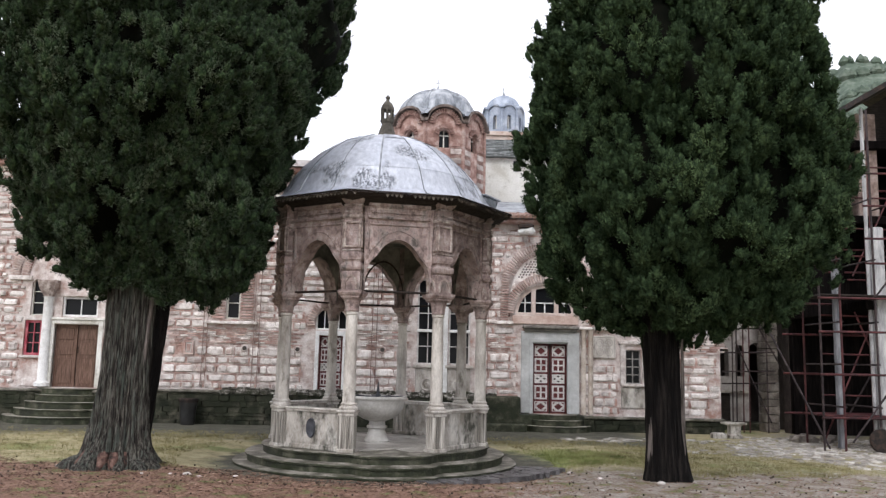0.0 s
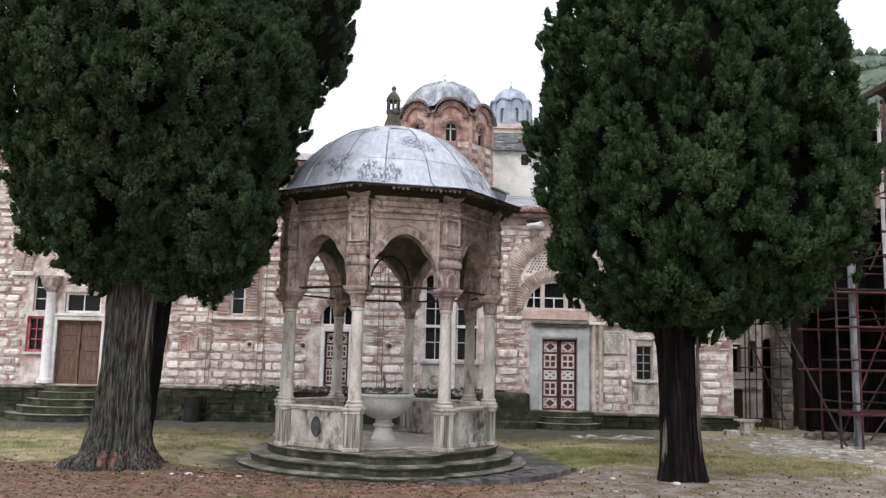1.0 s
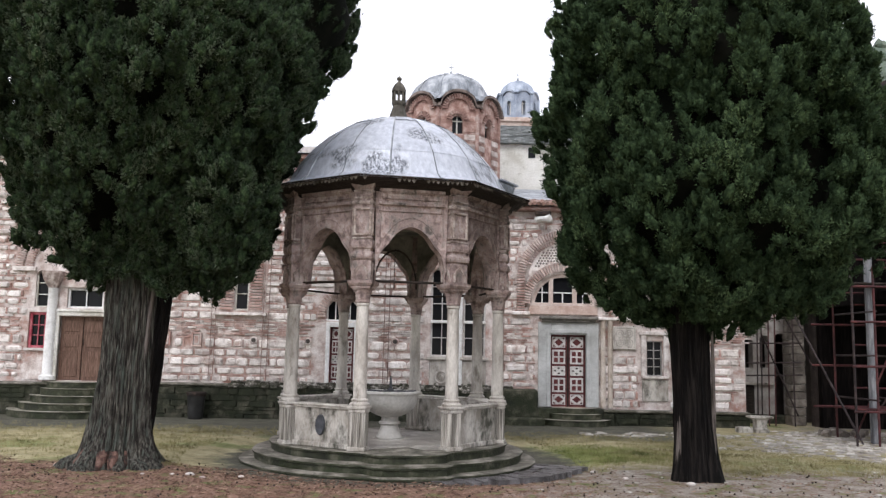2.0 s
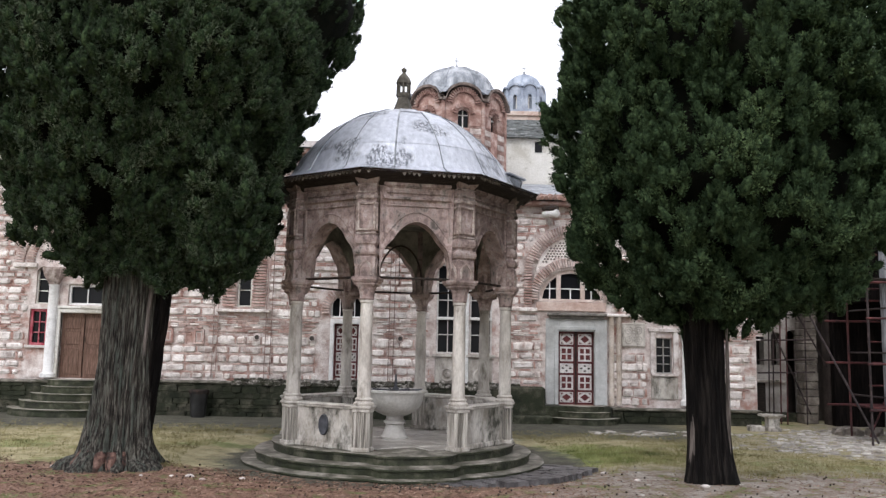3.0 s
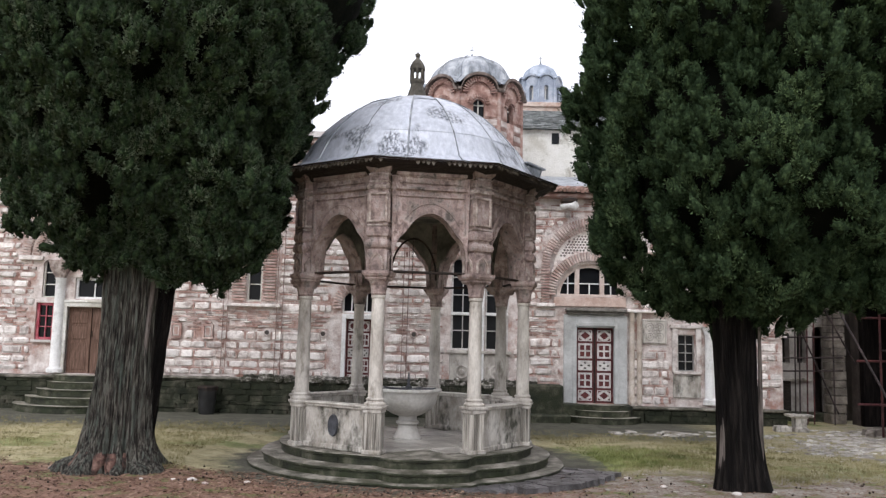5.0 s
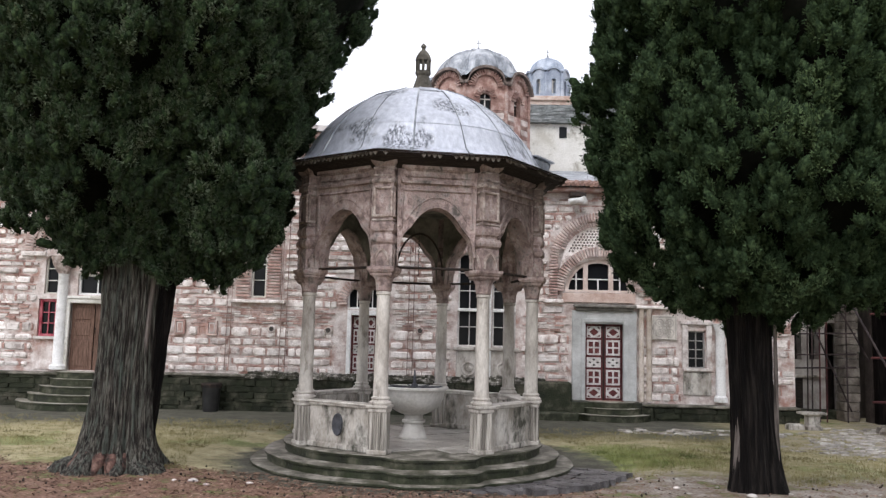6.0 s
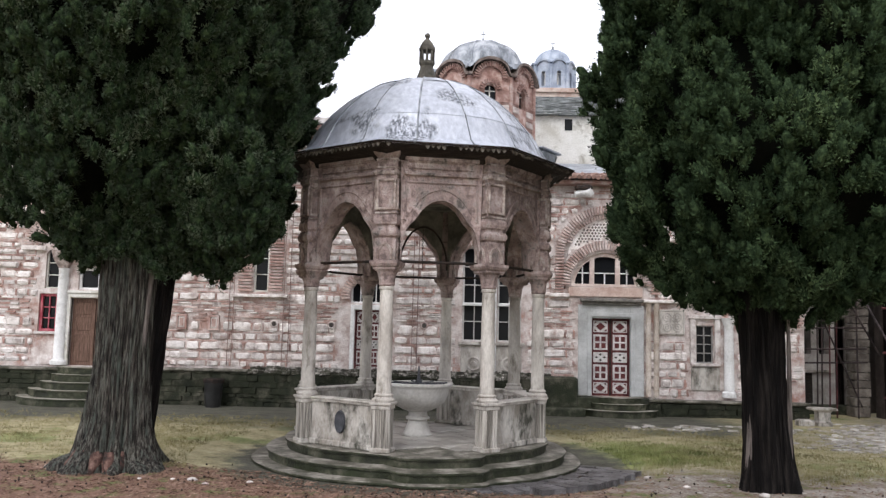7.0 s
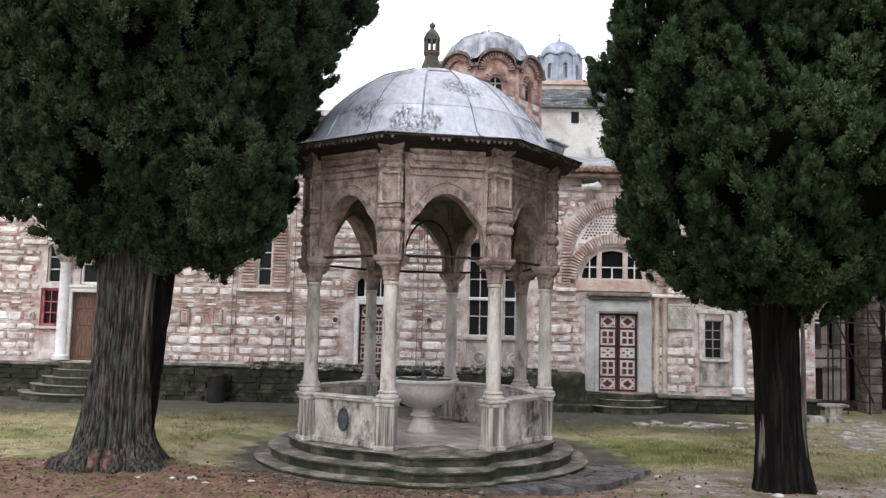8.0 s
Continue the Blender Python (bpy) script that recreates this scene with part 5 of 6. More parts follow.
for x0, x1, z0, z1 in ((-0.3, 0.3, 0.27, 0.3), (-0.3, 0.3, -0.3, -0.27), (-0.3, -0.27, -0.27, 0.27), (0.27, 0.3, -0.27, 0.27)):
    rg.box(5.4 + x0, 5.4 + x1, -0.05, -0.02, 2.36 + z0, 2.36 + z1, c=0.006)
part("carving", rg, MARBLE, rp)
window("window_9", "small dark window with a stone surround", HOLES["small_window"], mat("grey_window_paint", [(0.2, 0.19, 0.18), (0.28, 0.27, 0.26), (0.36, 0.35, 0.34)], 4, 30, rough=0.7, vary=0.05), 0.03, 2, 4, False, 0.14)
part("surround", Geo().box(5.86, 6.0, -0.04, 0.03, 1.3, 2.46, c=0.01).box(6.48, 6.62, -0.04, 0.03, 1.3, 2.46, c=0.01).box(5.8, 6.66, -0.06, 0.03, 2.46, 2.56, c=0.01), STONE, side)
part("apron_panel", Geo().box(5.88, 6.6, -0.02, 0.03, 0.66, 1.24, c=0.01), SLAB, side)
window("window_10", "dark opening above the small window", HOLES["upper_dark"], STONE, 0.06, 2, 1)
part("column", Geo().lathe([(0.17, 0.5), (0.17, 0.62), (0.125, 0.66), (0.12, 1.5), (0.115, 2.28), (0.16, 2.4), (0.2, 2.5)], 20, Matrix.Translation((6.82, -0.05, 0))), WHITE, side, "white painted round column", smooth=True)

# small brick-framed vents and round holes in the brick band
for x, z, round_ in ((-7.2, 2.09, False), (-6.36, 2.08, False), (-4.8, 2.09, True), (-3.32, 2.09, True), (-0.93, 2.13, True)):
    vt = joinery("wall_vent", "small round stone vent in the brick band" if round_ else "small brick-framed vent in the church wall", "vent", x, z)
    if round_:
        part("collar", Geo().lathe([(0.1, 0), (0.11, 0.03), (0.075, 0.05), (0.06, 0.02)], 14, Matrix.Translation((0, 0.0, 0)) @ Matrix.Rotation(math.pi / 2, 4, "X")), MORTAR, vt, smooth=True)
        # No real hole: a disc whose dark colour stands for shade.
        part("hole", Geo().lathe([(0.058, 0), (0.058, 0.045)], 14, Matrix.Rotation(math.pi / 2, 4, "X")), DARKROOM, vt, "dark disc that stands for the hole's shade")
    else:
        for px, pz, w, h in ((-0.11, 0, 0.05, 0.3), (0.11, 0, 0.05, 0.3), (0, 0.17, 0.27, 0.05), (0, -0.17, 0.27, 0.05), (0, 0.25, 0.16, 0.05)):
            piece("brick", BRICKBLOCK, vt, pose(px, -0.005, pz) @ Matrix.Diagonal((w, 0.1, h, 1)))
        part("pale_rim", Geo().box(-0.082, 0.082, -0.035, 0.03, -0.14, 0.14, c=0.01), STONE, vt)
        part("hole", Geo().box(-0.05, 0.05, -0.042, 0.0, -0.1, 0.1), BRICK, vt)
# downpipes and cables on the wall
CABLE = mat("rusty_cable", [(0.15, 0.095, 0.08), (0.25, 0.17, 0.15), (0.34, 0.26, 0.235)], 5, 40, rough=0.8, bump=0.1, vary=0.2)
for x in (-5.98, -5.87, -4.57, -4.42, -1.24, -1.11, 2.05):
    dp = tagged(part("cable", Geo().tube((x, WY - 0.05, 1.0), (x + 0.02, WY - 0.05, 6.6), 0.011, 6), CABLE), "thin vertical cable fixed to the church wall", "cable")

# rooms behind the openings, their shade put into dark plaster
room = Geo()
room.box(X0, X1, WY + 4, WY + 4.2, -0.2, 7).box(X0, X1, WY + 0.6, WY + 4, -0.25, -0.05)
setting("wall_inner", room, DARKROOM, "inner church wall, plaster coloured dark for unlit rooms")

# plinth of dark mossy stones and the steps before the doors
plin = thing("plinth", "dark mossy stone plinth along the church wall", "plinth", (0, WY, 0), kind="structure")
PL = [rough_block("plinth_stone", PLINTH, 40 + i, 0.1, 0.07) for i in range(5)]
FK = [rough_block("footing_stone", FLAKED, 60 + i, 0.14, 0.1) for i in range(4)]
for x0, x1, top, front in ((-20, -8.3, 0.86, -0.4), (-8.3, 2.35, 0.92, -0.32), (4.75, 8.75, 0.42, -0.25)):
    part("footing", Geo().box(x0, x1, front + 0.06, 0.03, -0.2, top - 0.06), PLINTH, plin)
    if x0 != -8.3:
        part("ledge", Geo().box(x0, x1, front - 0.06, 0.02, top - 0.07, top, c=0.02), TREAD, plin)
    else:
        part("ledge", Geo().box(x0, -5.35, front - 0.06, 0.02, top - 0.07, top, c=0.02), TREAD, plin, "grey stone ledge")
        part("footing", Geo().box(-5.35, x1, front + 0.12, 0.02, top - 0.07, top - 0.03), PLINTH, plin)
        x = -5.35
        while x < x1 - 0.1:
            w = min(RNG.uniform(0.12, 0.4), x1 - x)
            hh = RNG.uniform(0.06, 0.17)
            piece("footing_stone", RNG.choice(FK), plin, pose(x + w / 2, front + RNG.uniform(0.06, 0.14), top - 0.06, RNG.uniform(-14, 4), RNG.uniform(-6, 6), 0) @ Matrix.Diagonal((w, RNG.uniform(0.16, 0.3), hh, 1)))
            piece("footing_stone", RNG.choice(FK), plin, pose(x + w / 2, -0.06, top + 0.0, 0, RNG.uniform(-6, 6), 0) @ Matrix.Diagonal((w, 0.14, hh * 1.3, 1)))
            x += w
    z = -0.05
    while z < top - 0.12:
        hh = min(RNG.uniform(0.08, 0.17), top - 0.07 - z)
        x = x0
        while x < x1 - 0.05:
            w = min(RNG.uniform(0.18, 0.75), x1 - x)
            if x > -12.5:
                piece("plinth_stone", RNG.choice(PL), plin, pose(x + w / 2, front + 0.05, z + hh / 2) @ Matrix.Diagonal((w - 0.004, 0.12 + RNG.uniform(-0.03, 0.03), hh + 0.004, 1)))
            x += w
        z += hh
part("platform", Geo().box(2.35, 4.75, -0.35, 0.04, -0.1, 0.44, c=0.02).box(2.0, 3.1, -0.8, -0.3, -0.1, 0.2, c=0.03), MOSS, plin, "low stone platform before the red door")
part("buttress", Geo().box(2.0, 2.95, -0.5, 0.03, -0.1, 0.93, c=0.04), PLINTH, plin, "dark mossy projecting block")


def half_steps(name, label, cx, tiers):
    th = thing(name, label, "steps", (cx, WY, 0), kind="structure")
    for r, z0, z1, sy in tiers:
        n, pts = 28, []
        for i in range(n + 1):
            a = math.pi + math.pi * i / n
            pts.append((r * math.cos(a), r * sy * math.sin(a)))
        vs = [(x * k, y * k, z) for z, k in ((z0, 0.985), (z1 - 0.04, 0.985), (z1 - 0.03, 1.0), (z1, 1.0)) for x, y in pts]
        m = n + 1
        fs = [(k * m + i, k * m + i + 1, (k + 1) * m + i + 1, (k + 1) * m + i) for k in range(3) for i in range(n)] + [tuple(range(3 * m, 4 * m))]
        me = Geo().add(vs, fs).mesh("step")
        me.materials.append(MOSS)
        me.materials.append(TREAD_LIT)
        # tops get the paler, lit tread colour, sides the dark mossy one
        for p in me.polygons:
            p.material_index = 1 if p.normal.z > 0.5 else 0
        part("step", me, MOSS, th)
    return th


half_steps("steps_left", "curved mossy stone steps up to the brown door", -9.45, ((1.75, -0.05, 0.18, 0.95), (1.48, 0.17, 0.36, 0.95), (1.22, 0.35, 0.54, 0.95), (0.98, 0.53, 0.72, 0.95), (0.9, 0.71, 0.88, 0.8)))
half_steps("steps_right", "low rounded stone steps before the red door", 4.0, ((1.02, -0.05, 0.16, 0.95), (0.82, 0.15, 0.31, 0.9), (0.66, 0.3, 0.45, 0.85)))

# ---- roofs, domes and upper walls behind ----
roof = thing("church_roof", "lead and tile roofs of the church", "roof", (0, 0, 0), kind="structure")
part("eave_cornice", Geo().box(-20, -0.4, WY - 0.25, WY + 0.3, 7.14, 7.3, c=0.03).box(-0.4, 8.9, WY - 0.3, WY + 0.3, 5.84, 5.96, c=0.03), BRICK_J, roof, "toothed brick eave")
part("lead_roof", Geo().add([(-20, WY - 0.35, 7.3), (-0.4, WY - 0.35, 7.3), (-0.4, 29, 8.4), (-20, 29, 8.4), (-0.4, WY - 0.4, 5.97), (9, WY - 0.4, 5.97), (9, 32, 8.5), (-0.4, 32, 8.5)], [(0, 1, 2, 3), (4, 5, 6, 7)]), LEAD_D, roof, "weathered lead sheet roof")
tl_ = Geo()
for i in range(78):
    for j in range(4):
        x, y = -0.4 + i * 0.12, WY - 0.42 + j * 0.3
        z = 6.0 + (y - WY + 0.4) * 0.26 + RNG.uniform(-0.015, 0.02)
        tl_.lathe([(0.06, 0), (0.055, 0.32)], 6, Matrix.Translation((x, y, z)) @ Matrix.Rotation(radians(-76), 4, "X"))
tagged(part("roof_tile", tl_, TILE, roof, "old clay eave tiles"), kind="stuff")


LEAD_P = mat("pale_blue_lead", [(0.2, 0.235, 0.3), (0.3, 0.345, 0.42), (0.42, 0.46, 0.53)], 1.5, 20, rough=0.5, bump=0.1, vary=0.05, metal=0.2)

EAVE = mat("brown_eave_tile", [(0.09, 0.07, 0.06), (0.16, 0.125, 0.11), (0.24, 0.2, 0.18)], 4, 20, vary=0.1)


DRUMSTONE = unit_block("stone_block", mat("dull_drum_stone", [(0.26, 0.21, 0.19), (0.4, 0.34, 0.315), (0.52, 0.47, 0.44)], 3, 30, vary=0.2, bump=0.5))
DRUMBRICK = unit_block("brick", BRICK_DRUM, 0.08)


def drum(name, label, cx, cy, r, z0, zsill, zspring, zarch, top, wall_m, roof_m, n=8, a_off=0.0, ow=0.2, eave=0.14):
    """An eight-sided drum with arched windows, an arched eave line and a ribbed dome."""
    th = thing(name, label, "dome", (cx, cy, 0))
    half = r * math.tan(math.pi / n)
    for k in range(n):
        a = a_off + k * 2 * math.pi / n
        m = Matrix.Translation((r * math.cos(a), r * math.sin(a), 0)) @ Matrix.Rotation(a + math.pi / 2, 4, "Z")
        g = Geo()
        g.box(-half, -ow, 0, 0.3, z0, zspring, m).box(ow, half, 0, 0.3, z0, zspring, m).box(-ow, ow, 0, 0.3, z0, zsill, m)
        ra = half * 0.92
        low = [(-half, zspring)] + arc(0, zspring, ow, 180, 0, 10) + [(half, zspring)]
        def up(x):
            return zarch - ra + math.sqrt(max(0, ra * ra - min(abs(x), ra) ** 2)) * 0.85 + 0.15 * ra
        g.strip(low, [(x, up(x)) for x, z in low], 0, 0.3, m)
        w = part("face", g, wall_m, th)
        part("pane", Geo().box(-ow, ow, 0.2, 0.22, zsill, zspring + ow, m), GLASS if wall_m is BRICK_DRUM else LEAD_D, w)
        part("glazing_bar", Geo().box(-0.02, 0.02, 0.16, 0.2, zsill, zspring + ow * 0.9, m).box(-ow, ow, 0.162, 0.198, zspring - 0.02, zspring + 0.02, m), WHITEWASH, w)
        if wall_m is BRICK_DRUM:
            for r0, r1, y in ((ow + 0.03, ow + 0.2, -0.03), (ra - 0.26, ra - 0.06, -0.06)):
                nb = int(math.pi * (r0 + r1) / 2 / 0.085)
                cz = zspring if r0 < ra - 0.3 else zarch - ra + 0.02
                for i in range(nb):
                    t = math.pi * (i + 0.5) / nb
                    rm = (r0 + r1) / 2
                    piece("brick", DRUMBRICK, w, m @ Matrix.Translation((rm * math.cos(t), y, cz + rm * math.sin(t))) @ Matrix.Rotation(-t, 4, "Y") @ Matrix.Diagonal((r1 - r0, 0.1, 0.055, 1)))
            for z in np.arange(z0 + 0.05, zsill - 0.1, 0.36):
                for s in (-1, 1):
                    for zz, hh, mm in ((0, 0.2, DRUMSTONE), (0.22, 0.04, DRUMBRICK), (0.29, 0.04, DRUMBRICK)):
                        piece("stone_block" if mm is DRUMSTONE else "brick", mm, w, m @ Matrix.Translation((s * (half + ow) / 2, 0.0, float(z) + zz + hh / 2)) @ Matrix.Diagonal((half - ow - 0.08, 0.06, hh, 1)))
        part("corner_shaft", Geo().lathe([(0.075, z0), (0.075, zarch - ra + 0.1)], 8, m @ Matrix.Translation((half, -0.01, 0))), wall_m, w)
        xs = [half * 1.06 * (i / 8 - 1) for i in range(17)]
        band = [(x, up(x) - 0.01) for x in xs] + [(x, up(x) + 0.085) for x in xs[::-1]]
        nb_ = len(band)
        ev = Geo().add([m @ Vector((x, y, z)) for y in (-eave, 0.32) for x, z in band],
                       [(i, i + 1, nb_ - 2 - i, nb_ - 1 - i) for i in range(16)] + [(nb_ + i, nb_ * 2 - 1 - i, nb_ * 2 - 2 - i, nb_ + i + 1) for i in range(16)] + [(i, i + nb_, (i + 1) % nb_ + nb_, (i + 1) % nb_) for i in range(nb_)])
        part("eave", ev, EAVE if wall_m is BRICK_DRUM else roof_m, w, "thin arched lead eave")
    # gored dome that meets the arched eaves
    vs, nn, rows = [], n * 8, 10
    for j in range(rows + 1):
        t = j / rows
        for i in range(nn):
            a = a_off + 2 * math.pi * (i + 0.5) / nn
            d = ((a - a_off + math.pi / n) % (2 * math.pi / n)) - math.pi / n
            x = r * math.tan(d)
            ze = zarch - half * 0.92 + math.sqrt(max(0, (half * 0.92) ** 2 - min(abs(x), half * 0.92) ** 2)) * 0.85 + 0.15 * half * 0.92 + 0.075
            re = (r + eave * 0.9) / math.cos(d)
            lob = 1 + 0.06 * math.cos(n * (a - a_off)) * (1 - t * t)
            ang = t * math.pi / 2
            zr = zarch + 0.08
            if j == 0:
                rr, zz = re, ze
            else:
                ang = (j - 1) / (rows - 1) * math.pi / 2
                rr, zz = r * 0.86 * math.cos(ang) * lob + 0.02, zr + (top - zr) * math.sin(ang)
            vs.append((rr * math.cos(a), rr * math.sin(a), zz))
    fs = [(j * nn + i, j * nn + (i + 1) % nn, (j + 1) * nn + (i + 1) % nn, (j + 1) * nn + i) for j in range(rows) for i in range(nn)]
    dm = part("dome_shell", Geo().add(vs, fs), roof_m, th, "ribbed lead dome", smooth=True)
    for k in range(n):
        g = Geo()
        for j in range(rows):
            i = (k * 8 + 3) % nn
            g.tube(vs[j * nn + i], vs[(j + 1) * nn + i], 0.045 if r > 1.2 else 0.02, 6)
        part("rib", g, roof_m, dm)
    part("finial", Geo().lathe([(0.16, top - 0.05), (0.12, top + 0.05), (0.04, top + 0.1), (0.05, top + 0.16), (0.02, top + 0.22)], 12).box(-0.015, 0.015, -0.015, 0.015, top + 0.2, top + 0.5).box(-0.09, 0.09, -0.012, 0.012, top + 0.34, top + 0.37), LEAD_D, th, "small cross on top")
    return th


drum("brick_dome", "red brick church dome with arched windows and grey lead cap", 0.62, 30.0, 1.74, 6.6, 9.75, 10.25, 11.28, 12.48, BRICK_DRUM, LEAD_D, 8, radians(-90 + 8), 0.2, 0.21)
drum("lead_dome", "small far dome clad in pale blue-grey lead", 4.05, 38.0, 0.92, 12.4, 13.15, 13.75, 14.32, 15.05, LEAD_P, LEAD_P, 8, radians(-90 + 12), 0.1, 0.08)
blk = thing("nave_block", "whitewashed upper church wall under a slate roof", "upper wall", (0, 0, 0), kind="structure")
part("wall", Geo().box(2.75, 8.5, 33, 36, 6.0, 10.62), WHITEWASH, blk, "stained whitewashed wall")
part("window", Geo().box(4.0, 4.3, 32.97, 33.02, 10.05, 10.5), GLASS, blk, "small dark window")
sl = Geo()
for j in range(12):
    for i in range(22):
        x, y, z = 2.6 + i * 0.28 + 0.14 * (j % 2), 32.75 + j * 0.22, 10.62 + j * 0.125
        sl.box(x, x + 0.27, y, y + 0.3, z + RNG.uniform(0, 0.03), z + 0.05 + RNG.uniform(0, 0.02))
tagged(part("slate", sl, mat("slate_pieces", [(0.11, 0.12, 0.12), (0.19, 0.205, 0.205), (0.29, 0.3, 0.305)], 2, 20, rough=0.6, vary=0.3, per="ISLAND"), blk, "grey-green slates"), kind="stuff")
part("tower_base", Geo().box(2.75, 8.5, 35.6, 42, 6, 12.35).box(2.68, 8.6, 35.5, 42, 12.35, 12.55, c=0.02), mat("pink_brick_band", [(0.42, 0.3, 0.25), (0.52, 0.42, 0.37), (0.58, 0.5, 0.45)], 3, 20, vary=0.0), blk, "pinkish masonry below the far dome")
part("left_body", Geo().box(-20, -3.5, 24.5, 30, 7, 8.2), STONE, blk)
tarp = thing("plastic_sheet", "crumpled white and black plastic sheet on the tiled eave", "plastic sheet", (3.1, WY - 0.36, 5.56))
tp = Geo().lathe([(0.01, -0.26), (0.05, -0.22), (0.1, -0.1), (0.075, 0.04), (0.085, 0.14), (0.01, 0.25)], 12, Matrix.Rotation(math.pi / 2, 4, "Y"))
tp.v = [(x, y + 0.05 * noise.noise((x * 9, y * 9, z * 9)), z + 0.12 * noise.noise((x * 8, y * 8, z * 8 + 4)) + 0.05 - 0.25 * x * x) for x, y, z in tp.v]
part("sheet", tp, WHITE, tarp, "white plastic")
part("lining", Geo().box(-0.24, 0.2, -0.1, 0.14, 0.1, 0.24, c=0.04), IRON, tarp, "black plastic")


# ---- white arcade in the corner, and the scaffolded wing ----
arcade = thing("arcade", "whitewashed arcade wall in the corner of the courtyard", "arcade", (0, 24.0, 0), kind="structure")
AX = [(9.46, 9.75, 1.6, 2.39), (9.96, 10.25, 1.6, 2.43), (10.4, 10.8, 0.2, 2.45)]
ag = Geo()
edges = [8.7] + [v for p in AX for v in p[:2]] + [11.3]
for i in range(0, len(edges), 2):
    ag.box(edges[i], edges[i + 1], 0, 0.35, 0, 4.2)
for x0, x1, z0, zs in AX:
    pts = arc((x0 + x1) / 2, zs, (x1 - x0) / 2, 180, 0, 14)
    ag.strip(pts, [(x, 4.2) for x, z in pts], 0, 0.35)
    ag.box(x0, x1, 0, 0.35, 0, z0)
# Whitewash dulled by real stains and by corner shade put into the colour.
part("wall", ag, mat("shade_dulled_plaster", [(0.28, 0.255, 0.24), (0.4, 0.375, 0.355), (0.52, 0.5, 0.48)], 1.4, 20, vary=0.0, stain=(0.2, 0.17, 0.155), stain_amt=0.45), arcade, "stained whitewashed arches, the corner's shade put into their colour")
# The side walls are unseen additions that keep light out behind the arches.
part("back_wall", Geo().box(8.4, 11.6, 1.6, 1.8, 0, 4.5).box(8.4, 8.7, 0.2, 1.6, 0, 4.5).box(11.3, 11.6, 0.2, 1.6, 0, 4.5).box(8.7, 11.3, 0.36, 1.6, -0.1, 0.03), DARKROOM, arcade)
part("low_door", Geo().box(9.46, 9.76, -0.03, 0.02, 0.25, 1.08, c=0.01), DARKWOOD, arcade, "dark low door")
part("sill", Geo().box(9.4, 10.3, -0.14, 0.03, 1.1, 1.17, c=0.01), SLAB, arcade)
part("footing", Geo().box(8.8, 11.0, -0.5, 0.0, -0.1, 0.24, c=0.03), PLINTH, arcade, "dark mossy footing")
part("roof_slab", Geo().box(8.7, 11.4, -0.2, 2.8, 4.2, 4.4), DARKWOOD, arcade)
# Brown stone set darker, with the corner's shade in its colour.
PILLAR = unit_block("stone_block", mat("shade_dulled_brown_stone", [(0.09, 0.077, 0.067), (0.16, 0.14, 0.122), (0.25, 0.225, 0.2)], 3, 30, vary=0.25, bump=0.5))
pil = thing("stone_pillar", "rough stone pillar beside the white arcade", "pillar", (10.6, 23.1, 0), kind="structure")
z = 0.0
while z < 4.1:
    hh = RNG.uniform(0.16, 0.28)
    piece("stone_block", PILLAR, pil, pose(RNG.uniform(-0.02, 0.02), 0, z + hh / 2) @ Matrix.Diagonal((0.42, 0.5, hh - 0.015, 1)))
    z += hh

POST = mat("grey_white_post", [(0.3, 0.3, 0.31), (0.46, 0.46, 0.47), (0.6, 0.6, 0.6)], 3, 20, vary=0.05, streak=(3, 3, 0.6))
# Darker copy of the post colour; the left post's shade is put into it.
POST_SHADED = mat("shaded_grey_post", [(0.1, 0.105, 0.115), (0.17, 0.175, 0.19), (0.26, 0.265, 0.28)], 3, 20, vary=0.05, streak=(3, 3, 0.6))
# Near-black colour that stands for the deep shade inside the wing.
SHADE_BLACK = mat("shade_black_boarding", [(0.003, 0.0025, 0.0025), (0.006, 0.005, 0.005), (0.014, 0.011, 0.01)], 3, 20, vary=0.0, spec=0.03, streak=(6, 6, 0.6))
wing = thing("wing_building", "old brick and timber wing under repair behind scaffolding", "building", (0, 0, 0))
# Masonry colour darkened as well, to hold the wing's shade.
part("back_wall", Geo().box(11.0, 20, 22.6, 23.0, 0, 9.5), mat("shade_dark_masonry", [(0.02, 0.015, 0.013), (0.04, 0.031, 0.027), (0.07, 0.055, 0.05)], 2, 20, vary=0.0), wing, "old masonry coloured dark for the wing's shade")
for zf in (3.35, 5.6, 7.6):
    # The lowest floor reaches forward to block light from the ground floor.
    part("floor_beam", Geo().box(10.99, 20, 18.3 if zf < 4 else 19.0, 22.59, zf, zf + 0.22, c=0.02), SHADE_BLACK, wing, "timber floor coloured near black for the wing's shade")
for x in (11.45, 12.6, 13.9):
    part("brick_pier", Geo().box(x, x + 0.55, 19.2, 19.7, 5.82, 8.6, c=0.02), mat("dull_brick_pier", [(0.16, 0.115, 0.1), (0.27, 0.2, 0.175), (0.38, 0.31, 0.28)], 3, 12, vary=0.05), wing, "pale brick pier")
for x, y, z1, w in ((10.27, 18.3, 4.4, 0.15), (11.4, 18.4, 5.4, 0.25), (11.22, 18.5, 8.5, 0.08), (13.4, 18.7, 8.4, 0.22)):
    part("post", Geo().box(x - w / 2, x + w / 2, y - w / 2, y + w / 2, 0, z1, c=0.02), POST_SHADED if x < 11 else POST, wing, "grey-white timber post")
rz = [(10.85, 8.46), (15.5, 11.2), (20.0, 8.6)]
part("roof", Geo().strip(rz, [(x, z + 0.14) for x, z in rz], 17.7, 26.0), IRON, wing, "dark metal roof")
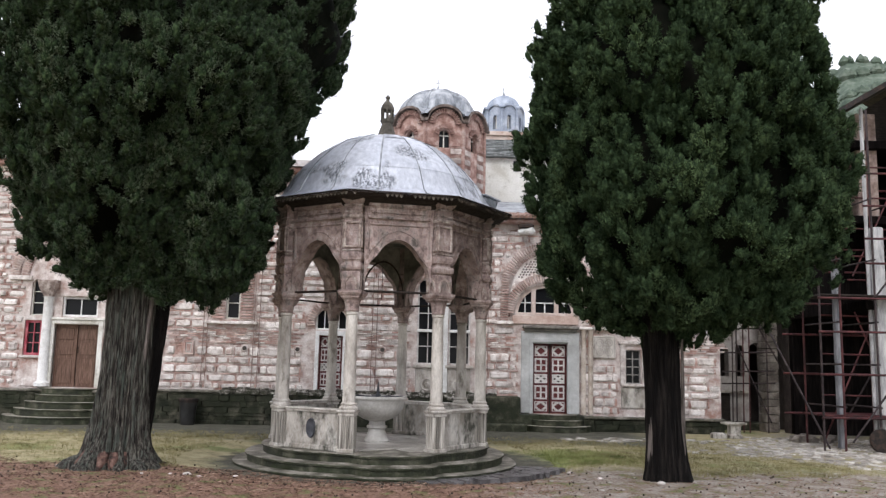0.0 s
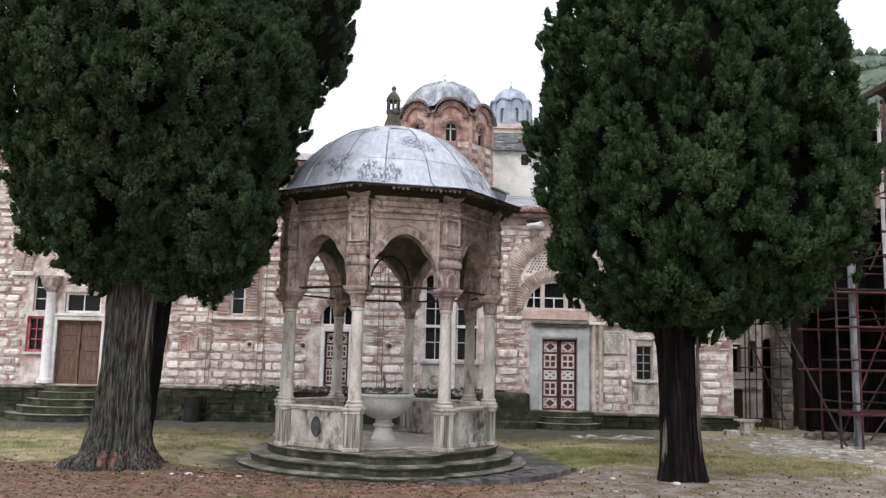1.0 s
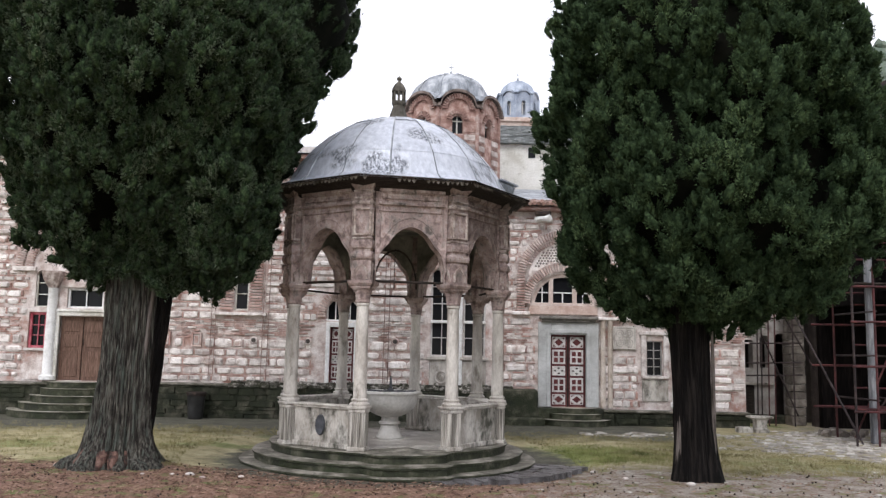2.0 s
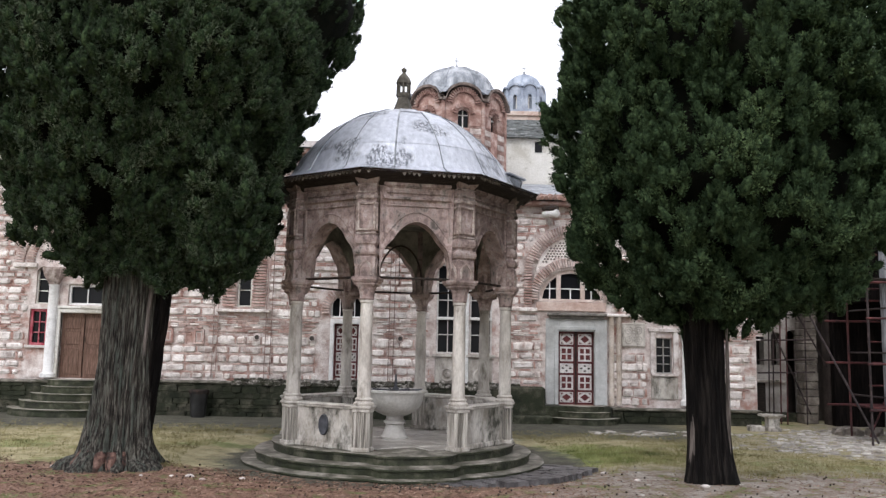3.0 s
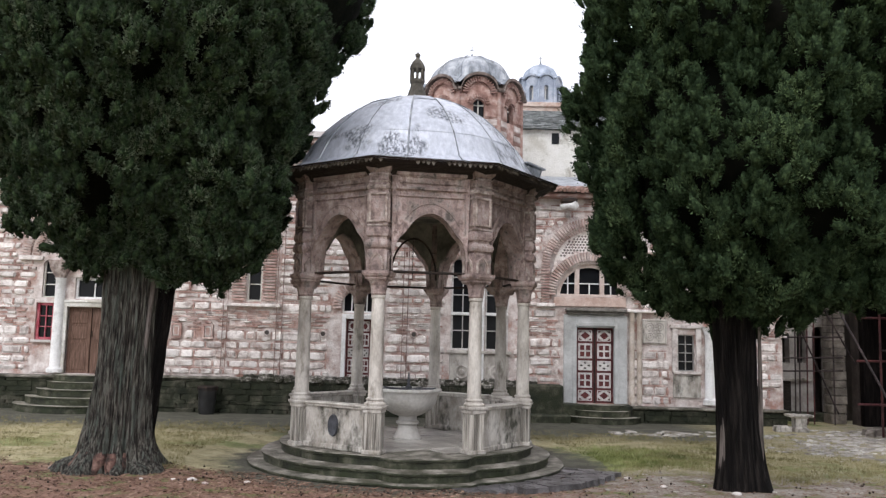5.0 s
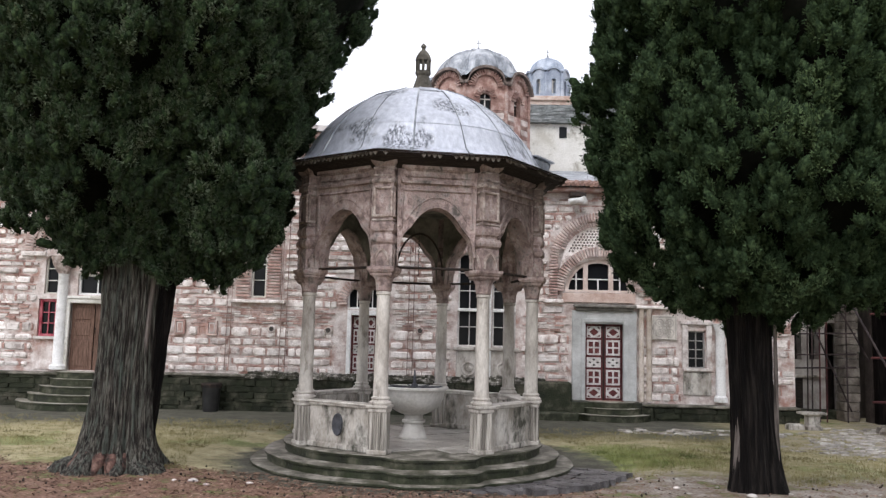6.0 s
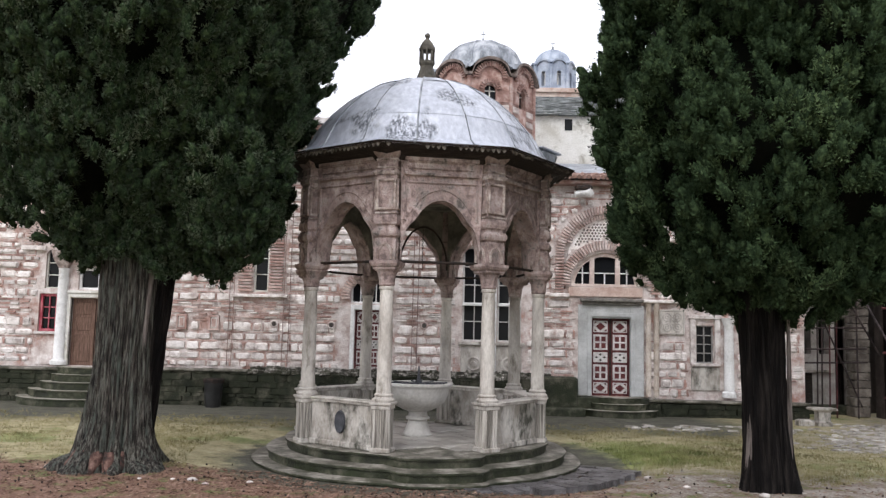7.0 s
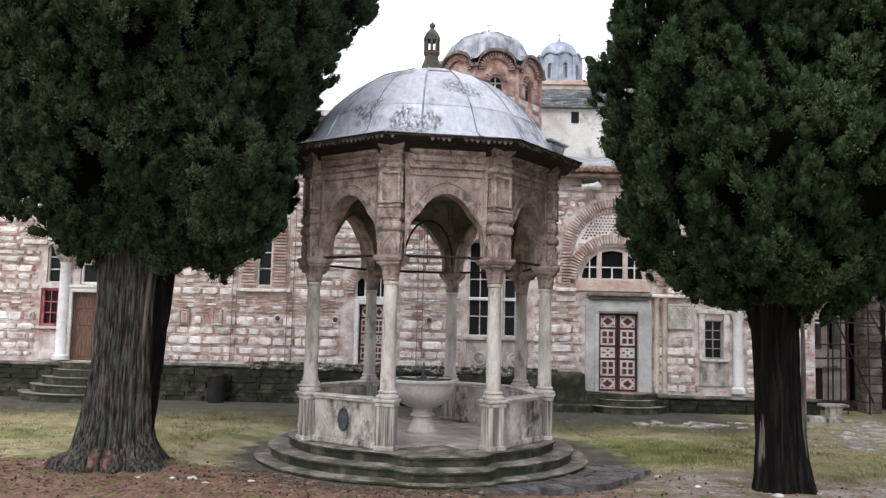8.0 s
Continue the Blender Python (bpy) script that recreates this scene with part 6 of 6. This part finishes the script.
part("gable", Geo().slab([(11.0, 8.2), (20.0, 8.2), (15.5, 11.1)], 20.4, 20.6), DARKWOOD, wing, "dark boarded gable")
part("inner_shade", Geo().box(10.99, 20, 22.3, 22.5, 0.0, 3.34), SHADE_BLACK, wing, "ground floor screen coloured near black for deep shade")
part("upper_boarding", Geo().box(11.0, 20, 20.6, 20.75, 3.58, 8.2), SHADE_BLACK, wing, "upper floor screen coloured near black for deep shade")
part("end_wall", Geo().box(10.85, 10.98, 19.2, 22.8, 3.3, 8.2), SHADE_BLACK, wing, "end screen coloured near black for deep shade")

scaf = thing("scaffold", "tubular steel scaffold with red oxide and dark tubes", "scaffold", (0, 0, 0))


def rod(a, b, r=0.027, m=TUBE):
    part("tube", Geo().tube(a, b, r, 8), m, scaf)


for x in (9.55, 10.05, 10.9, 11.8, 12.7, 13.7):
    for y in (17.7, 19.6):
        if x > 9.8 or y < 18:
            rod((x, y, 0), (x, y, 4.0 if x < 10.5 else 8.2), 0.027, TUBE if (x * 10) % 2 < 1 else TUBE_G)
for z in (0.75, 1.75, 2.75, 3.55, 4.4, 5.0, 5.8, 6.6):
    for y in (17.68, 19.62):
        rod((9.5 if z < 3.7 else 10.7, y, z), (14, y, z + 0.03))
for a, b in (((8.9, 19.8, 3.5), (9.65, 17.65, 0.05)), ((10.2, 17.66, 0.2), (12.2, 17.66, 2.8)), ((10.9, 17.66, 3.6), (12.7, 17.66, 5.9)), ((10.9, 19.6, 0.3), (12.7, 19.6, 3.3))):
    rod(a, b, 0.024, TUBE_G)
for x in (10.45, 11.35, 12.25, 13.2):
    rod((x, 18.6, 0), (x + 0.04, 18.6, 8.0), 0.024, TUBE)
for z in (1.25, 2.25, 3.2, 4.1, 4.7, 5.4, 6.2, 7.0):
    rod((10.0 if z < 3.5 else 10.75, 18.62, z), (14, 18.62, z - 0.02), 0.022, TUBE)
for x in (10.1, 10.95, 11.8, 12.7):
    for z in (1.0, 2.0, 3.0, 4.5, 6.0):
        rod((x, 17.7, z), (x, 19.6, z), 0.022, TUBE_G)
for a, b in (((10.0, 18.64, 0.1), (11.4, 18.64, 3.2)), ((12.2, 18.64, 0.1), (10.9, 18.64, 3.3)), ((10.9, 18.64, 4.2), (12.3, 18.64, 7.0))):
    rod(a, b, 0.022, TUBE)
for x in (9.3, 9.42, 9.62, 9.8):
    rod((x, 22.6, 0), (x + 0.05, 22.6, 3.9), 0.02, TUBE_G if x < 9.5 else TUBE)
for z in (1.4, 1.75, 2.3, 3.0):
    rod((9.0, 22.6, z), (10.6, 22.6, z + 0.04), 0.022, TUBE_G)
for a, b in (((9.4, 22.5, 2.6), (10.4, 22.5, 0.3)), ((9.9, 22.5, 3.4), (10.9, 22.5, 1.6)), ((10.35, 22.6, 0), (10.35, 22.6, 3.6))):
    rod(a, b, 0.022, TUBE_G)
for z in (0.74, 3.6):
    for i in range(3):
        part("deck_plank", Geo().box(9.7, 13.8, 17.9 + i * 0.4, 18.25 + i * 0.4, z + 0.03, z + 0.07, c=0.006), TUBE if z < 1 else DARKWOOD, scaf, "dull red deck plank" if z < 1 else "")

# ---- loose things in the courtyard ----
bn = thing("stone_bench", "small stone table on a stub of carved stone", "bench", (8.55, 20.6, 0))
part("top", Geo().box(-0.3, 0.28, -0.2, 0.2, 0.36, 0.42, c=0.015), SLAB, bn)
part("base", Geo().lathe([(0.24, -0.03), (0.24, 0.08), (0.19, 0.12), (0.19, 0.32), (0.25, 0.36)], 4, None, math.pi / 4), SLAB, bn, "pale stone stub")
part("fallen_block", Geo().box(-0.62, -0.25, -0.2, 0.1, -0.03, 0.14, c=0.03), SLAB, bn)
bin_ = thing("litter_bin", "black litter bin against the mossy plinth", "bin", (-6.1, 21.35, 0))
part("body", Geo().lathe([(0.19, 0), (0.23, 0.62), (0.25, 0.64), (0.25, 0.68), (0.22, 0.68), (0.2, 0.1)], 24), mat("black_plastic", [(0.012, 0.012, 0.012), (0.02, 0.02, 0.02), (0.03, 0.03, 0.03)], 4, 30, rough=0.4, bump=0.05, vary=0.02), bin_, smooth=True)
part("liner", Geo().lathe([(0.255, 0.6), (0.26, 0.67), (0.25, 0.7), (0.2, 0.69)], 14), IRON, bin_, "crumpled dark liner")
tyre = thing("wheelbarrow_wheel", "black rubber wheel leaning by the scaffold", "wheel", (10.75, 17.45, 0.27))
part("tyre", Geo().lathe([(0.17, -0.05), (0.26, -0.05), (0.28, 0.0), (0.26, 0.05), (0.17, 0.05)], 28, Matrix.Rotation(math.pi / 2, 4, "X")), IRON, tyre, smooth=True)
pile = thing("rubble", "heap of pale stone rubble beside the scaffold", "rubble", (10.4, 20.0, 0))
for i in range(14):
    s = RNG.uniform(0.1, 0.22)
    piece("stone_block", PILLAR, pile, pose(RNG.uniform(-0.6, 0.6), RNG.uniform(-0.3, 0.3), s * 0.3, RNG.uniform(-20, 20), RNG.uniform(-20, 20), RNG.uniform(0, 90)) @ Matrix.Diagonal((s * 1.4, s, s * 0.8, 1)))
for i, (x, y, s) in enumerate(((-3.45, 11.7, 0.07), (-3.72, 11.75, 0.035), (-3.2, 11.45, 0.05), (-4.15, 11.7, 0.035), (-5.75, 12.5, 0.06), (-2.75, 11.9, 0.05), (3.95, 11.75, 0.07), (2.75, 13.0, 0.06), (2.2, 12.9, 0.05), (3.1, 12.3, 0.05), (1.6, 12.2, 0.05))):
    g = Geo().lathe([(s * 0.6, -0.02), (s, 0.01), (s * 0.9, s * 0.35), (s * 0.4, s * 0.55), (0.003, s * 0.58)], 9)
    g.v = [(px * (1 + 0.35 * noise.noise((px * 30, py * 30, i))), py * (0.7 + 0.3 * noise.noise((px * 25, py * 25, i + 5))), pz) for px, py, pz in g.v]
    tagged(part("stone", g, STONE, None, "", smooth=True), "small pale stone lying on the needle litter", "stone", "loose stones").location = (x, y, lie(x, y))

# flagstones round the kiosk
flags = thing("paving", "wet dark flagstones round the kiosk steps", "paving", (PX, PY, 0), kind="structure")
for ring, (r0, r1) in enumerate(((2.72, 2.94), (2.96, 3.2), (3.22, 3.46), (3.48, 3.72))):
    n = 92 + 8 * ring
    for i in range(n):
        a0, a1 = 2 * math.pi * (i + 0.04) / n, 2 * math.pi * (i + 0.96) / n
        mid = math.degrees((a0 + a1) / 2)
        if not (285 + 4 * ring < mid < 350 - 5 * ring):
            continue
        lift = -0.065 + 0.012 * ring * ring + RNG.uniform(-0.008, 0.01)
        j = [RNG.uniform(-0.045, 0.045) for _ in range(4)]
        pts = [(r0 + j[0], a0), (r0 + j[1], a1), (r1 + j[2], a1), (r1 + j[3], a0)]
        vs = [(r * math.cos(a), r * math.sin(a), -0.2) for r, a in pts] + [(r * math.cos(a), r * math.sin(a), lift + RNG.uniform(-0.004, 0.004)) for r, a in pts]
        part("flagstone", Geo().add(vs, [(4, 5, 6, 7), (0, 1, 5, 4), (1, 2, 6, 5), (2, 3, 7, 6), (3, 0, 4, 7)]), DAMPFLAG, flags)


# grass, needles, cones and path stones: too many to count
def scatter(name, label, n, area, make, material, cat):
    rng = random.Random(hash_of(name))
    g = Geo()
    made = 0
    while made < n:
        x, y = rng.uniform(area[0], area[1]), rng.uniform(area[2], area[3])
        if math.hypot(x - PX, y - PY) < 2.75 or not make(g, rng, x, y, lie(x, y)):
            continue
        made += 1
    tagged(part(name, g, material), label, cat, kind="stuff")


def hash_of(text):
    return sum((i + 1) * ord(c) for i, c in enumerate(text))


def patch(x, y, s=0.5):
    return noise.noise((x * s, y * s, 5.0))


def blade(g, rng, x, y, z):
    if patch(x, y) + 0.45 * patch(x, y, 2.2) < rng.uniform(-0.55, 0.5) or math.hypot(x - PX, y - PY) < 3.7 or y < 12.9 + 0.5 * patch(x, y, 1.2) or y > 18.0 + rng.uniform(0, 1.6) or x - abs(y - 17.2) * 0.75 > rng.uniform(5.6, 8.0):
        return False
    return tuft(g, rng, x, y, z)


def tuft(g, rng, x, y, z):
    for _ in range(3):
        a, h, w = rng.uniform(0, 6.28), rng.uniform(0.025, 0.065), 0.004
        px, py = x + rng.uniform(-0.03, 0.03), y + rng.uniform(-0.03, 0.03)
        dx, dy = math.cos(a), math.sin(a)
        lean = rng.uniform(0.2, 1.3) * h
        g.add([(px - w * dy, py + w * dx, z - 0.01), (px + w * dy, py - w * dx, z - 0.01), (px + dx * lean, py + dy * lean, z + h)], [(0, 1, 2)])
    return True


def needle(g, rng, x, y, z):
    if y > 13.2 + 0.7 * patch(x, y, 1.2) or (x > 0.6 + rng.uniform(0, 2) and rng.random() < 0.82):
        return False
    a, h = rng.uniform(0, 6.28), rng.uniform(0.02, 0.05)
    dx, dy, w = math.cos(a) * h, math.sin(a) * h, rng.uniform(0.004, 0.01)
    nx, ny = -math.sin(a) * w, math.cos(a) * w
    g.add([(x - dx, y - dy, z + 0.004), (x + nx, y + ny, z + 0.012), (x + dx, y + dy, z + 0.004 + rng.uniform(0, 0.02)), (x - nx, y - ny, z + 0.005)], [(0, 3, 2, 1)])
    return True


def cone(g, rng, x, y, z):
    if y > 13.3 + patch(x, y, 1.2):
        return False
    s = rng.uniform(0.009, 0.018)
    g.lathe([(s * 0.4, 0), (s, s * 0.7), (s * 0.8, s * 1.5), (s * 0.1, s * 1.9)], 6, Matrix.Translation((x, y, z)))
    return True


def pebble(g, rng, x, y, z):
    path = x - abs(y - 17.2) * 0.75 + 1.2 * patch(x, y, 0.8)
    if not (path > rng.uniform(5.9, 7.2) or (x > 3.6 and 18.7 < y < 19.9 + 0.5 * patch(x, y, 1.3) and patch(x, y, 1.6) > -0.05) or (x > 1.4 and 11.0 < y < 13.4 + 0.6 * patch(x, y, 1.1) and rng.random() < 0.1)):
        return False
    s = rng.uniform(0.03, 0.13) if y > 13.5 else rng.uniform(0.02, 0.06)
    n = 7
    rs = [s * rng.uniform(0.7, 1.2) for _ in range(n)]
    h = s * rng.uniform(0.12, 0.3)
    vs = [(x + rs[i] * math.cos(6.283 * i / n), y + 0.8 * rs[i] * math.sin(6.283 * i / n), z - 0.01) for i in range(n)]
    vs += [(x + 0.8 * rs[i] * math.cos(6.283 * i / n), y + 0.64 * rs[i] * math.sin(6.283 * i / n), z + h) for i in range(n)]
    g.add(vs, [tuple(range(n, 2 * n))] + [(i, (i + 1) % n, n + (i + 1) % n, n + i) for i in range(n)])
    return True


scatter("grass", "short damp yellow-green grass of the courtyard", 26000, (-13, 9, 12.5, 20.3), blade, foliage("grass_blades", (0.13, 0.12, 0.055), (0.29, 0.26, 0.13), (0.46, 0.41, 0.25)), "grass")
def green_blade(g, rng, x, y, z):
    if math.hypot((x - 2.8) * 0.8, y - 15.2) > rng.uniform(0.3, 1.7) or math.hypot(x - PX, y - PY) < 3.4:
        return False
    return tuft(g, rng, x, y, z)


scatter("green_grass", "patch of fresh green grass beside the kiosk", 2600, (0.5, 5.2, 13.2, 17.2), green_blade, foliage("fresh_grass_blades", (0.13, 0.155, 0.055), (0.25, 0.28, 0.105), (0.38, 0.4, 0.19)), "grass")
scatter("needle_litter", "reddish-brown fallen cypress needles and bark bits", 16000, (-8, 8, 9.5, 14), needle, mat("litter_bits", [(0.09, 0.052, 0.037), (0.2, 0.12, 0.088), (0.32, 0.225, 0.17)], 4, 30, bump=0, vary=0.5, per="ISLAND"), "litter")
scatter("cypress_cones", "small dark cypress cones on the ground", 380, (-8, 7, 9.8, 14), cone, mat("cone_brown", [(0.025, 0.018, 0.015), (0.045, 0.032, 0.026), (0.07, 0.05, 0.04)], 4, 30, bump=0, vary=0.3, per="ISLAND"), "cones")
scatter("path_stones", "pale flat stones of the trodden path", 1900, (1.4, 13, 11, 21), pebble, mat("path_stone", [(0.2, 0.18, 0.155), (0.36, 0.335, 0.3), (0.54, 0.52, 0.48)], 3, 30, bump=0.3, vary=0.25, per="ISLAND"), "path stones")

# ---- wooded hill far behind ----
hill = Geo()
hv, hw, hh_ = [], 40, 22
for j in range(hh_):
    for i in range(hw):
        y = 90 + j * 9
        k = 0.39 + i * 0.02
        t = min(1, max(0, (k - 0.4) / 0.15))
        hv.append((k * y, y, -1 + 78 * t * t * (3 - 2 * t) * min(1, (j + 1) / 12) + 4.0 * noise.noise((k * 9, y * 0.05, 1))))
hill.add(hv, [(j * hw + i, j * hw + i + 1, (j + 1) * hw + i + 1, (j + 1) * hw + i) for j in range(hh_ - 1) for i in range(hw - 1)])
hl = setting("backdrop", hill, FARTREE, "wooded hillside far behind, haze put into its colour", "hillside", smooth=True)
tg = Geo()
rr_ = random.Random(9)
for _ in range(2600):
    i, j = rr_.randrange(1, 18), rr_.randrange(0, hh_)
    x, y, z = hv[j * hw + i]
    s = rr_.uniform(0.7, 1.7)
    for _k in range(4):
        ox, oy, oz = rr_.uniform(-s, s) * 0.6, rr_.uniform(-s, s) * 0.6, rr_.uniform(0, s)
        q = s * rr_.uniform(0.5, 0.85)
        tg.lathe([(q * 0.4, -q), (q, -q * 0.3), (q * 0.7, q * 0.5), (q * 0.1, q * 1.2)], 5, Matrix.Translation((x + ox, y + oy, z + oz * 0.4 - 0.2)))
tagged(part("far_wood", tg, FARTREE), "trees on the far hillside, haze put into their colour", "wood", kind="stuff")

# ---- pieces of the church wall ----
stones, bricks, count = Geo(), Geo(), {"stone": 0, "brick": 0}
for kind_, x, z, w, h, d in WALL_PIECES:
    y0, y1 = WY + 0.06 - d - 0.005, WY + 0.06
    if facade_stretch(x, z) and count[kind_] < 300:
        count[kind_] += 1
        m = pose(x, (y0 + y1) / 2, z, 0, RNG.uniform(-2.0, 2.0), 0) @ Matrix.Diagonal((w, y1 - y0, h, 1))
        piece("stone_block" if kind_ == "stone" else "brick", RNG.choice(BLOCKS) if kind_ == "stone" else BRICKBLOCK, church, m)
    else:
        tgt = stones if kind_ == "stone" else bricks
        k0 = len(tgt.v)
        tgt.box(x - w / 2, x + w / 2, y0, y1, z - h / 2, z + h / 2, c=min(0.04, h * 0.25) if h > 0.1 else 0)
        if h > 0.1:
            for q in range(k0, len(tgt.v)):
                a, b, e = tgt.v[q]
                tgt.v[q] = (a + RNG.uniform(-0.026, 0.026), b + RNG.uniform(-0.008, 0.008), e + RNG.uniform(-0.02, 0.02))
tagged(part("stonework", stones, STONE_J, church, "coursed pale stone blocks"), kind="stuff")
tagged(part("brickwork", bricks, BRICK_J, church, "thin red bricks between the stones"), kind="stuff")
